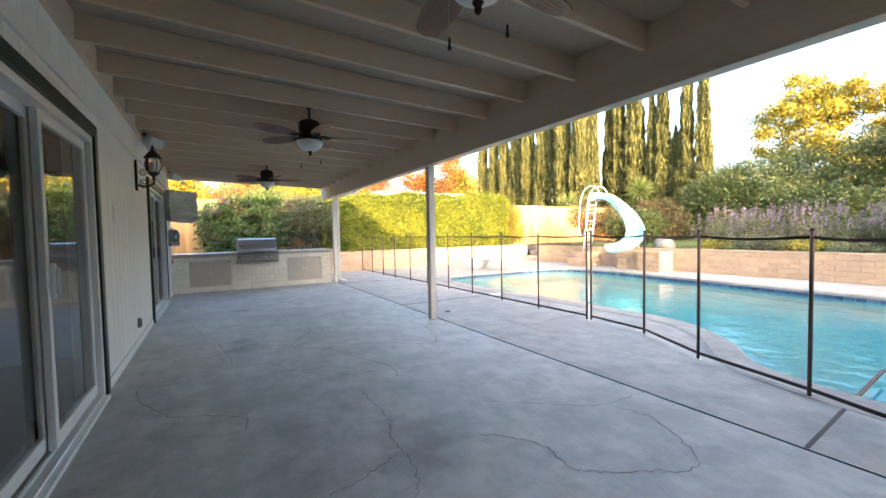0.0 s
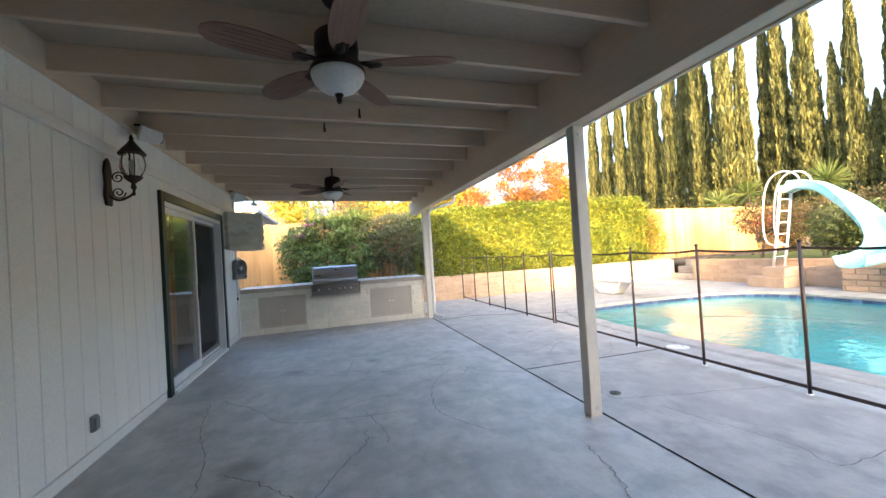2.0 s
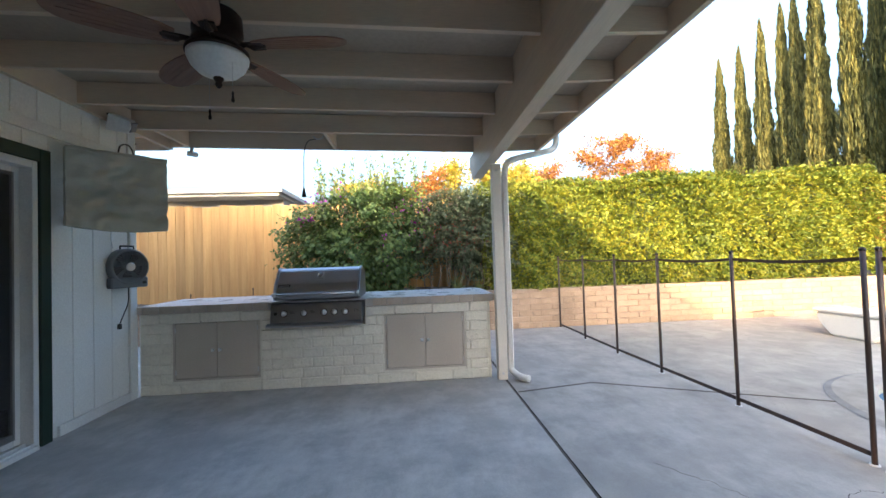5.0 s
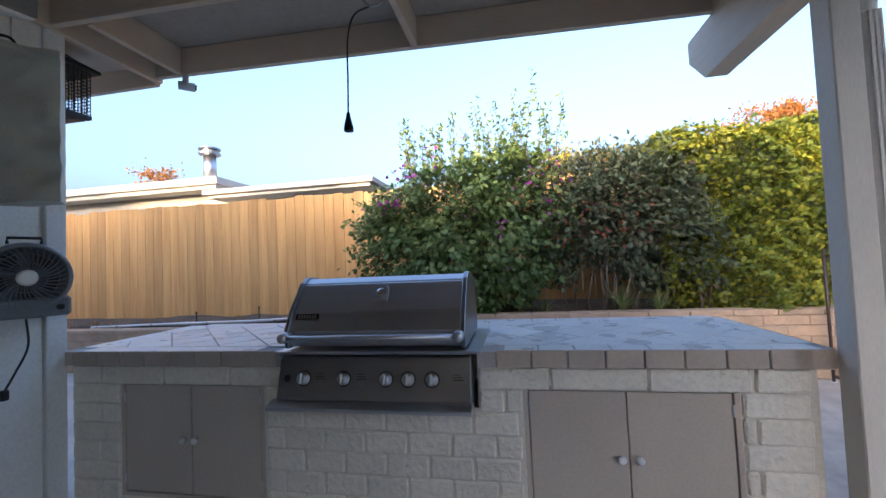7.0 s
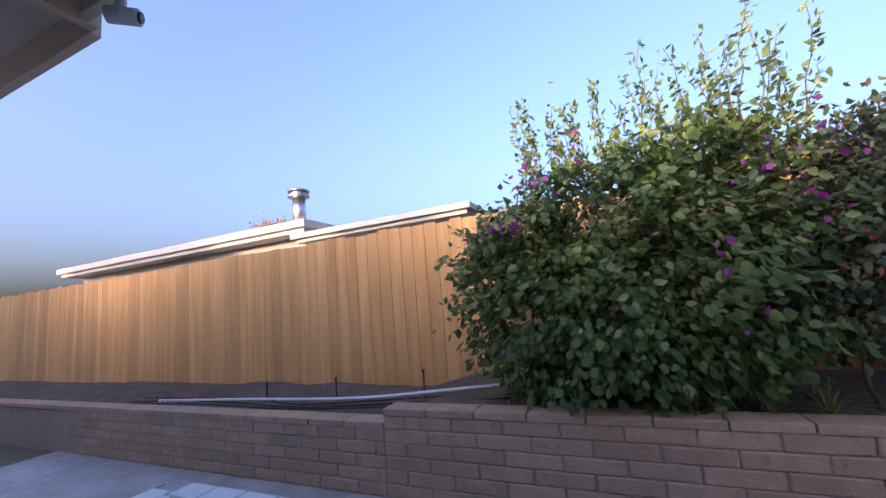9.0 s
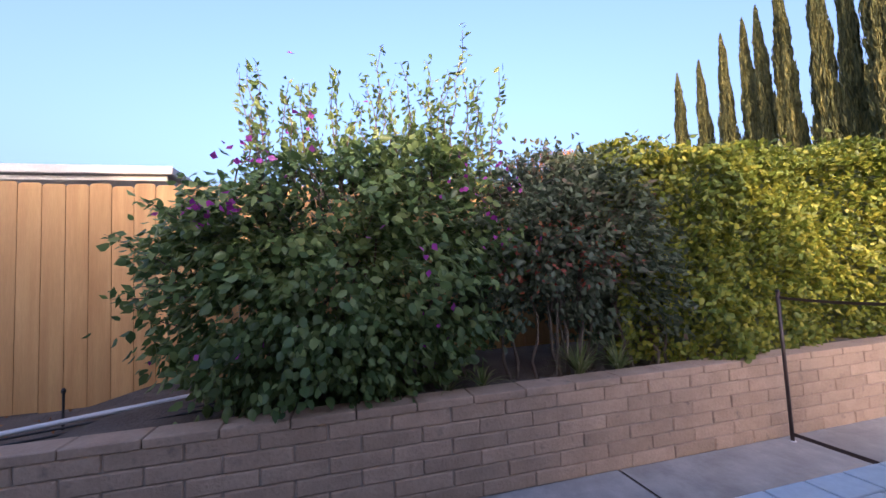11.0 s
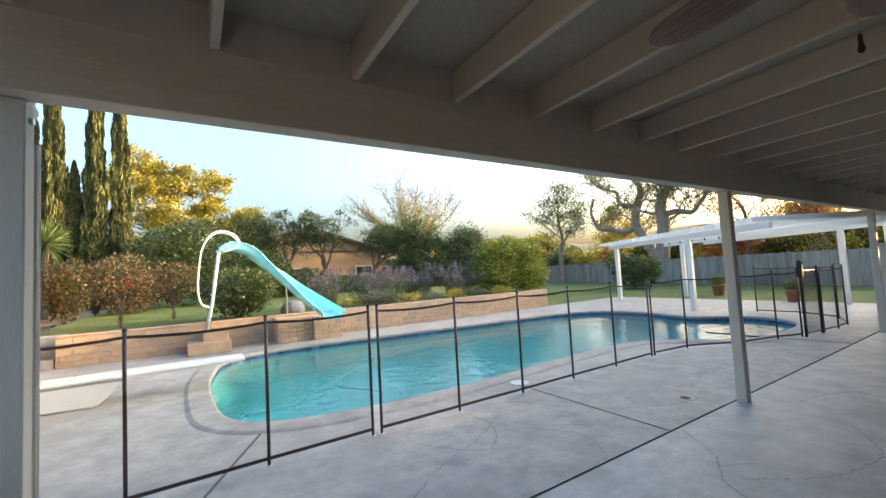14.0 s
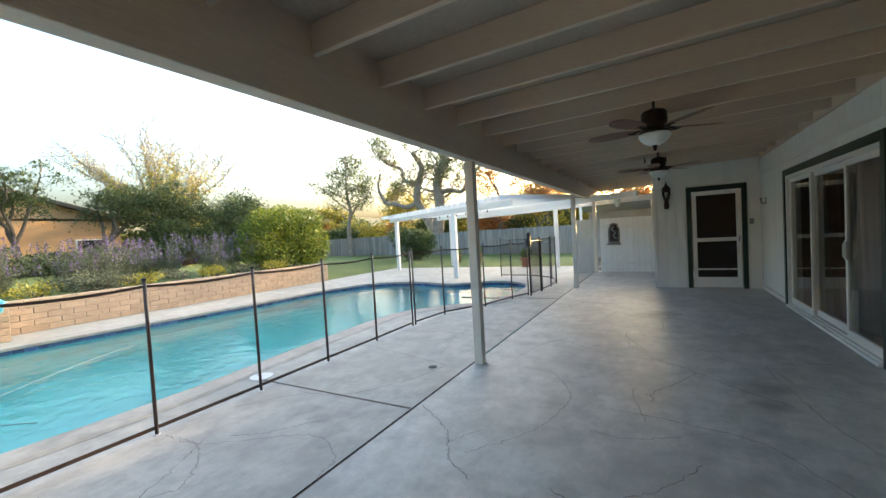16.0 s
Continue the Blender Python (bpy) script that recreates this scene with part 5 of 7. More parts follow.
for fx, fy, turn in ((1.25, 4.95, -85), (1.24, 8.95, -77), (1.23, 1.55, -62)):
    ceiling_fan(fx, fy, turn, joist_z(1.25) + 0.19)

# ---- lanterns ----
def wall_lantern(x, y, z, away, name, label):
    """A coach lantern on a scrolled arm; away is the unit way from the wall."""
    t = thing(name, (x, y, z), label, "wall lamp", "black coach lanterns")
    w = Vector((*away, 0))
    turn = math.degrees(math.atan2(w.y, w.x))
    m = pose(x, y, z, 0, 0, turn) @ Matrix.Scale(1.14, 4)

    def put(nm, sh, mat, lab="", **k):
        p = part(nm, sh, mat, t, lab, **k)
        p.matrix_basis = m
        return p
    put("back_plate", Shape().prism([(-0.035, -0.17), (0.035, -0.17), (0.05, -0.1), (0.035, 0.0), (0.05, 0.08), (0.03, 0.15), (0.0, 0.18), (-0.03, 0.15), (-0.05, 0.08), (-0.035, 0.0), (-0.05, -0.1)], "x", 0, 0.02), IRON, bevel=0.004)
    put("arm", Shape().tube(spline([(0.02, 0, -0.10), (0.07, 0, -0.13), (0.13, 0, -0.11), (0.17, 0, -0.07), (0.17, 0, 0.02)], 6), 0.009, 8), IRON, smooth=True)
    for s in (1, -1):
        pts = [(0.075 + 0.045 * (1 - i / 26) * math.cos(i * 0.5), 0.0, -0.02 + s * 0.055 + 0.045 * (1 - i / 26) * math.sin(i * 0.5 * s)) for i in range(22)]
        put("scroll", Shape().tube(pts, 0.005, 6), IRON)
    put("base_cup", Shape().lathe([(0.004, -0.10), (0.012, -0.085), (0.006, -0.06), (0.02, -0.04), (0.012, -0.01), (0.05, 0.02), (0.062, 0.04), (0.05, 0.045)], pose(0.17, 0, 0), 16), IRON, smooth=True)
    put("glass", Shape().lathe([(0.048, 0.045), (0.072, 0.09), (0.078, 0.13), (0.07, 0.18), (0.055, 0.205)], pose(0.17, 0, 0), 18), LAMPGLASS, "clear seeded glass", smooth=True)
    put("bulb", Shape().lathe([(0.012, 0.045), (0.014, 0.09), (0.022, 0.12), (0.018, 0.15), (0.002, 0.165)], pose(0.17, 0, 0), 12), FROST, smooth=True)
    for k in range(6):
        a = k * 1.0472
        put("cage_bar", Shape().tube([(0.17 + r * math.cos(a), r * math.sin(a), h) for r, h in ((0.05, 0.043), (0.076, 0.09), (0.082, 0.13), (0.074, 0.18), (0.058, 0.207))], 0.004, 6), IRON)
    put("roof", Shape().lathe([(0.085, 0.20), (0.088, 0.212), (0.06, 0.25), (0.03, 0.285), (0.022, 0.30), (0.012, 0.31), (0.016, 0.325), (0.005, 0.35), (0.001, 0.365)], pose(0.17, 0, 0), 18), IRON, smooth=True)
    return t


LAMPGLASS = glassy("lamp_glass", (0.95, 0.93, 0.88), 1.2, 0.05)
wall_lantern(-0.598, 6.57, 2.12, (1, 0), "wall_lantern", "black scrolled coach lantern on the white wall")
wall_lantern(1.10, RY + 0.002, 1.98, (0, 1), "wall_lantern", "black coach lantern on the jutting wall beside the screen door")
hl = thing("hanging_lantern", (2.25, -2.3, 2.75), "small black lantern hanging from the patio ceiling", "lamp")
part("chain", Shape().tube([(2.25, -2.3, 2.83), (2.25, -2.3, 2.28)], 0.004, 6), IRON, hl)
part("cap", Shape().lathe([(0.012, 2.30), (0.05, 2.25), (0.10, 2.22), (0.10, 2.20)], pose(2.25, -2.3, 0), 12), IRON, hl)
part("glass", Shape().lathe([(0.09, 2.20), (0.085, 2.1), (0.04, 1.99), (0.02, 1.98)], pose(2.25, -2.3, 0), 12), FROST, hl, "pale glass panes", smooth=True)
part("finial", Shape().lathe([(0.025, 1.985), (0.012, 1.96), (0.002, 1.94)], pose(2.25, -2.3, 0), 10), IRON, hl)

# ---- small things on the walls ----
def wall_plate(y, z, name, label, x=WX, w=0.07, h=0.115, mat=None):
    t = thing(name, (x, y, z), label, "outlet")
    part("plate", Shape().box(x + 0.001, y - w / 2, z - h / 2, x + 0.03, y + w / 2, z + h / 2), mat or FANGREY, t, bevel=0.005)
    part("cover", Shape().box(x + 0.03, y - w / 2 + 0.01, z - h / 2 + 0.01, x + 0.042, y + w / 2 - 0.01, z + h / 2 - 0.012), mat or FANGREY, t, bevel=0.004)


wall_plate(6.21, 0.275, "wall_outlet", "grey weatherproof outlet box low on the wall")
structure("trim_patch", Shape().box(WX + 0.001, 5.10, 1.47, WX + 0.006, 5.29, 1.635), WALLPAINT, "square painted patch panel in the wall boards", "panel", bevel=0.002)
sw = thing("light_switch", (-0.40, RY, 1.42), "small grey switch box beside the screen door", "switch")
part("plate", Shape().box(-0.47, RY + 0.001, 1.36, -0.40, RY + 0.03, 1.475), FANGREY, sw, bevel=0.005)
part("toggle", Shape().box(-0.44, RY + 0.03, 1.41, -0.43, RY + 0.04, 1.43), PVC, sw)
sc = thing("wall_hook", (WX, -0.35, 1.8), "small brass double hook on the white wall", "hook")
part("plate", Shape().box(WX + 0.001, -0.37, 1.74, WX + 0.008, -0.33, 1.88), IRON, sc, bevel=0.002)
for s in (-1, 1):
    part("arm", Shape().tube(spline([(WX + 0.008, -0.35, 1.78), (WX + 0.05, -0.35 + 0.02 * s, 1.75), (WX + 0.08, -0.35 + 0.05 * s, 1.80), (WX + 0.08, -0.35 + 0.05 * s, 1.87)], 4), 0.006, 6), IRON, sc)


def speaker(y, z):
    t = thing("outdoor_speaker", (WX, y, z), "white wedge outdoor loudspeaker bracketed under the eave", "speaker", "eave speakers")
    m = pose(WX + 0.17, y, z, 18, 12, 28)
    b = part("cabinet", Shape().prism([(-0.09, -0.075), (0.07, -0.06), (0.09, 0.0), (0.07, 0.06), (-0.09, 0.075)], "y", -0.14, 0.14), WHITEPLASTIC, t, bevel=0.008)
    b.matrix_basis = m
    g2 = part("grille", Shape().box(0.0, -0.125, -0.045, 0.093, 0.125, 0.045), FANGREY, t, bevel=0.006)
    g2.matrix_basis = m
    part("bracket", Shape().tube([(WX + 0.02, y, z + 0.1), (WX + 0.08, y, z + 0.1), (WX + 0.15, y, z + 0.03)], 0.012, 8), IRON, t)


speaker(7.03, 2.655)
speaker(10.70, 2.65)

# covered television on a wall arm
tv = thing("covered_television", (-0.3, 10.46, 1.68), "wall television under a creased grey-green fabric cover", "television")
rng = random.Random(11)
a, b = Vector((-0.55, 10.22, 0)), Vector((-0.07, 10.72, 0))
nv = Vector((0.72, -0.69, 0))
front, back = [], []
for i in range(29):
    s = i / 28
    fr, bk = [], []
    for j in range(25):
        z = 1.67 + 0.64 * j / 24 - (0.03 * math.sin(s * 3.1) + 0.02 * s if j == 0 else 0)
        p = a.lerp(b, s)
        crease = 0.04 * noise.noise(Vector((s * 4, j * 0.30, 3))) + 0.034 * noise.noise(Vector((s * 9, j * 0.9, 8))) + 0.011 * math.sin(j * 1.1 + 3 * noise.noise(Vector((s * 5, 0, 1)))) * (1 - j / 24)
        fr.append(p + nv * (0.06 + crease) + Vector((0, 0, z)))
        bk.append(p - nv * (0.05 + crease) + Vector((0, 0, z)))
    front.append(fr)
    back.append(bk)
sh = Shape()
nf = len(front[0])
ring = [f + list(reversed(k)) + [f[0]] for f, k in zip(front, back)]
sh.grid(ring)
for e in (0, -1):
    sh.grid([front[e], back[e]])
part("cover", sh, COVER, tv, smooth=True)
part("hem", Shape().tube([p + Vector((0, 0, 0)) for p in (r[0] for r in front)], 0.006, 6), COVER, tv)
part("seam", Shape().tube([r[-2] + nv * 0.003 for r in front], 0.004, 5), COVER, tv)
part("wall_arm", Shape().tube([(-0.6, 10.5, 2.0), (-0.45, 10.52, 2.0), (-0.36, 10.50, 2.0)], 0.022, 8), BLACK, tv)
part("cable", Shape().tube(spline([(-0.42, 10.62, 2.28), (-0.44, 10.68, 2.44), (-0.40, 10.74, 2.46), (-0.37, 10.75, 2.36), (-0.42, 10.72, 2.28)], 6), 0.007, 6), HOSE, tv)

# box fan on the wall
bf = thing("wall_fan", (-0.52, 10.87, 1.14), "small grey box fan hung on the white wall", "fan")
m = pose(-0.515, 10.865, 1.325, 0, 0, -24) @ pose(0, 0, 0, 0, 90, 0)


def fan_part(nm, sh, mat, lab="", **k):
    p = part(nm, sh, mat, bf, lab, **k)
    p.matrix_basis = m
    return p


fan_part("housing", Shape().lathe([(0.165, -0.07), (0.175, -0.05), (0.175, 0.04), (0.165, 0.055), (0.150, 0.055), (0.148, -0.02), (0.02, -0.03)], None, 32), FANGREY, smooth=True)
fan_part("base", Shape().box(0.10, -0.165, -0.07, 0.20, 0.165, 0.05), FANGREY, bevel=0.012)
for k in range(36):
    an = k * math.radians(10)
    fan_part("grille_bar", Shape().tube([(r * math.cos(an + r * 3), r * math.sin(an + r * 3), 0.05) for r in (0.04, 0.075, 0.11, 0.15)], 0.0028, 5), FANGREY)
for r in (0.075, 0.12):
    fan_part("grille_ring", Shape().tube([(r * math.cos(k * 0.2618), r * math.sin(k * 0.2618), 0.047) for k in range(24)], 0.002, 5, True), FANGREY)
fan_part("hub", Shape().lathe([(0.04, 0.044), (0.04, 0.056), (0.03, 0.06), (0.001, 0.061)], None, 20), STEEL)
for k in range(5):
    an = k * 1.2566
    fan_part("fan_blade", Shape().grid([[(r * math.cos(an + s), r * math.sin(an + s), 0.0 + 0.03 * s) for s in (-0.35, 0, 0.35)] for r in (0.035, 0.09, 0.135)]), BLACK, solid=0.003)
fan_part("knob", Shape().lathe([(0.016, 0.05), (0.014, 0.068), (0.001, 0.069)], pose(0.155, 0.12, 0), 12), BLACK)
fan_part("top_handle", Shape().tube([(-0.17, -0.06, 0.0), (-0.20, -0.06, 0.0), (-0.20, 0.06, 0.0), (-0.17, 0.06, 0.0)], 0.008, 6), BLACK)
part("cord", Shape().tube(spline([(-0.50, 10.86, 1.12), (-0.52, 10.88, 0.98), (-0.54, 10.84, 0.86), (-0.545, 10.80, 0.78)], 6), 0.005, 6), HOSE, bf)
part("plug", Shape().box(-0.56, 10.785, 0.74, -0.53, 10.815, 0.79), BLACK, bf, bevel=0.005)
part("upper_cord", Shape().tube(spline([(-0.58, 10.78, 1.50), (-0.585, 10.76, 1.6), (-0.58, 10.77, 1.7)], 5), 0.004, 6), PVC, bf)

# insect lantern and camera under the eave
BX, BY, BH = -0.98, 11.36, 0.105
bz = thing("insect_lamp", (BX, BY, 2.38), "black caged insect lamp hanging at the house corner", "insect lamp")
part("roof", Shape().lathe([(0.03, 2.80), (0.09, 2.765), (0.205, 2.715), (0.205, 2.695)], pose(BX, BY, 0, 0, 0, 45), 4), BLACK, bz)
part("base", Shape().lathe([(0.155, 2.40), (0.155, 2.375), (0.03, 2.365)], pose(BX, BY, 0, 0, 0, 45), 4), BLACK, bz)
for k in range(4):
    for i in range(9):
        u = -BH + i * BH / 4
        x, y = ((u, BH), (u, -BH), (BH, u), (-BH, u))[k]
        part("cage_wire", Shape().tube([(BX + x, BY + y, 2.39), (BX + x, BY + y, 2.70)], 0.003, 4), BLACK, bz)
for z in np.linspace(2.41, 2.69, 13):
    part("cage_ring", Shape().tube([(BX + sx * BH, BY + sy * BH, z) for sx, sy in ((1, 1), (-1, 1), (-1, -1), (1, -1))], 0.003, 4, True), BLACK, bz)
part("tube_lamp", Shape().tube([(BX, BY, 2.40), (BX, BY, 2.69)], 0.018, 8), FROST, bz)
part("hanger", Shape().tube([(BX, BY, 2.79), (BX, BY, 2.845)], 0.005, 5), BLACK, bz)
structure("trim_soffit", Shape().box(-1.9, 11.11, 2.845, -0.385, 11.72, 2.90), TAUPE, "taupe soffit under the corner of the house roof", "soffit")
structure("trim_soffit_fascia", Shape().box(-1.9, 11.722, 2.70, -0.62, 11.76, 2.95), TAUPE, "taupe fascia board at the house corner", "trim", bevel=0.003)
sm = thing("camera_dome", (-0.33, 11.68, 2.66), "small white security camera under the roof edge", "camera")
part("mount", Shape().tube([(-0.33, 11.68, 2.71), (-0.33, 11.68, 2.66)], 0.02, 10), PVC, sm)
part("body", Shape().tube([(-0.37, 11.66, 2.64), (-0.29, 11.72, 2.635)], 0.03, 12), PVC, sm, smooth=True)
part("lens", Shape().tube([(-0.29, 11.72, 2.635), (-0.283, 11.726, 2.634)], 0.02, 12), BLACK, sm)
for lx in (-0.36, 1.34):
    structure("trim_lookout", Shape().prism([(11.06, joist_z(lx)), (11.655, joist_z(lx)), (11.655, joist_z(lx) + 0.187), (11.06, joist_z(lx) + 0.187)], "x", lx - 0.02, lx + 0.02), TAUPE, "short taupe block between the last two joists", "trim", bevel=0.003)
pc = thing("pendant_socket", (1.25, 11.2, 2.66), "black power cord with a socket hanging over the grill", "cord")
part("hook", Shape().tube(spline([(1.30, 11.22, 2.74), (1.28, 11.22, 2.67), (1.22, 11.22, 2.66), (1.18, 11.22, 2.69)], 4), 0.007, 6), STEEL, pc)
part("cord", Shape().tube(spline([(1.22, 11.22, 2.66), (1.12, 11.24, 2.64), (1.075, 11.25, 2.52), (1.065, 11.26, 2.3), (1.06, 11.26, 2.12)], 6), 0.005, 6), HOSE, pc)
part("socket", Shape().lathe([(0.008, 2.13), (0.012, 2.11), (0.026, 2.05), (0.026, 2.03)], pose(1.06, 11.26, 0), 12), BLACK, pc)

# ---- pool slide ----
sl = thing("pool_slide", (12.3, 9.0, 0.5), "aqua fibreglass curved pool slide with white tube rails", "slide")
path = spline([(12.28, 9.98, 2.38), (12.30, 9.72, 2.42), (12.38, 9.35, 2.33), (12.43, 9.0, 2.03), (12.36, 8.60, 1.66), (12.08, 8.14, 1.20), (11.65, 7.84, 0.90), (11.0, 7.70, 0.70), (10.40, 7.72, 0.64)], 8)
sec = [(-0.28, 0.19), (-0.255, 0.205), (-0.235, 0.18), (-0.215, 0.06), (-0.16, 0.01), (0.0, -0.005), (0.16, 0.01), (0.215, 0.06), (0.235, 0.18), (0.255, 0.205), (0.28, 0.19)]
rows = []
for i, p in enumerate(path):
    d = (path[min(i + 1, len(path) - 1)] - path[max(i - 1, 0)])
    side = Vector((d.y, -d.x, 0)).normalized()
    up = side.cross(d.normalized())
    up = up if up.z > 0 else -up
    lift = 0.25 if i < 3 else 0.6 if i < 7 else 1.0
    rows.append([p + side * s + up * h * lift for s, h in sec])
part("chute", Shape().grid(rows), AQUA, sl, "smooth aqua fibreglass chute", solid=0.018, smooth=True)
for x in (12.10, 12.50):
    part("ladder_rail", Shape().tube([(x, 10.22, 0.5), (x, 10.10, 1.2), (x, 9.95, 2.36)], 0.03, 10), WHITEPLASTIC, sl, smooth=True)
    hoop = spline([(x, 10.19, 1.05), (x, 10.34, 1.15), (x, 10.40, 1.5), (x, 10.37, 2.0), (x, 10.30, 2.45), (x, 10.15, 2.75), (x, 9.92, 2.88), (x, 9.65, 2.82), (x, 9.50, 2.62), (x, 9.62, 2.45), (x, 9.9, 2.36)], 5)
    part("handrail", Shape().tube(hoop, 0.019, 8), WHITEPLASTIC, sl, "bent white tube handrail", smooth=True)
for k in range(6):
    z = 0.75 + k * 0.29
    y = 10.22 - (z - 0.5) * 0.145
    part("rung", Shape().box(12.10, y - 0.045, z - 0.012, 12.50, y + 0.045, z + 0.012), WHITEPLASTIC, sl, bevel=0.004)
part("support_leg", Shape().tube([(12.66, 8.32, 0.58), (12.28, 8.40, 1.42)], 0.025, 8), STEEL, sl)

# ---- diving board ----
db = thing("diving_board", (8.25, 12.0, 0), "white fibreglass diving board on a low rounded stand", "diving board")
part("board", Shape().box(8.24, 9.80, 0.345, 8.70, 12.40, 0.395), WHITEPLASTIC, db, "white board with a sanded top", bevel=0.014)
part("tread", Shape().box(8.27, 9.84, 0.396, 8.67, 12.36, 0.400), PVC, db)
part("stand", Shape().prism([(11.62, 0.0), (12.18, 0.0), (12.36, 0.20), (12.40, 0.342), (11.30, 0.342), (11.40, 0.22)], "x", 8.27, 8.67), WHITEPLASTIC, db, bevel=0.03, segments=3)
for y in (11.9, 12.25):
    for x in (8.34, 8.60):
        part("bolt", Shape().lathe([(0.018, 0.40), (0.018, 0.408), (0.008, 0.414)], pose(x, y, 0), 8), STEEL, db)

# skimmer lid, deck drain, vacuum hose
sk = thing("skimmer_lid", (5.27, 6.7, 0), "round white plastic skimmer lid set in the deck", "lid")
part("lid", Shape().lathe([(0.13, 0.0), (0.13, 0.008), (0.115, 0.012), (0.001, 0.012)], pose(5.27, 6.70, 0.001), 24), PVC, sk)
part("finger_hole", Shape().tube([(5.34, 6.70, 0.012), (5.34, 6.70, 0.0145)], 0.012, 8), BLACK, sk)
dr = thing("deck_drain", (3.56, 5.75, 0), "small dark round deck drain", "drain")
part("ring", Shape().lathe([(0.05, 0.0), (0.05, 0.005), (0.036, 0.006)], pose(3.56, 5.75, 0.001), 16), CRACK, dr)
for k in range(4):
    part("slot", Shape().box(3.53 + k * 0.018, 5.72, 0.0065, 3.54 + k * 0.018, 5.78, 0.009), BLACK, dr)
solo("pool_hose", Shape().tube(spline([(6.6, 8.2, -0.096), (7.4, 8.6, -0.098), (8.2, 8.0, -0.096), (9.2, 6.4, -0.098), (9.8, 4.2, -0.096), (9.0, 2.4, -0.098)], 10), 0.004, 6), FANGREY, "pale floating pool cleaner hose on the water", "hose", smooth=True)
# ---- plants of the back bed ----
def twigs(sh, base, tip, r0, rng, wob=0.06, n=5):
    base, tip = Vector(base), Vector(tip)
    pts = [base.lerp(tip, i / n) + Vector((rng.uniform(-wob, wob), rng.uniform(-wob, wob), 0)) * (1 if 0 < i < n else 0) for i in range(n + 1)]
    sh.tube(pts, [r0 * (1 - 0.75 * i / n) for i in range(n + 1)], 6)
    return pts


def plant(name, at, label, category, kind=""):
    return thing(name, at, label, category, "", kind)


g = np.random.default_rng(3)
pr = random.Random(3)
bo = plant("bougainvillea", (1.0, 14.35, 0.63), "sprawling bougainvillea bush with sparse magenta bracts", "bush")
cen = [(0.35, 14.45, 1.25), (1.0, 14.35, 1.35), (1.75, 14.4, 1.4), (0.3, 14.5, 1.95), (1.0, 14.4, 2.15), (1.75, 14.45, 2.2), (0.75, 14.3, 0.95), (1.5, 14.35, 0.98), (0.05, 14.45, 1.75), (2.3, 14.5, 1.75), (1.55, 14.5, 2.5)]
rad = [(0.55, 0.55, 0.55), (0.6, 0.55, 0.6), (0.55, 0.55, 0.6), (0.45, 0.45, 0.45), (0.6, 0.5, 0.5), (0.5, 0.45, 0.5), (0.6, 0.5, 0.38), (0.5, 0.45, 0.36), (0.35, 0.35, 0.45), (0.4, 0.4, 0.5), (0.65, 0.4, 0.32)]
P = np.vstack([clumped(g, 14500, cen, rad, 460, 0.085, 0.85), blob_points(g, 5000, cen, rad, 0.3)])
P[:, 0] += 0.12
st = Shape()
shoots = []
for k in range(42):
    bx = pr.uniform(0.35, 2.5)
    tip = (bx + pr.uniform(-0.25, 0.25), 14.35 + pr.uniform(-0.25, 0.25), pr.uniform(2.75, 3.3) + 0.28 * math.exp(-((bx - 1.9) / 0.5) ** 2))
    pts = twigs(st, (bx, 14.4, 2.2), tip, 0.008, pr, 0.04, 7)
    for i, p in enumerate(spline(pts, 4)):
        if i > 6:
            for _ in range(2):
                shoots.append(p + Vector((pr.uniform(-0.05, 0.05), pr.uniform(-0.05, 0.05), pr.uniform(-0.04, 0.04))))
for k in range(5):
    a = (pr.uniform(0.0, 0.25), 14.2, pr.uniform(1.2, 2.0))
    tip = (a[0] - pr.uniform(0.2, 0.55), 14.1 + pr.uniform(-0.2, 0.2), a[2] + pr.uniform(-0.1, 0.3))
    for p in spline(twigs(st, a, tip, 0.006, pr, 0.04, 5), 4):
        shoots += [p + Vector((pr.uniform(-0.05, 0.05), pr.uniform(-0.05, 0.05), pr.uniform(-0.05, 0.05))) for _ in range(2)]
for k in range(16):
    twigs(st, (pr.uniform(0.4, 1.9), 14.5, 0.6), (pr.uniform(0.1, 2.2), 14.4, pr.uniform(1.6, 2.4)), 0.022, pr, 0.1)
part("branching", st, BARK, bo)["kind"] = "stuff"
part("leaves", leaf_mesh("leaves", L_BOUG, P, 0.074, 0.70, (1.0, 14.9, 1.5), 0.75, g, broad=True), None, bo, "dark green pointed leaves")
part("shoot_leaves", leaf_mesh("shoot_leaves", L_BOUG, [tuple(p) for p in shoots], 0.066, 0.48, (1.2, 14.4, 1.6), 0.3, g), None, bo, "small leaves on long upright shoots")["kind"] = "stuff"
mag = []
for cx, cy, cz, sp, k in ((0.32, 14.0, 2.05, 0.10, 60), (0.6, 13.95, 2.45, 0.10, 40), (2.2, 13.95, 2.3, 0.2, 45), (1.65, 13.85, 1.3, 0.22, 16), (0.4, 13.95, 1.15, 0.12, 14), (1.75, 13.9, 1.75, 0.15, 10), (0.95, 13.95, 2.65, 0.2, 25), (2.35, 13.9, 1.9, 0.15, 30)):
    mag += [(cx + pr.gauss(0, sp), cy + pr.gauss(0, 0.06), cz + pr.gauss(0, sp * 0.7)) for _ in range(k // 2)]
part("bract_cluster", leaf_mesh("bract_cluster", L_MAG, mag, 0.05, 0.8, None, 0, g), None, bo, "magenta papery bracts")["kind"] = "stuff"

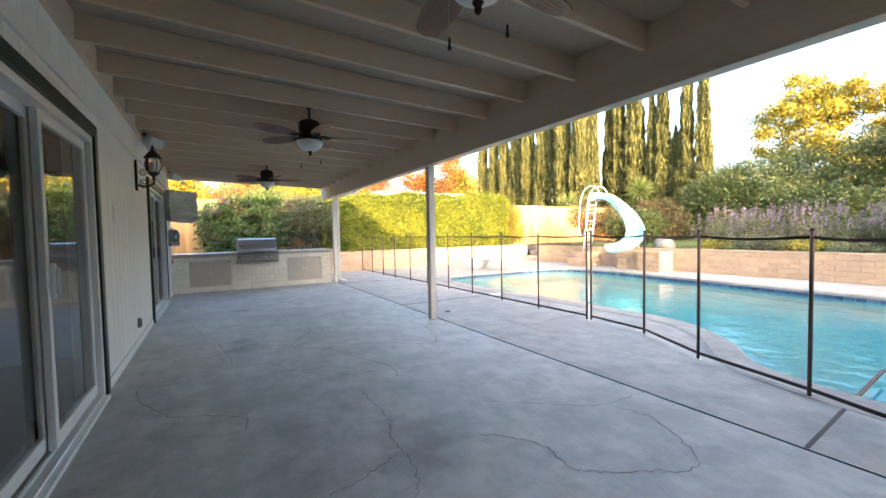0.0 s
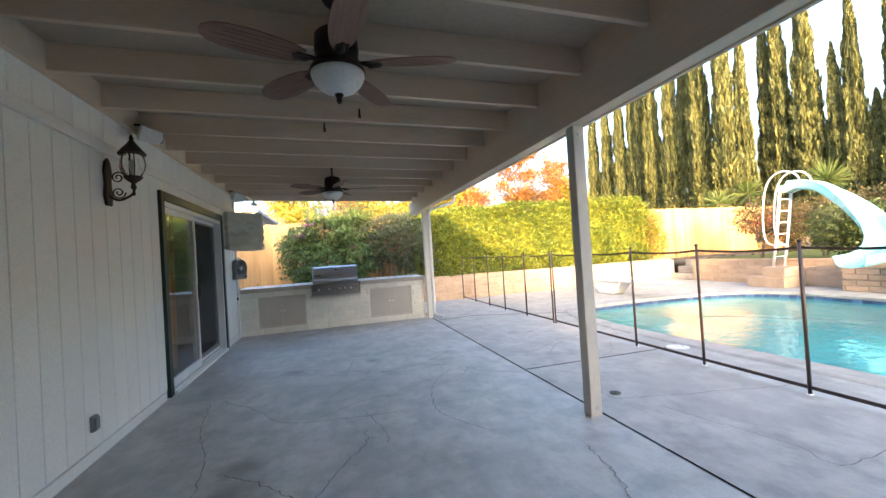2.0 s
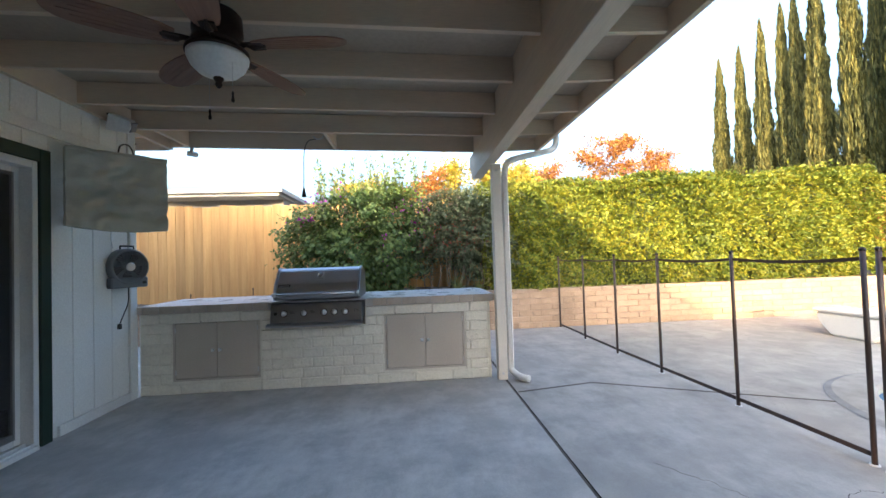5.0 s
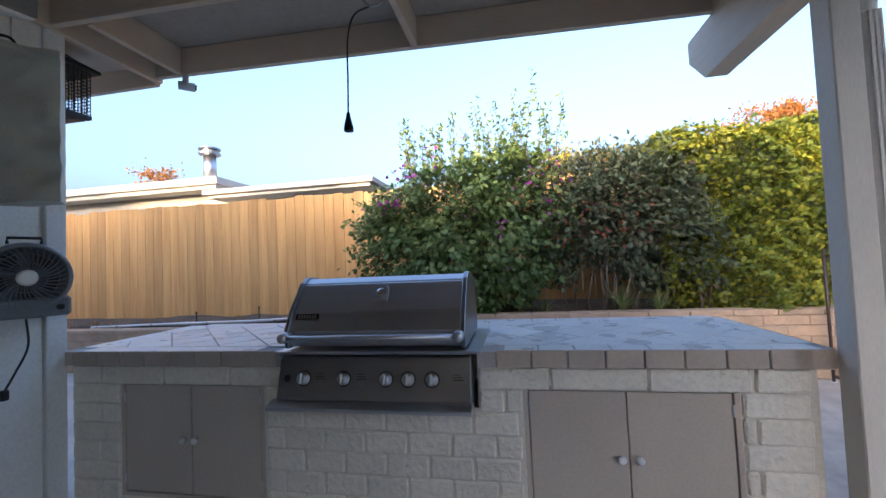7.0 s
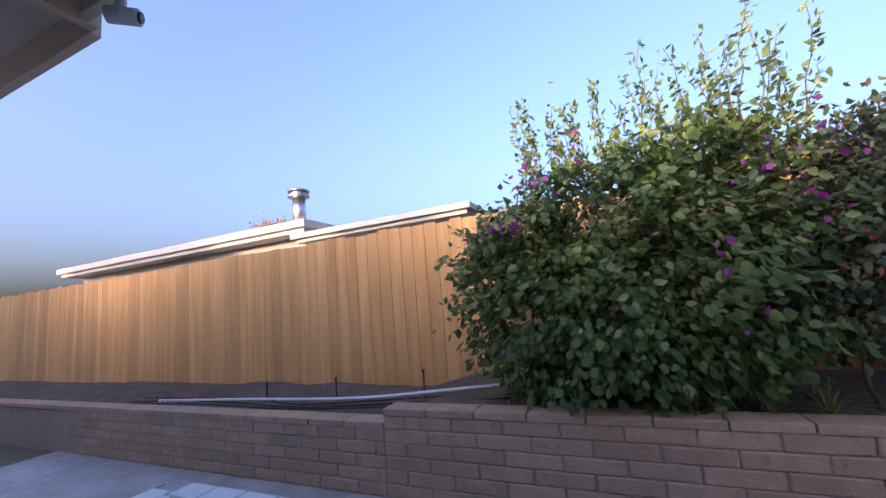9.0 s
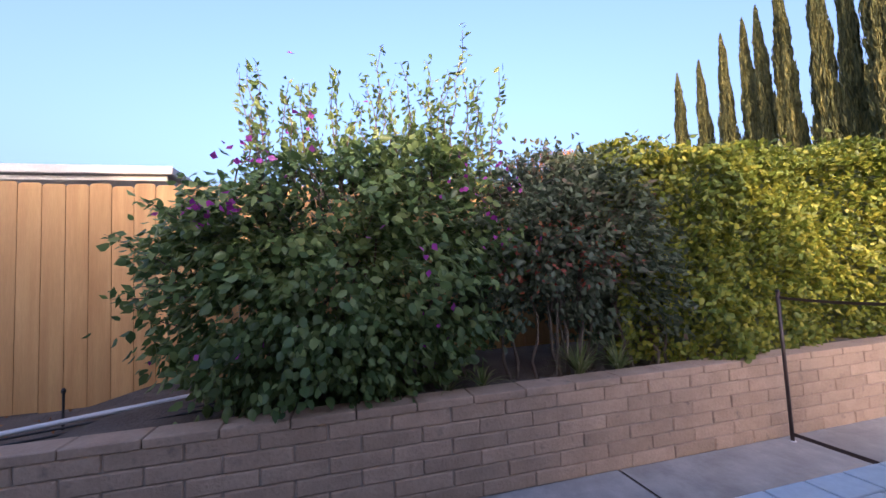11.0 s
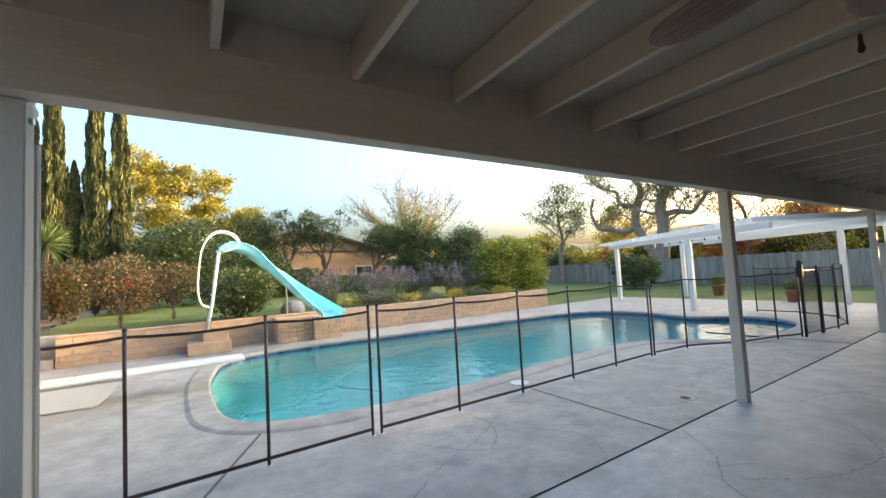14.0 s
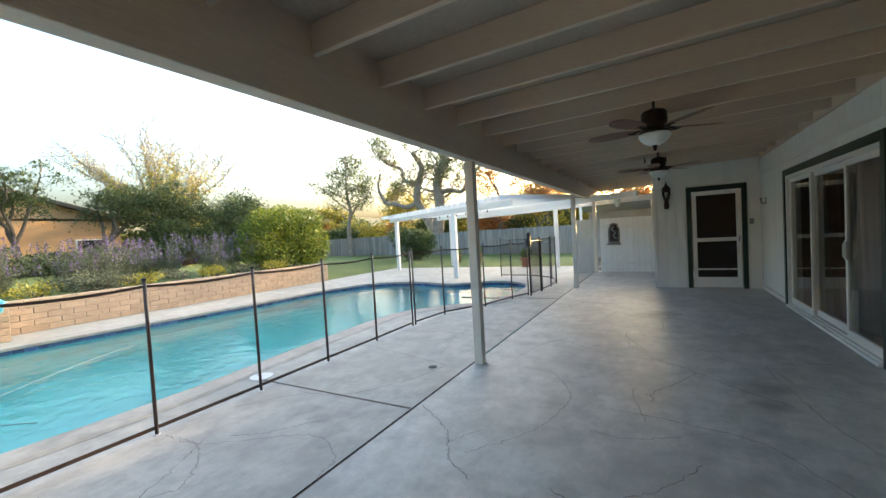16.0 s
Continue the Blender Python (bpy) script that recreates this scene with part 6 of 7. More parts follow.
dk = plant("dark_shrub", (3.2, 14.4, 0.63), "dark shrub with bare stems and reddish leaves", "bush")
cen = [(2.6, 14.45, 1.75), (3.1, 14.4, 1.6), (3.7, 14.4, 1.7), (3.0, 14.45, 2.1), (3.6, 14.45, 2.15), (2.4, 14.4, 1.35), (4.0, 14.4, 1.25), (3.35, 14.45, 1.25), (2.9, 14.45, 2.4), (3.5, 14.45, 2.42)]
rad = [(0.5, 0.45, 0.5), (0.55, 0.45, 0.5), (0.5, 0.45, 0.5), (0.55, 0.4, 0.36), (0.5, 0.4, 0.36), (0.35, 0.35, 0.4), (0.4, 0.4, 0.45), (0.5, 0.3, 0.4), (0.45, 0.35, 0.25), (0.45, 0.35, 0.25)]
P = np.vstack([clumped(g, 14000, cen, rad, 520, 0.075, 0.85), blob_points(g, 5000, cen, rad, 0.3)])
part("leaves", leaf_mesh("leaves", L_DARK, P, 0.062, 0.58, (3.2, 14.9, 1.6), 0.5, g, broad=True), None, dk, "small dark green leaves")
st = Shape()
for k in range(26):
    bx = pr.uniform(2.5, 4.0)
    twigs(st, (bx, 14.25 + pr.uniform(-0.1, 0.2), 0.62), (bx + pr.uniform(-0.35, 0.35), 14.3, pr.uniform(1.4, 2.0)), 0.016, pr, 0.05)
part("branching", st, BARK, dk, "bare pale stems")
red = [(pr.choice((2.3, 2.75, 3.1, 3.3, 2.6)) + pr.gauss(0, 0.12), 13.98 + pr.gauss(0, 0.05), pr.choice((1.55, 1.7, 1.9, 1.5)) + pr.gauss(0, 0.09)) for _ in range(170)]
part("red_leaves", leaf_mesh("red_leaves", L_RED, red, 0.05, 0.5, None, 0.3, g), None, dk, "dull red new leaves")

hg = plant("hedge", (8.0, 14.5, 0.63), "tall clipped hedge of yellow-green leaves", "hedge")


def hedge_points(n, x0, x1, y0, y1, ztop, zlow, rng):
    u = rng.random(n)
    x = x0 + (x1 - x0) * rng.random(n)
    top = ztop(x)
    bulge = 0.10 * np.sin(x * 2.3) + 0.07 * np.sin(x * 5.1 + 1.0)
    zz = zlow + (top - zlow) * rng.random(n) ** 0.9
    bz = 0.08 * np.sin(zz * 4.0 + x * 1.7)
    tuft = 0.075 * np.sin(x * 11.0 + 2.5 * np.sin(zz * 5.0)) * np.sin(zz * 12.0 + 2.0 * np.sin(x * 4.0))
    y = y0 + bulge + bz + tuft + np.abs(rng.normal(0, 0.09, n))
    is_top = u > 0.76
    y[is_top] = y0 + (y1 - y0) * rng.random(is_top.sum())
    zz[is_top] = top[is_top] + 0.05 * np.sin(x[is_top] * 4 + y[is_top] * 3) - np.abs(rng.normal(0, 0.07, is_top.sum())) + 0.05
    edge = (y - y0) < 0.12
    zz = np.where(edge & (zz > top - 0.12), top - 0.12 - 0.1 * rng.random(n), zz)
    return np.stack([x, y, zz], 1)


HT = lambda x: 2.64 + 0.10 * np.clip((x - 3.6) / 2.0, 0, 1) + 0.02 * (x - 4) + 0.05 * np.sin(x * 1.9)
P = hedge_points(60000, 3.55, 11.9, 14.12, 15.25, HT, 0.66, g)
spr = np.stack([g.uniform(3.6, 11.9, 900), g.uniform(14.2, 15.2, 900), np.zeros(900)], 1)
spr[:, 2] = HT(spr[:, 0]) + np.abs(g.normal(0, 0.07, 900))
# rows of a plain sheet that darkens the hedge inside, behind the leaves
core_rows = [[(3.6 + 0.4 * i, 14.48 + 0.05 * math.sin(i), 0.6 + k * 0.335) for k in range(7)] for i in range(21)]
part("leaves", leaf_mesh("leaves", L_HEDGE, np.vstack([P, spr]), 0.064, 0.62, (8, 16.5, 1.6), 0.25, g, broad=True), None, hg, "small yellow-green leaves")
st = Shape()
for k in range(60):
    bx = pr.uniform(3.6, 11.9)
    twigs(st, (bx, 14.6, 0.6), (bx + pr.uniform(-0.3, 0.3), 14.55, pr.uniform(1.9, 2.5)), 0.02, pr, 0.05)
part("branching", st, BARK, hg)
# added dark sheet: its colour gives the shade seen through the leaf gaps
part("inner_growth", Shape().grid(core_rows), L_DARK, hg, "dark sheet standing in for the shaded inside of the hedge")

rb = plant("red_tinged_shrub", (12.2, 14.4, 0.63), "rounded shrub with reddish leaf tips at the hedge end", "bush")
P = blob_points(g, 7000, [(12.1, 14.5, 1.5), (12.3, 14.5, 2.05), (12.5, 14.4, 1.3)], [(0.55, 0.5, 0.75), (0.5, 0.45, 0.5), (0.45, 0.4, 0.55)], 0.5)
part("leaves", leaf_mesh("leaves", L_HEDGE, P[:5000], 0.06, 0.5, (12.2, 14.5, 1.5), 0.2, g), None, rb)
part("red_leaves", leaf_mesh("red_leaves", L_ORA, P[5000:], 0.06, 0.5, (12.2, 14.5, 1.5), 0.2, g), None, rb, "orange-red leaf tips")
st = Shape()
for k in range(8):
    twigs(st, (12.2 + pr.uniform(-0.1, 0.1), 14.45, 0.58), (12.2 + pr.uniform(-0.4, 0.4), 14.45, 1.8), 0.016, pr)
part("branching", st, BARK, rb)


def grass_tuft(x, y, z, n, ln, label, mat, rng, name="grass_clump"):
    t = plant(name, (x, y, z), label, "plant")
    sh = Shape()
    for k in range(n):
        a = rng.uniform(0, 6.283)
        l = ln * rng.uniform(0.6, 1.1)
        w = 0.007 + 0.004 * rng.random()
        o = Vector((math.cos(a), math.sin(a), 0))
        s = Vector((-o.y, o.x, 0))
        lean = rng.uniform(0.25, 0.95)
        rows = []
        for i in range(6):
            q = i / 5
            p = Vector((x, y, z)) + o * (l * lean * q ** 1.3) + Vector((0, 0, l * (q * 1.0 - lean * 0.75 * q * q)))
            rows.append([p - s * w * (1 - q * 0.9), p + s * w * (1 - q * 0.9)])
        sh.grid(rows)
    if n:
        part("blade_tuft", sh, mat, t)["kind"] = "stuff"
    return t


for x, y, k, ln in ((3.05, 14.12, 90, 0.5), (3.45, 14.15, 60, 0.45), (2.2, 14.15, 40, 0.32), (1.9, 14.1, 30, 0.3)):
    grass_tuft(x, y, 0.64, k, ln, "striped green and cream grass clump at the bed edge", L_GRASS, pr)
solo("irrigation_pipe", Shape().tube(spline([(-4.6, 14.35, 0.56), (-3.2, 14.45, 0.58), (-1.6, 14.55, 0.60), (-0.5, 14.75, 0.66), (0.4, 15.0, 0.70)], 8), 0.02, 8), PVC, "white plastic irrigation pipe lying on the soil", "pipe", smooth=True)
for k, off in enumerate((0.0, 0.12, 0.3)):
    solo("drip_hose", Shape().tube(spline([(-5.2, 14.2 + off, 0.55), (-3.6 + off, 14.28 + off, 0.56), (-2.2, 14.22 + off * 0.6, 0.565), (-1.0, 14.3 + off, 0.60), (0.3, 14.5 + off, 0.67)], 8), 0.009, 6), HOSE, "black drip hose snaking over the soil", "hose", "drip hoses", smooth=True)
for x, h in ((-2.0, 0.20), (-0.85, 0.28), (-3.1, 0.14)):
    sp = thing("sprinkler_riser", (x, 14.75, 0.55), "short black sprinkler riser standing in the soil", "sprinkler", "sprinkler risers")
    part("stem", Shape().tube([(x, 14.75, 0.5), (x, 14.75, 0.55 + h)], 0.009, 6), HOSE, sp)
    part("head", Shape().lathe([(0.014, 0), (0.016, 0.02), (0.006, 0.035)], pose(x, 14.75, 0.55 + h), 8), BLACK, sp)
clod = []
for k in range(240):
    clod.append((pr.uniform(-6, 0.4), pr.uniform(14.15, 15.3), 0.57 + pr.uniform(0, 0.03)))
part("leaf_litter", leaf_mesh("leaf_litter", L_ORA, clod, 0.035, 0.6, None, 0, g), None, bo, "fallen dry leaves and bracts")["kind"] = "stuff"

# ---- cypresses ----
def cypress_mesh(seed, h, r, flakes):
    rng = np.random.default_rng(seed)
    q = rng.random(flakes) ** 0.85
    z = q * h
    prof = r * np.clip(np.minimum((q + 0.04) * 6, 1.0), 0.25, 1) * np.clip((1 - q) ** 0.55 * 1.15, 0.03, 1)
    a = rng.uniform(0, 6.283, flakes)
    lobes = 1 + 0.14 * np.sin(a * 3 + z * 0.9 + seed) + 0.14 * np.sin(a * 7 + 0.8 * np.sin(z * 1.3) + seed) + 0.12 * np.sin(z * 3.3 + a) + 0.10 * np.sin(z * 7.1 + a * 2)
    rr = prof * lobes * (1.08 - 0.5 * rng.random(flakes) ** 1.6)
    P = np.stack([rr * np.cos(a), rr * np.sin(a), z + 0.25 * rng.random(flakes)], 1)
    return leaf_mesh("crown", L_CYP, P, 0.30, 0.42, (0, 0, h * 0.3), 0.0, rng, 0.55)


CYP = [(24.0, 32.6, 14.2, 0.62), (24.0, 30.9, 14.2, 0.60), (24.0, 29.3, 15.0, 0.58), (24.2, 28.1, 15.2, 0.58), (24.2, 27.3, 15.4, 0.58), (24.0, 26.0, 15.8, 0.68), (24.0, 24.4, 16.6, 0.64), (24.4, 23.5, 16.0, 0.58),
       (24.0, 22.2, 17.2, 0.72), (24.0, 20.6, 16.0, 0.68), (24.6, 19.9, 13.6, 0.50), (27.1, 20.3, 14.4, 0.58), (27.0, 19.5, 15.2, 0.66), (27.1, 18.2, 15.0, 0.78),
       (27.2, 17.0, 11.0, 0.52), (27.2, 16.2, 13.4, 0.56), (27.5, 15.5, 8.0, 0.55), (27.2, 14.65, 13.8, 0.52), (27.3, 13.65, 13.4, 0.52)]
crowns = [cypress_mesh(s, 10.0, 1.0, 15000) for s in (1, 2, 3, 4)]
trunk_me = Shape().tube([(0, 0, -0.4), (0, 0, 3), (0, 0, 9.3)], [0.16, 0.12, 0.02], 8).mesh("trunk", BARK)
for k, (x, y, h, r) in enumerate(CYP):
    t = plant("cypress", (0, 0, 0), "tall narrow Italian cypress lit by low sun", "tree")
    t["group"] = "row of cypresses"
    part("crown", crowns[k % 4], None, t)
    part("trunk", trunk_me, None, t)
    t.scale = (r * 0.88, r * 0.88, (h - 0.5) / 10.0)
    t.rotation_euler = (0, 0, k * 1.3)
    t.location = (x, y, 0.5)

# ---- other trees ----
def branch(sh, p, d, length, r, depth, rng, tips, spread=0.6, up=0.15, n=4, forks=(2, 3)):
    pts, rs = [p], [r]
    for i in range(n):
        d = (d + Vector((rng.gauss(0, 0.16), rng.gauss(0, 0.16), rng.gauss(0, 0.10) + up * 0.25))).normalized()
        p = p + d * (length / n)
        pts.append(p)
        rs.append(max(0.008, r * (1 - 0.45 * (i + 1) / n)))
    sh.tube(pts, rs, 6 if depth < 3 else 4)
    if depth == 0:
        tips.append(p)
        return
    for k in range(rng.randint(*forks)):
        nd = (d + Vector((rng.gauss(0, spread), rng.gauss(0, spread), rng.gauss(0, spread * 0.6) + up))).normalized()
        branch(sh, p, nd, length * rng.uniform(0.6, 0.85), rs[-1] * 0.85, depth - 1, rng, tips, spread, up, n, forks)
        if depth <= 2:
            tips.append(p)


def tree(x, y, z, seed, trunk, r, depth, leaf, n, size, blob, label, name="tree", spread=0.6, up=0.2, lean=(0, 0), forks=(2, 3)):
    rng = random.Random(seed)
    gg = np.random.default_rng(seed)
    t = plant(name, (x, y, z), label, "tree")
    sh, tips = Shape(), []
    branch(sh, Vector((x, y, z - 0.3)), Vector((lean[0], lean[1], 1)), trunk, r, depth, rng, tips, spread, up, 4, forks)
    part("trunk", sh, BARK, t)
    if n:
        T = np.array([tuple(p) for p in tips])
        w = gg.integers(0, len(T), n)
        P = T[w] + gg.normal(0, 1, (n, 3)) * np.array(blob)
        part("crown", leaf_mesh("crown", leaf, P, size, 0.6, None, 0.2, gg), None, t)
    return t


def shrub(x, y, z, rx, ry, rz, seed, leaf, n, size, label, name="shrub", lumps=6, category="bush"):
    gg = np.random.default_rng(seed)
    rr = random.Random(seed)
    t = plant(name, (x, y, z), label, category)
    cen = [(x + rr.uniform(-0.5, 0.5) * rx, y + rr.uniform(-0.5, 0.5) * ry, z + rz * rr.uniform(0.7, 1.25)) for _ in range(lumps)] + [(x, y, z + rz * 0.75)]
    rad = [(rx * rr.uniform(0.5, 0.75), ry * rr.uniform(0.5, 0.75), rz * rr.uniform(0.45, 0.7)) for _ in range(lumps)] + [(rx * 0.9, ry * 0.9, rz * 0.75)]
    part("leaves", leaf_mesh("leaves", leaf, blob_points(gg, n, cen, rad, 0.6), size, 0.6, (x, y, z + rz * 0.6), 0.2, gg), None, t)
    st = Shape()
    for k in range(6):
        twigs(st, (x + rr.uniform(-0.2, 0.2), y, z - 0.1), (x + rr.uniform(-0.5, 0.5) * rx, y + rr.uniform(-0.5, 0.5) * ry, z + rz), 0.03, rr)
    part("branching", st, BARK, t)
    return t


def limb_tree(x, y, z, h, w, seed, leaf, n, size, label, limbs=16, low=0.3, r=0.2, name="tree", droop=0.0, clump=0.45, wander=0.12, bark=None):
    """A tree of many limbs that leave the trunk at all heights, each with loose clumps of leaves."""
    rng = random.Random(seed)
    gg = np.random.default_rng(seed)
    t = plant(name, (x, y, z), label, "tree")
    sh = Shape()
    trunk = [Vector((x + rng.gauss(0, wander) * i, y + rng.gauss(0, wander) * i, z - 0.3 + (h * 0.92 + 0.3) * i / 6)) for i in range(7)]
    tline = spline(trunk, 5)
    sh.tube(tline, [max(0.02, r * (1 - 0.9 * i / (len(tline) - 1))) for i in range(len(tline))], 8)
    cl = []
    for k in range(limbs):
        q = low + (0.97 - low) * (k + rng.random()) / limbs
        p = tline[int(q * (len(tline) - 1))]
        a = k * 2.4 + rng.uniform(-0.5, 0.5)
        ln = w * (1.0 - 0.65 * abs(q - 0.45) / 0.55) * rng.uniform(0.6, 1.15)
        d = Vector((math.cos(a), math.sin(a), rng.uniform(0.2, 0.8) - droop))
        pts = [p + d * ln * s + Vector((rng.gauss(0, 0.1), rng.gauss(0, 0.1), -droop * s * s)) * (1 if s else 0) for s in (0, 0.35, 0.7, 1.0)]
        sh.tube(pts, [r * 0.4 * (1 - q * 0.6) * f for f in (1, 0.75, 0.5, 0.2)], 5)
        for s in range(5):
            c = pts[1].lerp(pts[3], 0.25 + s * 0.22)
            c = c + Vector((rng.gauss(0, 0.3), rng.gauss(0, 0.3), rng.gauss(0.1, 0.25))) * (w / 3)
            tw = c + Vector((0, 0, 0))
            sh.tube([pts[1].lerp(pts[3], 0.2 + s * 0.2), tw], [r * 0.1, 0.01], 4)
            cl.append(c)
    part("trunk", sh, bark or BARK, t)
    C = np.array([tuple(c) for c in cl])
    sz = gg.uniform(0.5, 1.2, len(C))
    wts = sz ** 2 / (sz ** 2).sum()
    i = gg.choice(len(C), n, p=wts)
    P = C[i] + gg.normal(0, 1, (n, 3)) * (clump * sz[i])[:, None] * np.array([1, 1, 0.6])
    part("crown", leaf_mesh("crown", leaf, P, size, 0.6, None, 0.3, gg), None, t)
    return t


# by the slide
shrub(14.0, 9.4, 0.6, 1.15, 0.95, 0.85, 21, L_TREE, 9000, 0.085, "dense dark rounded shrub beside the slide")
rs_ = shrub(14.4, 12.1, 1.2, 0.75, 0.7, 0.75, 22, L_RUS, 2600, 0.075, "thin nandina shrub with red berries and yellowing leaves")
part("berries", leaf_mesh("berries", L_RED, [(14.4 + pr.gauss(0, 0.4), 12.0 + pr.gauss(0, 0.4), 1.7 + pr.gauss(0, 0.25)) for _ in range(500)], 0.05, 0.9, None, 0, g), None, rs_, "red berry clusters")["kind"] = "stuff"
st = Shape()
for k in range(7):
    twigs(st, (14.4 + pr.uniform(-0.12, 0.12), 12.1, 0.58), (14.4 + pr.uniform(-0.4, 0.4), 12.1, 1.6), 0.014, pr)
part("lower_stems", st, BARK, rs_)
rs_ = shrub(15.4, 11.0, 1.1, 0.7, 0.7, 0.75, 23, L_RUS, 2000, 0.07, "thin shrub with red berries on the lawn edge")
st = Shape()
for k in range(6):
    twigs(st, (15.4 + pr.uniform(-0.12, 0.12), 11.0, 0.58), (15.4 + pr.uniform(-0.3, 0.3), 11.0, 1.5), 0.014, pr)
part("lower_stems", st, BARK, rs_)
solo("boulder", Shape().lathe([(0.30, 0.0), (0.36, 0.1), (0.33, 0.25), (0.22, 0.38), (0.05, 0.43)], pose(13.5, 8.0, 0.58), 9), ROCK, "grey rounded boulder on the planter edge", "boulder", smooth=True, bevel=0.03)
# yuccas
for x, y, z, k, ln in ((24.0, 15.75, 3.7, 230, 1.15), (24.0, 22.1, 4.0, 150, 0.95), (24.0, 19.5, 3.7, 150, 1.0), (19.5, 17.6, 3.0, 110, 0.85)):
    t = grass_tuft(x, y, z, 0, 1, "spiky yellow-green yucca rosette on a trunk", L_YUC, pr, "yucca")
    sh = Shape()
    for i in range(k):
        d = Vector((pr.gauss(0, 1), pr.gauss(0, 1), pr.gauss(0.35, 0.8))).normalized()
        s = d.cross(Vector((pr.gauss(0, 1), pr.gauss(0, 1), pr.gauss(0, 1)))).normalized() * 0.028
        p = Vector((x, y, z))
        sh.add([p - s, p + s, p + d * ln * 0.6 + s * 0.8, p + d * ln * pr.uniform(0.85, 1.1), p + d * ln * 0.6 - s * 0.8], [(0, 1, 2, 3, 4)])
    part("rosette", sh, L_YUC, t)
    part("trunk", Shape().tube([(x, y, 0.4), (x, y, z)], 0.13, 8), BARK, t)
# sage and flower bed behind the planter wall
for k in range(13):
    y = -0.6 + k * 0.62 + pr.uniform(-0.2, 0.2)
    x = 14.6 + pr.uniform(-0.7, 0.9)
    t = plant("sage_bush", (x, y, 0.6), "loose grey-green sage with purple flower spikes", "bush")
    t["group"] = "sage bushes"
    sh, lv, fl_ = Shape(), [], []
    for i in range(34):
        tip = (x + pr.gauss(0, 0.45), y + pr.gauss(0, 0.45), 0.6 + pr.uniform(0.6, 1.35))
        pts = twigs(sh, (x, y, 0.55), tip, 0.008, pr, 0.05, 5)
        for p in spline(pts, 4)[4:]:
            lv += [p + Vector((pr.gauss(0, 0.05), pr.gauss(0, 0.05), pr.gauss(0, 0.04))) for _ in range(3)]
        tp = Vector(tip)
        fl_ += [tp + Vector((pr.gauss(0, 0.015), pr.gauss(0, 0.015), -0.26 * pr.random() + 0.1)) for _ in range(16)]
    part("branching", sh, L_SAGE, t)
    part("leaves", leaf_mesh("leaves", L_SAGE, lv, 0.07, 0.3, None, -0.1, g), None, t)
    part("flower_spike", leaf_mesh("flower_spike", L_PURP, fl_, 0.04, 0.7, None, 0, g), None, t, "faded purple flower spikes")["kind"] = "stuff"
gb = plant("green_bush", (14.3, -1.25, 0.6), "large rounded glossy green bush at the wall end", "bush")
cen = [(14.3, 0.1, 1.5), (14.4, -0.9, 1.6), (14.3, -1.9, 1.6), (14.4, -2.7, 1.4), (14.3, -0.3, 2.3), (14.4, -1.3, 2.45), (14.3, -2.3, 2.35), (14.0, -0.6, 1.1), (14.0, -1.9, 1.1)]
rad = [(0.8, 0.75, 0.9), (0.9, 0.85, 0.95), (0.9, 0.85, 0.95), (0.8, 0.75, 0.85), (0.75, 0.75, 0.6), (0.8, 0.85, 0.6), (0.75, 0.75, 0.6), (0.6, 0.9, 0.5), (0.6, 0.9, 0.5)]
part("leaves", leaf_mesh("leaves", L_HEDGE, blob_points(g, 24000, cen, rad, 0.6), 0.085, 0.6, (14.6, -1.3, 1.2), 0.2, g), None, gb)
st = Shape()
for k in range(9):
    twigs(st, (14.4 + pr.uniform(-0.2, 0.2), -1.3 + pr.uniform(-0.6, 0.6), 0.5), (14.4, -1.3 + pr.uniform(-1.4, 1.4), 1.9), 0.03, pr)
part("branching", st, BARK, gb)
for k in range(4):
    grass_tuft(13.6, 1.0 + k * 0.5, 0.6, 45, 0.7, "arching green strap-leaved clump", L_YUC, pr)
shrub(13.3, 5.2, 0.6, 0.5, 0.9, 0.3, 34, L_SAGE, 1800, 0.06, "low grey ground cover by the wall")
for k in range(7):
    shrub(13.2 + pr.uniform(-0.1, 0.4), 0.3 + k * 1.0, 0.6, 0.4, 0.55, 0.22, 70 + k, L_SAGE if k % 2 else L_YEL, 700, 0.05, "low mixed ground cover along the planter wall", "ground_cover")

# middle distance on the far side of the lawn
shrub(24.5, 11.2, 0.6, 2.3, 2.3, 2.5, 41, L_TREE, 11000, 0.17, "broad dark green shrub behind the lawn", lumps=9)
shrub(26.0, 7.6, 0.6, 2.2, 2.0, 1.6, 42, L_TREE, 9000, 0.17, "broad dark green shrub behind the lawn", lumps=8)
shrub(21.6, 12.7, 0.6, 1.7, 1.3, 1.3, 43, L_RUS, 7000, 0.11, "russet shrub behind the lawn")
shrub(19.0, 14.1, 0.6, 1.0, 0.6, 1.2, 44, L_RUS, 4000, 0.10, "yellowing shrub against the fence")
for k, (y, h, lf) in enumerate(((-3.9, 1.7, L_TREE), (-0.8, 0.8, L_TREE), (2.0, 0.75, L_TREE), (4.8, 1.1, L_TREE), (-6.6, 1.7, L_TREE), (-8.8, 1.4, L_TREE))):
    shrub(28.6 - 0.25 * k, y, 0.4, 1.5, 1.7, h, 50 + k, lf, 5500, 0.16, "dark shrub in front of the old fence")
limb_tree(45, 13.8, 0.5, 14.4, 4.0, 61, L_YEL, 15000, 0.26, "tall airy tree with yellow autumn leaves", 20, 0.3, 0.24)
limb_tree(45.5, 9.6, 0.5, 12.6, 4.2, 62, L_YEL, 15000, 0.26, "tall airy tree with yellow autumn leaves", 20, 0.28, 0.24)
limb_tree(46, 6.0, 0.5, 8.6, 2.6, 162, L_YEL, 9000, 0.24, "airy yellowing tree behind the fence", 16, 0.3, 0.2)


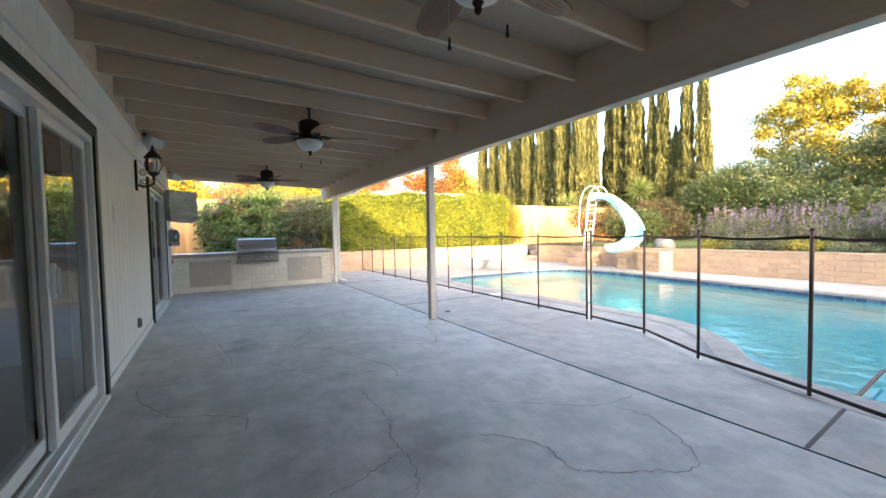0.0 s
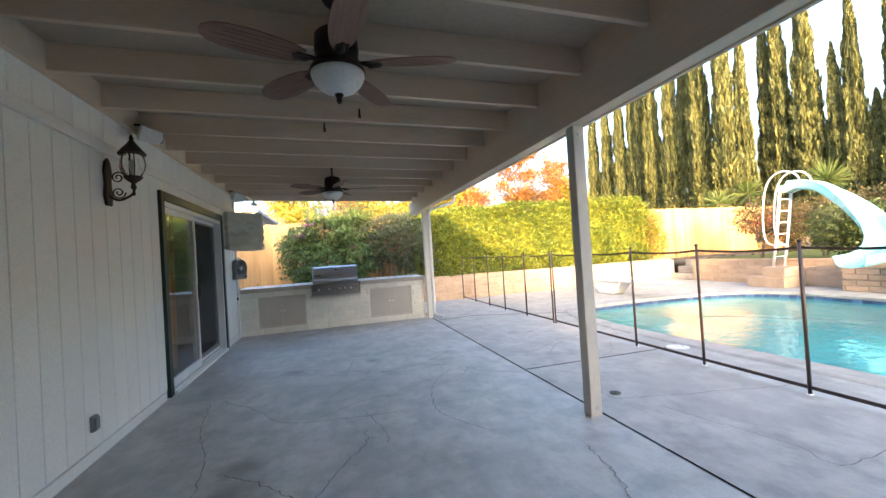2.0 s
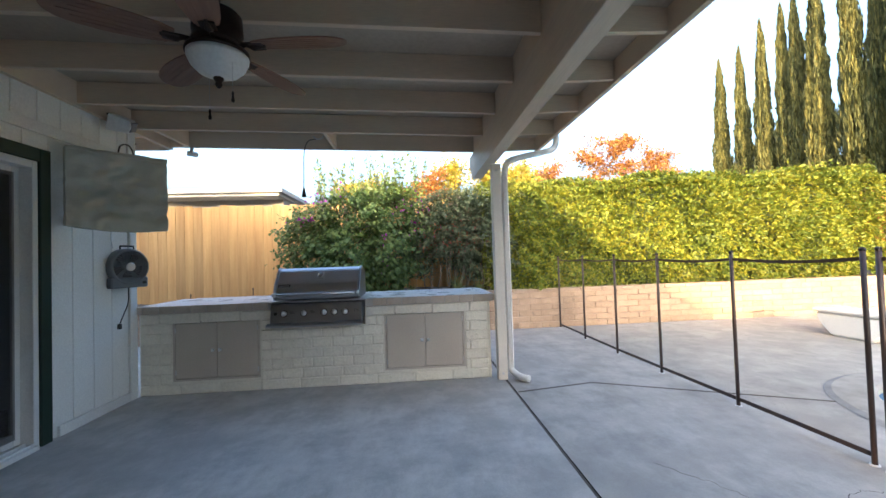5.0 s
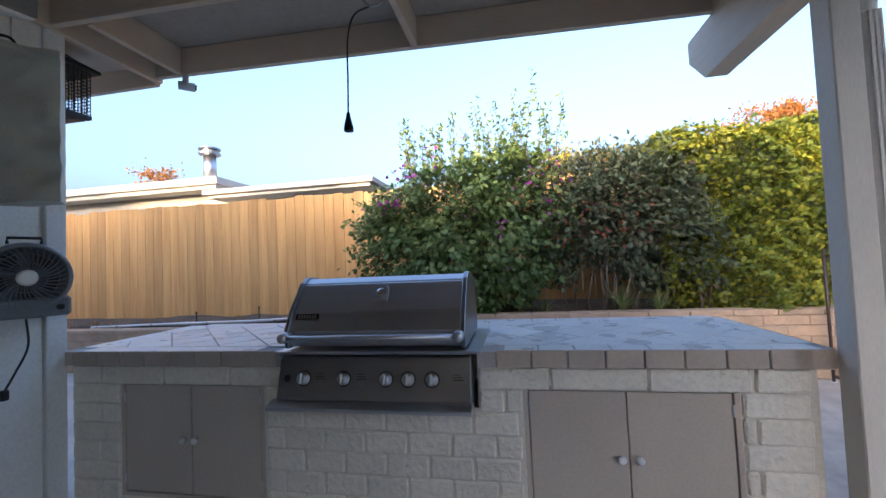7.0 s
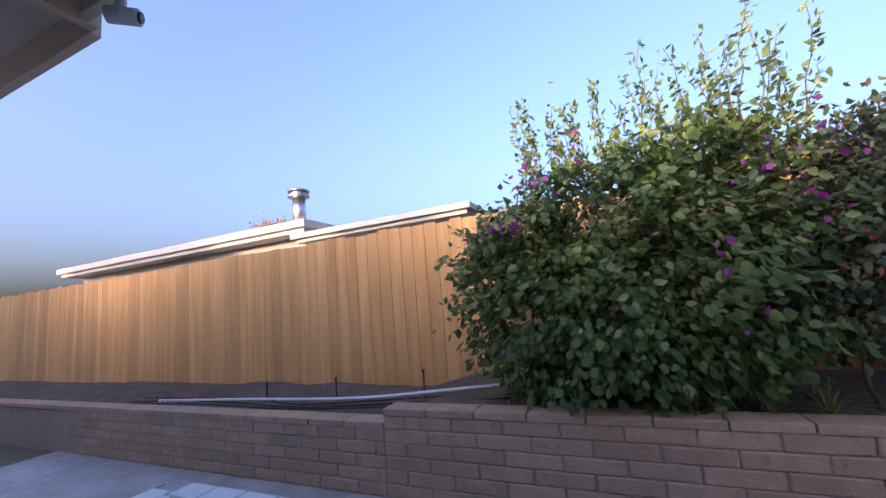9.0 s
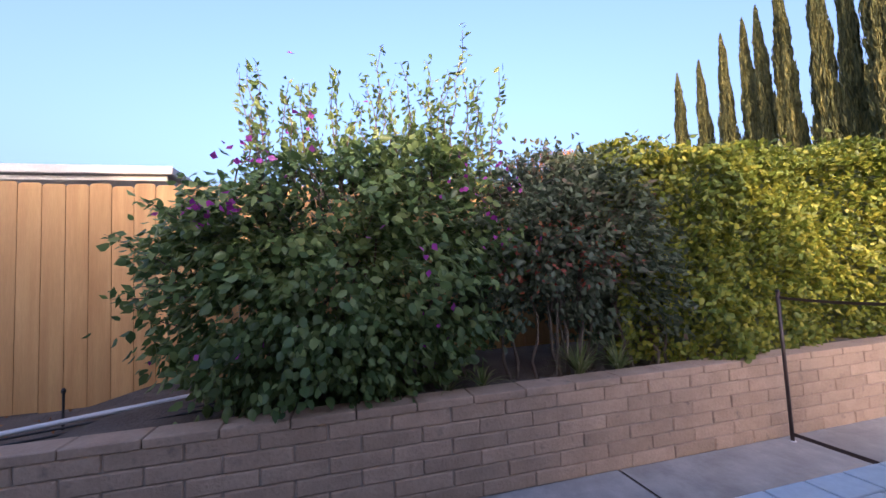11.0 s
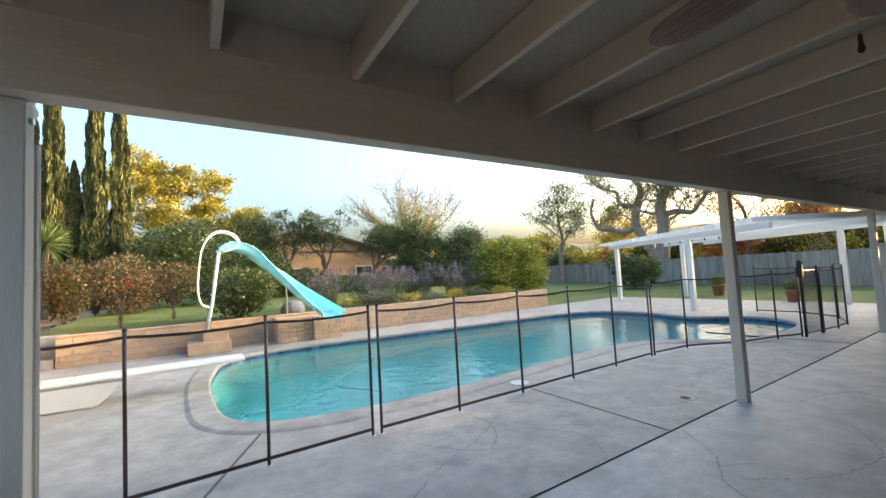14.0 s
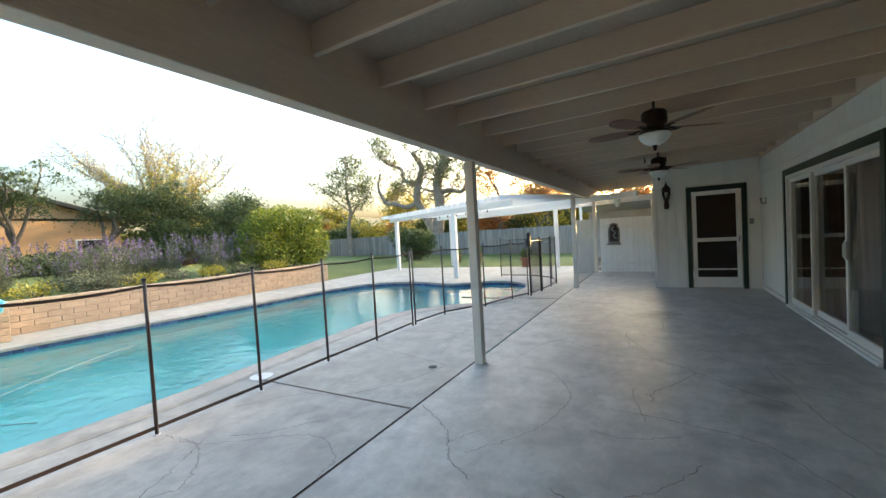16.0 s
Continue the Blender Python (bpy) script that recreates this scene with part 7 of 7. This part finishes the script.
def pruned_tree(x, y, z, h, seed, leaf, n, label, lean=(0, 0), limbs=5, reach=1.8):
    """A low forked trunk with a few twisting limbs, each ending in drooping feathery tufts."""
    rng, gg = random.Random(seed), np.random.default_rng(seed)
    t = plant("tree", (x, y, z), label, "tree")
    sh, cl = Shape(), []
    fork = Vector((x + lean[0] * 0.5, y + lean[1] * 0.5, z + h * 0.26))
    sh.tube(spline([(x, y, z - 0.3), (x + lean[0] * 0.2 + 0.06, y + lean[1] * 0.2 - 0.06, z + h * 0.12), fork], 4), 0.17, 8)
    for k in range(limbs):
        a = k * 6.283 / limbs + rng.uniform(-0.4, 0.4)
        pts, p = [fork], fork
        out = Vector((math.cos(a) * 0.6 + lean[0] * 0.5, math.sin(a) + lean[1] * 0.6, 0))
        for i in range(1, 6):
            p = fork + out * reach * (i / 5) ** 0.8 * rng.uniform(0.8, 1.1) + Vector((rng.gauss(0, 0.14), rng.gauss(0, 0.14), h * 0.68 * (i / 5) * rng.uniform(0.85, 1.08)))
            pts.append(p)
        line = spline(pts, 4)
        sh.tube(line, [0.105 * (1 - 0.8 * i / (len(line) - 1)) for i in range(len(line))], 6)
        for i in range(7):
            q = line[int(len(line) * (0.5 + 0.07 * i)) - 1]
            c = q + Vector((rng.gauss(0, 0.35), rng.gauss(0, 0.5), rng.uniform(-0.05, 0.45)))
            sh.tube([q, q.lerp(c, 0.5) + Vector((0, 0, 0.08)), c], [0.03, 0.02, 0.008], 4)
            cl.append(c)
    part("trunk", sh, BARK, t)
    C = np.array([tuple(c) for c in cl])
    i = gg.integers(0, len(C), n)
    f = gg.normal(0, 1, (n, 3))
    P = C[i] + f * np.array([0.34, 0.34, 0.13])
    P[:, 2] -= 0.35 * (f[:, 0] ** 2 + f[:, 1] ** 2) * 0.34
    part("crown", leaf_mesh("crown", leaf, P, 0.17, 0.35, None, 0.5, gg), None, t)
    return t


pruned_tree(31, 4.6, 0.5, 6.7, 63, L_TREE, 6000, "gnarled pruned tree with feathery green tufts", (0, 0.3), 6, 1.9)
pruned_tree(30, 2.3, 0.5, 6.6, 64, L_TREE, 4200, "gnarled pruned tree with feathery green tufts", (0, 0.2), 4, 1.5)
pruned_tree(30, -0.6, 0.5, 5.9, 65, L_TREE, 6500, "leaning pruned tree with feathery green tufts", (0, -1.5), 5, 1.9)


def wispy_tree(x, y, z, h, w, seed, leaf, n, label):
    """A nearly bare tree: a fan of long fine twigs."""
    rng, gg = random.Random(seed), np.random.default_rng(seed)
    t = plant("tree", (x, y, z), label, "tree")
    sh, at = Shape(), []
    crotch = Vector((x, y, z + h * 0.22))
    sh.tube([(x, y, z - 0.3), (x + 0.1, y, z + h * 0.12), crotch], [0.26, 0.22, 0.18], 8)
    for k in range(17):
        a, b = k * 2.4, rng.uniform(0.25, 1.0)
        tip = crotch + Vector((math.cos(a) * w * 0.75 * b, math.sin(a) * w * b, h * (0.78 - 0.26 * b * b) * rng.uniform(0.85, 1.0)))
        line = spline([crotch, crotch.lerp(tip, 0.35) + Vector((rng.gauss(0, 0.2), rng.gauss(0, 0.25), 0.5 * b)), crotch.lerp(tip, 0.7) + Vector((rng.gauss(0, 0.2), rng.gauss(0, 0.25), 0.35 * b)), tip], 6)
        sh.tube(line, [0.06 * (1 - 0.88 * i / (len(line) - 1)) for i in range(len(line))], 5)
        for i in range(5, len(line) - 1):
            for j in range(3):
                p = line[i]
                d = ((tip - crotch).normalized() + Vector((rng.gauss(0, 0.45), rng.gauss(0, 0.5), rng.gauss(0.1, 0.25)))).normalized()
                ln = rng.uniform(0.7, 1.7)
                e = p + d * ln + Vector((0, 0, -0.12 * ln))
                m = p.lerp(e, 0.5) + Vector((rng.gauss(0, 0.05), rng.gauss(0, 0.05), 0.12))
                sh.tube([p, m, e], [0.016, 0.011, 0.006], 3)
                for u in range(3):
                    q = m.lerp(e, 0.3 * u)
                    sh.tube([q, q + (d + Vector((rng.gauss(0, 0.5), rng.gauss(0, 0.5), rng.gauss(0, 0.3)))) * rng.uniform(0.3, 0.7)], [0.008, 0.004], 3)
                at += [m, e, p]
    part("trunk", sh, OAKBARK, t)
    A = np.array([tuple(q) for q in at])
    wts = np.exp(-((A[:, 2] - z - h * 0.45) / (h * 0.25)) ** 2 - ((A[:, 1] - y - 0.4) / (w * 0.6)) ** 2) + 0.03
    i = gg.choice(len(A), n, p=wts / wts.sum())
    part("crown", leaf_mesh("crown", leaf, A[i] + gg.normal(0, 0.2, (n, 3)), 0.13, 0.6, None, 0.3, gg), None, t)
    return t


wispy_tree(33, -6.3, 0.4, 10.0, 6.6, 66, L_YEL, 9500, "nearly bare fine-twigged tree with last yellow leaves")
limb_tree(26.2, -18.2, 0.0, 9.2, 3.0, 67, L_TREE, 8000, 0.14, "slender grey-barked tree by the far fence", 20, 0.42, 0.27, clump=0.5, wander=0.03, bark=OAKBARK)


def oak_tree(x, y, z, seed, stems, n, label):
    """An old oak: given limb lines with twisting branches and sparse leaves."""
    rng, gg = random.Random(seed), np.random.default_rng(seed)
    t = plant("oak", (x, y, z), label, "tree")
    sh, tips = Shape(), []
    for r0, r1, pts in stems:
        line = spline([Vector((x + a, y + b, z + c)) for a, b, c in pts], 6)
        m = len(line) - 1
        sh.tube(line, [r0 + (r1 - r0) * i / m for i in range(m + 1)], 9)
        for i in range(m // 3, m + 1, 2):
            d = Vector((rng.gauss(0, 0.8), rng.gauss(0, 0.8), rng.uniform(0.1, 1.0))).normalized()
            branch(sh, line[i], d, rng.uniform(0.9, 1.5), max(0.05, (r0 + (r1 - r0) * i / m) * 0.35), 3, rng, tips, 0.75, 0.12, 4, (2, 3))
    part("trunk", sh, OAKBARK, t)
    T = np.array([tuple(p) for p in tips])
    i = gg.integers(0, len(T), n)
    part("crown", leaf_mesh("crown", L_TREE, T[i] + gg.normal(0, 1, (n, 3)) * np.array([0.26, 0.26, 0.16]), 0.13, 0.6, None, 0.2, gg), None, t)
    return t


oak_tree(18.2, -20.2, 0.0, 68, [
    (0.55, 0.34, [(0, 0, -0.3), (-0.2, 0, 2.0), (-0.6, 0.2, 4.2), (-0.4, 0.1, 5.6), (-0.8, 0.2, 6.8), (-1.6, 0, 8.6)]),
    (0.42, 0.22, [(0, 0, 1.2), (0.8, 0.1, 3.0), (1.6, 0.2, 4.6), (1.5, 0.1, 6.0), (1.0, 0.2, 7.4), (1.9, 0.1, 8.8)]),
    (0.24, 0.10, [(1.6, 0.2, 4.4), (2.6, 0.4, 4.1), (4.0, 0.2, 4.5), (5.0, 0.3, 4.7), (5.8, 0.2, 6.2), (5.6, 0, 7.4)]),
    (0.22, 0.08, [(1.5, 0.1, 6.0), (2.8, 0.3, 6.5), (3.4, -0.2, 7.6), (4.6, 0, 8.2), (5.6, 0.1, 9.0)]),
    (0.24, 0.09, [(-0.5, 0.1, 5.0), (-1.6, 0.2, 5.2), (-2.6, 0, 5.0), (-3.4, 0.2, 5.7), (-4.4, 0, 7.0)])],
    19000, "old spreading oak with thick twisting pale limbs")
limb_tree(24.4, -23.0, 0.0, 6.4, 2.8, 168, L_YEL, 8000, 0.18, "backlit yellow tree beyond the grey fence", 16, 0.2, 0.2)
limb_tree(13.4, -23.5, 0.0, 8.6, 3.6, 71, L_ORA, 6500, 0.16, "backlit airy orange tree beyond the grey fence", 20, 0.2, 0.24)
limb_tree(9.4, -23.5, 0.0, 7.4, 3.0, 169, L_YEL, 6500, 0.18, "backlit orange tree beyond the grey fence", 16, 0.2, 0.2)
tree(8.4, -16.5, 0.0, 70, 1.9, 0.16, 4, L_ORA, 2600, 0.16, (0.3, 0.3, 0.25), "small bare-limbed tree with few orange leaves", spread=0.6, up=0.3)
shrub(15.0, -11.6, 0.0, 1.5, 1.2, 1.25, 71, L_TREE, 5000, 0.14, "dark shrub in front of the grey fence")
# trees past the fence; unseen ones behind the house added to shade the deck
for k in range(16):
    a = -8 + k * 3.1
    shrub(a + 1.5, -25.5 - 0.5 * pr.random() - (2 if a > 16 else 0), 0, 2.2, 1.8, pr.uniform(2.2, 3.2) * (1 if a < 8 else 0.8), 90 + k, (L_YEL, L_TREE, L_TREE, L_ORA)[k % 4], 4500, 0.26, "tall backlit trees beyond the grey fence, row continued unseen to shade the deck", "far_tree", 7, "tree")
for k, (x, y, h, w, lf, n) in enumerate(((28.4, 55, 17.0, 3.8, L_ORA, 9000), (34.2, 55.5, 15.4, 2.9, L_ORA, 6500), (36, 54, 10.5, 3.4, L_YEL, 6000), (15.0, 52, 11.5, 3.6, L_YEL, 7000),
                                         (19.5, 54, 11.8, 3.4, L_ORA, 7000), (6.8, 50, 12.6, 1.9, L_YEL, 4200), (10.3, 50, 12.2, 1.9, L_YEL, 4600), (3.6, 51, 10.2, 3.4, L_ORA, 7000), (-2.5, 54, 10.4, 3.6, L_YEL, 7000), (-34.4, 44, 13.2, 2.6, L_ORA, 2600))):
    limb_tree(x, y, 0.5, h, w, 400 + k, lf, n, 0.34, "distant tree in orange autumn leaf" if lf is L_ORA else "distant tree in yellow autumn leaf", 20, 0.28, 0.26, "far_tree", clump=0.75)
for k, (x, y, h, w) in enumerate(((31.5, 7.2, 5.6, 2.3), (30.0, 9.6, 5.2, 2.2), (29.5, -4.6, 5.0, 2.2), (28.0, -8.2, 4.6, 2.2), (30.5, -10.5, 5.0, 2.4))):
    limb_tree(x, y, 0.4, h, w, 420 + k, L_TREE, 6500, 0.16, "dark green garden tree in front of the old fence", 16, 0.18, 0.14, clump=0.5)
for k in range(12):
    shrub(42 + pr.uniform(0, 6), -14 + k * 4.6, 0, 3.0, 3.0, pr.uniform(2.0, 3.2), 300 + k, (L_TREE, L_YEL, L_TREE)[k % 3], 4500, 0.34, "distant mixed trees behind the houses", "far_tree", 7, "tree")

for k in range(9):
    limb_tree(36 + pr.uniform(0, 12), -33 + k * 3.2, 0, pr.uniform(4.5, 6.5), 2.6, 330 + k, (L_TREE, L_YEL, L_TREE)[k % 3], 4000, 0.3, "distant mixed trees past the far fence", 12, 0.2, 0.2, "far_tree")

# ---- pots, pergola, white fence, plaque ----
def pot(x, y, s):
    t = thing("potted_plant", (x, y, 0), "small green plant in a terracotta pot", "plant pot", "terracotta pots")
    part("pot", Shape().lathe([(0.13 * s, 0), (0.18 * s, 0.3 * s), (0.205 * s, 0.31 * s), (0.205 * s, 0.36 * s), (0.175 * s, 0.36 * s), (0.165 * s, 0.31 * s)], pose(x, y, 0), 18), TERRA, t, smooth=True)
    part("soil", Shape().lathe([(0.16 * s, 0.29 * s), (0.02, 0.31 * s)], pose(x, y, 0), 12), SOIL, t)
    P = blob_points(g, 350, [(x, y, 0.5 * s)], [(0.22 * s, 0.22 * s, 0.2 * s)], 0.2)
    part("foliage", leaf_mesh("foliage", L_YUC, P, 0.12, 0.3, (x, y, 0.3), -0.2, g), None, t)


pot(10.6, -8.9, 1.1)
pot(9.2, -8.3, 1.25)
pot(6.1, -6.2, 1.1)

A_, C_ = Vector((11.7, -5.2, 0)), Vector((7.4, -2.5, 0))
u_ = (C_ - A_).normalized()
v_ = Vector((u_.y, -u_.x, 0))
v_ = v_ if v_.y < 0 else -v_
pg = thing("pergola", (9.0, -5.0, 0), "white painted timber pergola over the far deck", "pergola")
for s, d in ((0.0, 0.0), (5.08, 0.0), (0.6, 2.5), (5.6, 4.2), (9.4, 4.4)):
    p = A_ + u_ * s + v_ * d
    part("post", Shape().box(p.x - 0.07, p.y - 0.07, 0, p.x + 0.07, p.y + 0.07, 2.2), TRIMPAINT, pg, bevel=0.006)
turn = math.degrees(math.atan2(u_.y, u_.x))
for d in (0.0, 2.5, 4.3):
    p = A_ + v_ * d
    bm2 = part("beam", Shape().box(-0.7, -0.04, 2.20, 10.2 if d else 8.2, 0.04, 2.36), TRIMPAINT, pg, bevel=0.004)
    bm2.matrix_basis = pose(p.x, p.y, 0, 0, 0, turn)
raf = Shape().box(-0.02, -0.5, 2.362, 0.02, 4.9, 2.47).mesh("rafter", TRIMPAINT)
va = math.degrees(math.atan2(v_.y, v_.x)) - 90
for k in range(28):
    p = A_ + u_ * (-0.6 + k * 0.33)
    part("rafter", raf, None, pg).matrix_basis = pose(p.x, p.y, 0, 0, 0, va)
for i in range(12):
    p = A_ + u_ * (0.4 + i * 0.6)
    lb = part("string_bulb", Shape().lathe([(0.012, 0.05), (0.02, 0.03), (0.024, 0.0), (0.012, -0.025)], pose(p.x, p.y - 0.06, 2.12), 8), IRON, pg)

wf2 = thing("white_fence", (2.2, -4.15, 0), "white painted plank fence closing the patio end", "fence")
wp = plank_mesh("plank", 0.155, 1.72, WALLPAINT, 0.004)
for k in range(10):
    piece("plank", wp, wf2, pose(1.44 + k * 0.16, -4.15, 0))
for rz in (1.4, 0.25):
    part("rail", Shape().box(1.36, -4.13, rz, 2.95, -4.09, rz + 0.09), TRIMPAINT, wf2)
wg = thing("white_gate", (3.2, -4.0, 0), "white plank gate standing slightly open", "gate")
for k in range(4):
    piece("plank", wp, wg, pose(3.20 + k * 0.135, -4.05 + 0.09 * k, 0, 0, 0, 33))
part("handle", Shape().tube([(3.35, -4.0, 1.15), (3.36, -4.04, 1.25), (3.35, -4.0, 1.35)], 0.012, 6), BLACK, wg)
pq = thing("wall_plaque", (2.55, -4.15, 0.87), "grey cast arched plaque with a niche on the white fence", "plaque")
arch = [(2.38, 0.92), (2.72, 0.92)] + [(2.55 + 0.17 * math.cos(a * math.pi / 8), 1.40 + 0.17 * math.sin(a * math.pi / 8)) for a in range(9)]
arch_in = [(2.43, 0.98), (2.67, 0.98)] + [(2.55 + 0.12 * math.cos(a * math.pi / 8), 1.40 + 0.12 * math.sin(a * math.pi / 8)) for a in range(9)]
part("frame", Shape().prism(arch, "y", -4.128, -4.09), ROCK, pq, bevel=0.006)
part("niche", Shape().prism(arch_in, "y", -4.091, -4.085), IRON, pq)
part("relief", Shape().tube(spline([(2.48, -4.08, 1.05), (2.55, -4.07, 1.15), (2.50, -4.075, 1.27), (2.60, -4.07, 1.36), (2.55, -4.08, 1.46)], 5), 0.028, 7), ROCK, pq, "worn cast relief", smooth=True)
part("ledge", Shape().box(2.35, -4.128, 0.87, 2.75, -4.05, 0.92), ROCK, pq, bevel=0.006)

# ---- neighbouring houses ----
def window_of(house, x0, y0, x1, y1, z0, z1):
    w = part("window", Shape().box(min(x0, x1), min(y0, y1), z0, max(x0, x1), max(y0, y1), z1), VINYL, house)
    part("pane", Shape().box(min(x0, x1) - 0.01, min(y0, y1) + 0.08, z0 + 0.08, min(x0, x1) + 0.0, max(y0, y1) - 0.08, z1 - 0.08), BLACK, w)


nh = thing("neighbour_house", (-8, 20, 0), "low neighbouring house with white eaves and flat roof", "house")
part("wall", Shape().box(-16, 18.5, 0, -5.6, 26, 3.45).box(-5.6, 18.5, 0, -1.4, 26, 3.2), STUCCO, nh)
part("roof", Shape().box(-16.4, 17.9, 3.56, -5.35, 26.4, 3.74).box(-16.3, 18.0, 3.45, -5.45, 26.3, 3.56), WHITEROOF, nh, "white flat roof with a stepped fascia", bevel=0.01)
part("lower_roof", Shape().box(-5.6, 17.7, 3.24, -1.2, 26.4, 3.36).box(-5.5, 17.8, 3.16, -1.3, 26.3, 3.24), WHITEROOF, nh, bevel=0.01)
cm = part("chimney_pipe", Shape().tube([(-5.95, 18.4, 3.7), (-5.95, 18.4, 4.42)], 0.16, 16), STEEL, nh, "shiny round metal flue", smooth=True)
part("chimney_cap", Shape().lathe([(0.17, 4.42), (0.27, 4.45), (0.27, 4.49), (0.2, 4.50), (0.2, 4.56), (0.27, 4.58), (0.26, 4.62), (0.05, 4.67)], pose(-5.95, 18.4, 0), 18), DARKSTEEL, cm)
oh = thing("neighbour_house", (37, 0, 0), "sunlit tan house with a low gable roof", "house")
part("wall", Shape().box(36, -4.6, 0, 44, 9.0, 4.0), ORANGEWALL, oh)
part("roof", Shape().prism([(-5.5, 3.85), (2.2, 6.1), (9.9, 3.85), (9.9, 3.6), (2.2, 5.85), (-5.5, 3.6)], "x", 35.4, 44.6), SHINGLE, oh)
part("gable", Shape().prism([(-4.6, 3.86), (2.2, 5.86), (9.0, 3.86)], "x", 36.0, 36.2), ORANGEWALL, oh)
window_of(oh, 35.9, -3.6, 36.0, -2.0, 1.2, 2.6)
window_of(oh, 35.9, 2.4, 36.0, 4.0, 1.2, 2.6)
sh_ = thing("garden_shed", (31, 31, 0), "pale neighbouring shed with a shallow gable roof", "shed")
part("wall", Shape().box(29.8, 36.2, 0, 38.6, 42, 4.7), STUCCO, sh_)
part("gable", Shape().prism([(29.8, 4.7), (37.4, 5.75), (38.6, 4.7)], "y", 36.2, 36.4), STUCCO, sh_)
part("roof", Shape().prism([(29.2, 4.85), (37.6, 6.05), (39.2, 4.75), (39.2, 4.6), (37.6, 5.85), (29.2, 4.65)], "y", 35.8, 42.4), WHITEROOF, sh_)
sh_ = thing("neighbour_house", (20, 36, 0), "pale flat-roofed building showing above the hedge", "house")
part("wall", Shape().box(14.4, 36.2, 0, 25.4, 42, 5.0), STUCCO, sh_)
part("roof", Shape().box(14.0, 35.8, 5.0, 25.8, 42.4, 5.36), WHITEROOF, sh_, bevel=0.02)
cp = thing("carport", (1.5, -9.5, 0), "neighbouring carport with a pale metal roof", "carport")
part("roof", Shape().prism([(-10.4, 2.15), (-7.4, 2.45), (-7.4, 2.50), (-10.4, 2.20)], "x", -2.5, 4.4), WHITEROOF, cp)
part("wall", Shape().box(-2.5, -10.4, 0, 4.2, -10.2, 2.14), STUCCO, cp)
for x in (-2.2, 4.1):
    part("post", Shape().box(x - 0.05, -7.6, 0, x + 0.05, -7.5, 2.40), TRIMPAINT, cp)

# far hills
rows = []
for i in range(73):
    a = math.radians(i * 5)
    rows.append([(math.cos(a) * r, math.sin(a) * r, hz * (1 + 0.5 * noise.noise(Vector((i * 0.35, r * 0.01, 2)))) if hz > 0 else hz) for r, hz in ((150, -2), (230, 9), (330, 19), (460, 30))])
structure("backdrop", Shape().grid(rows), surface("hill_scrub", (0.10, 0.10, 0.045), (0.22, 0.16, 0.08), 0.95, 0.02, 0.25, 0.6, depth=1.0), "low distant hills with dry scrub", "hills", smooth=True)
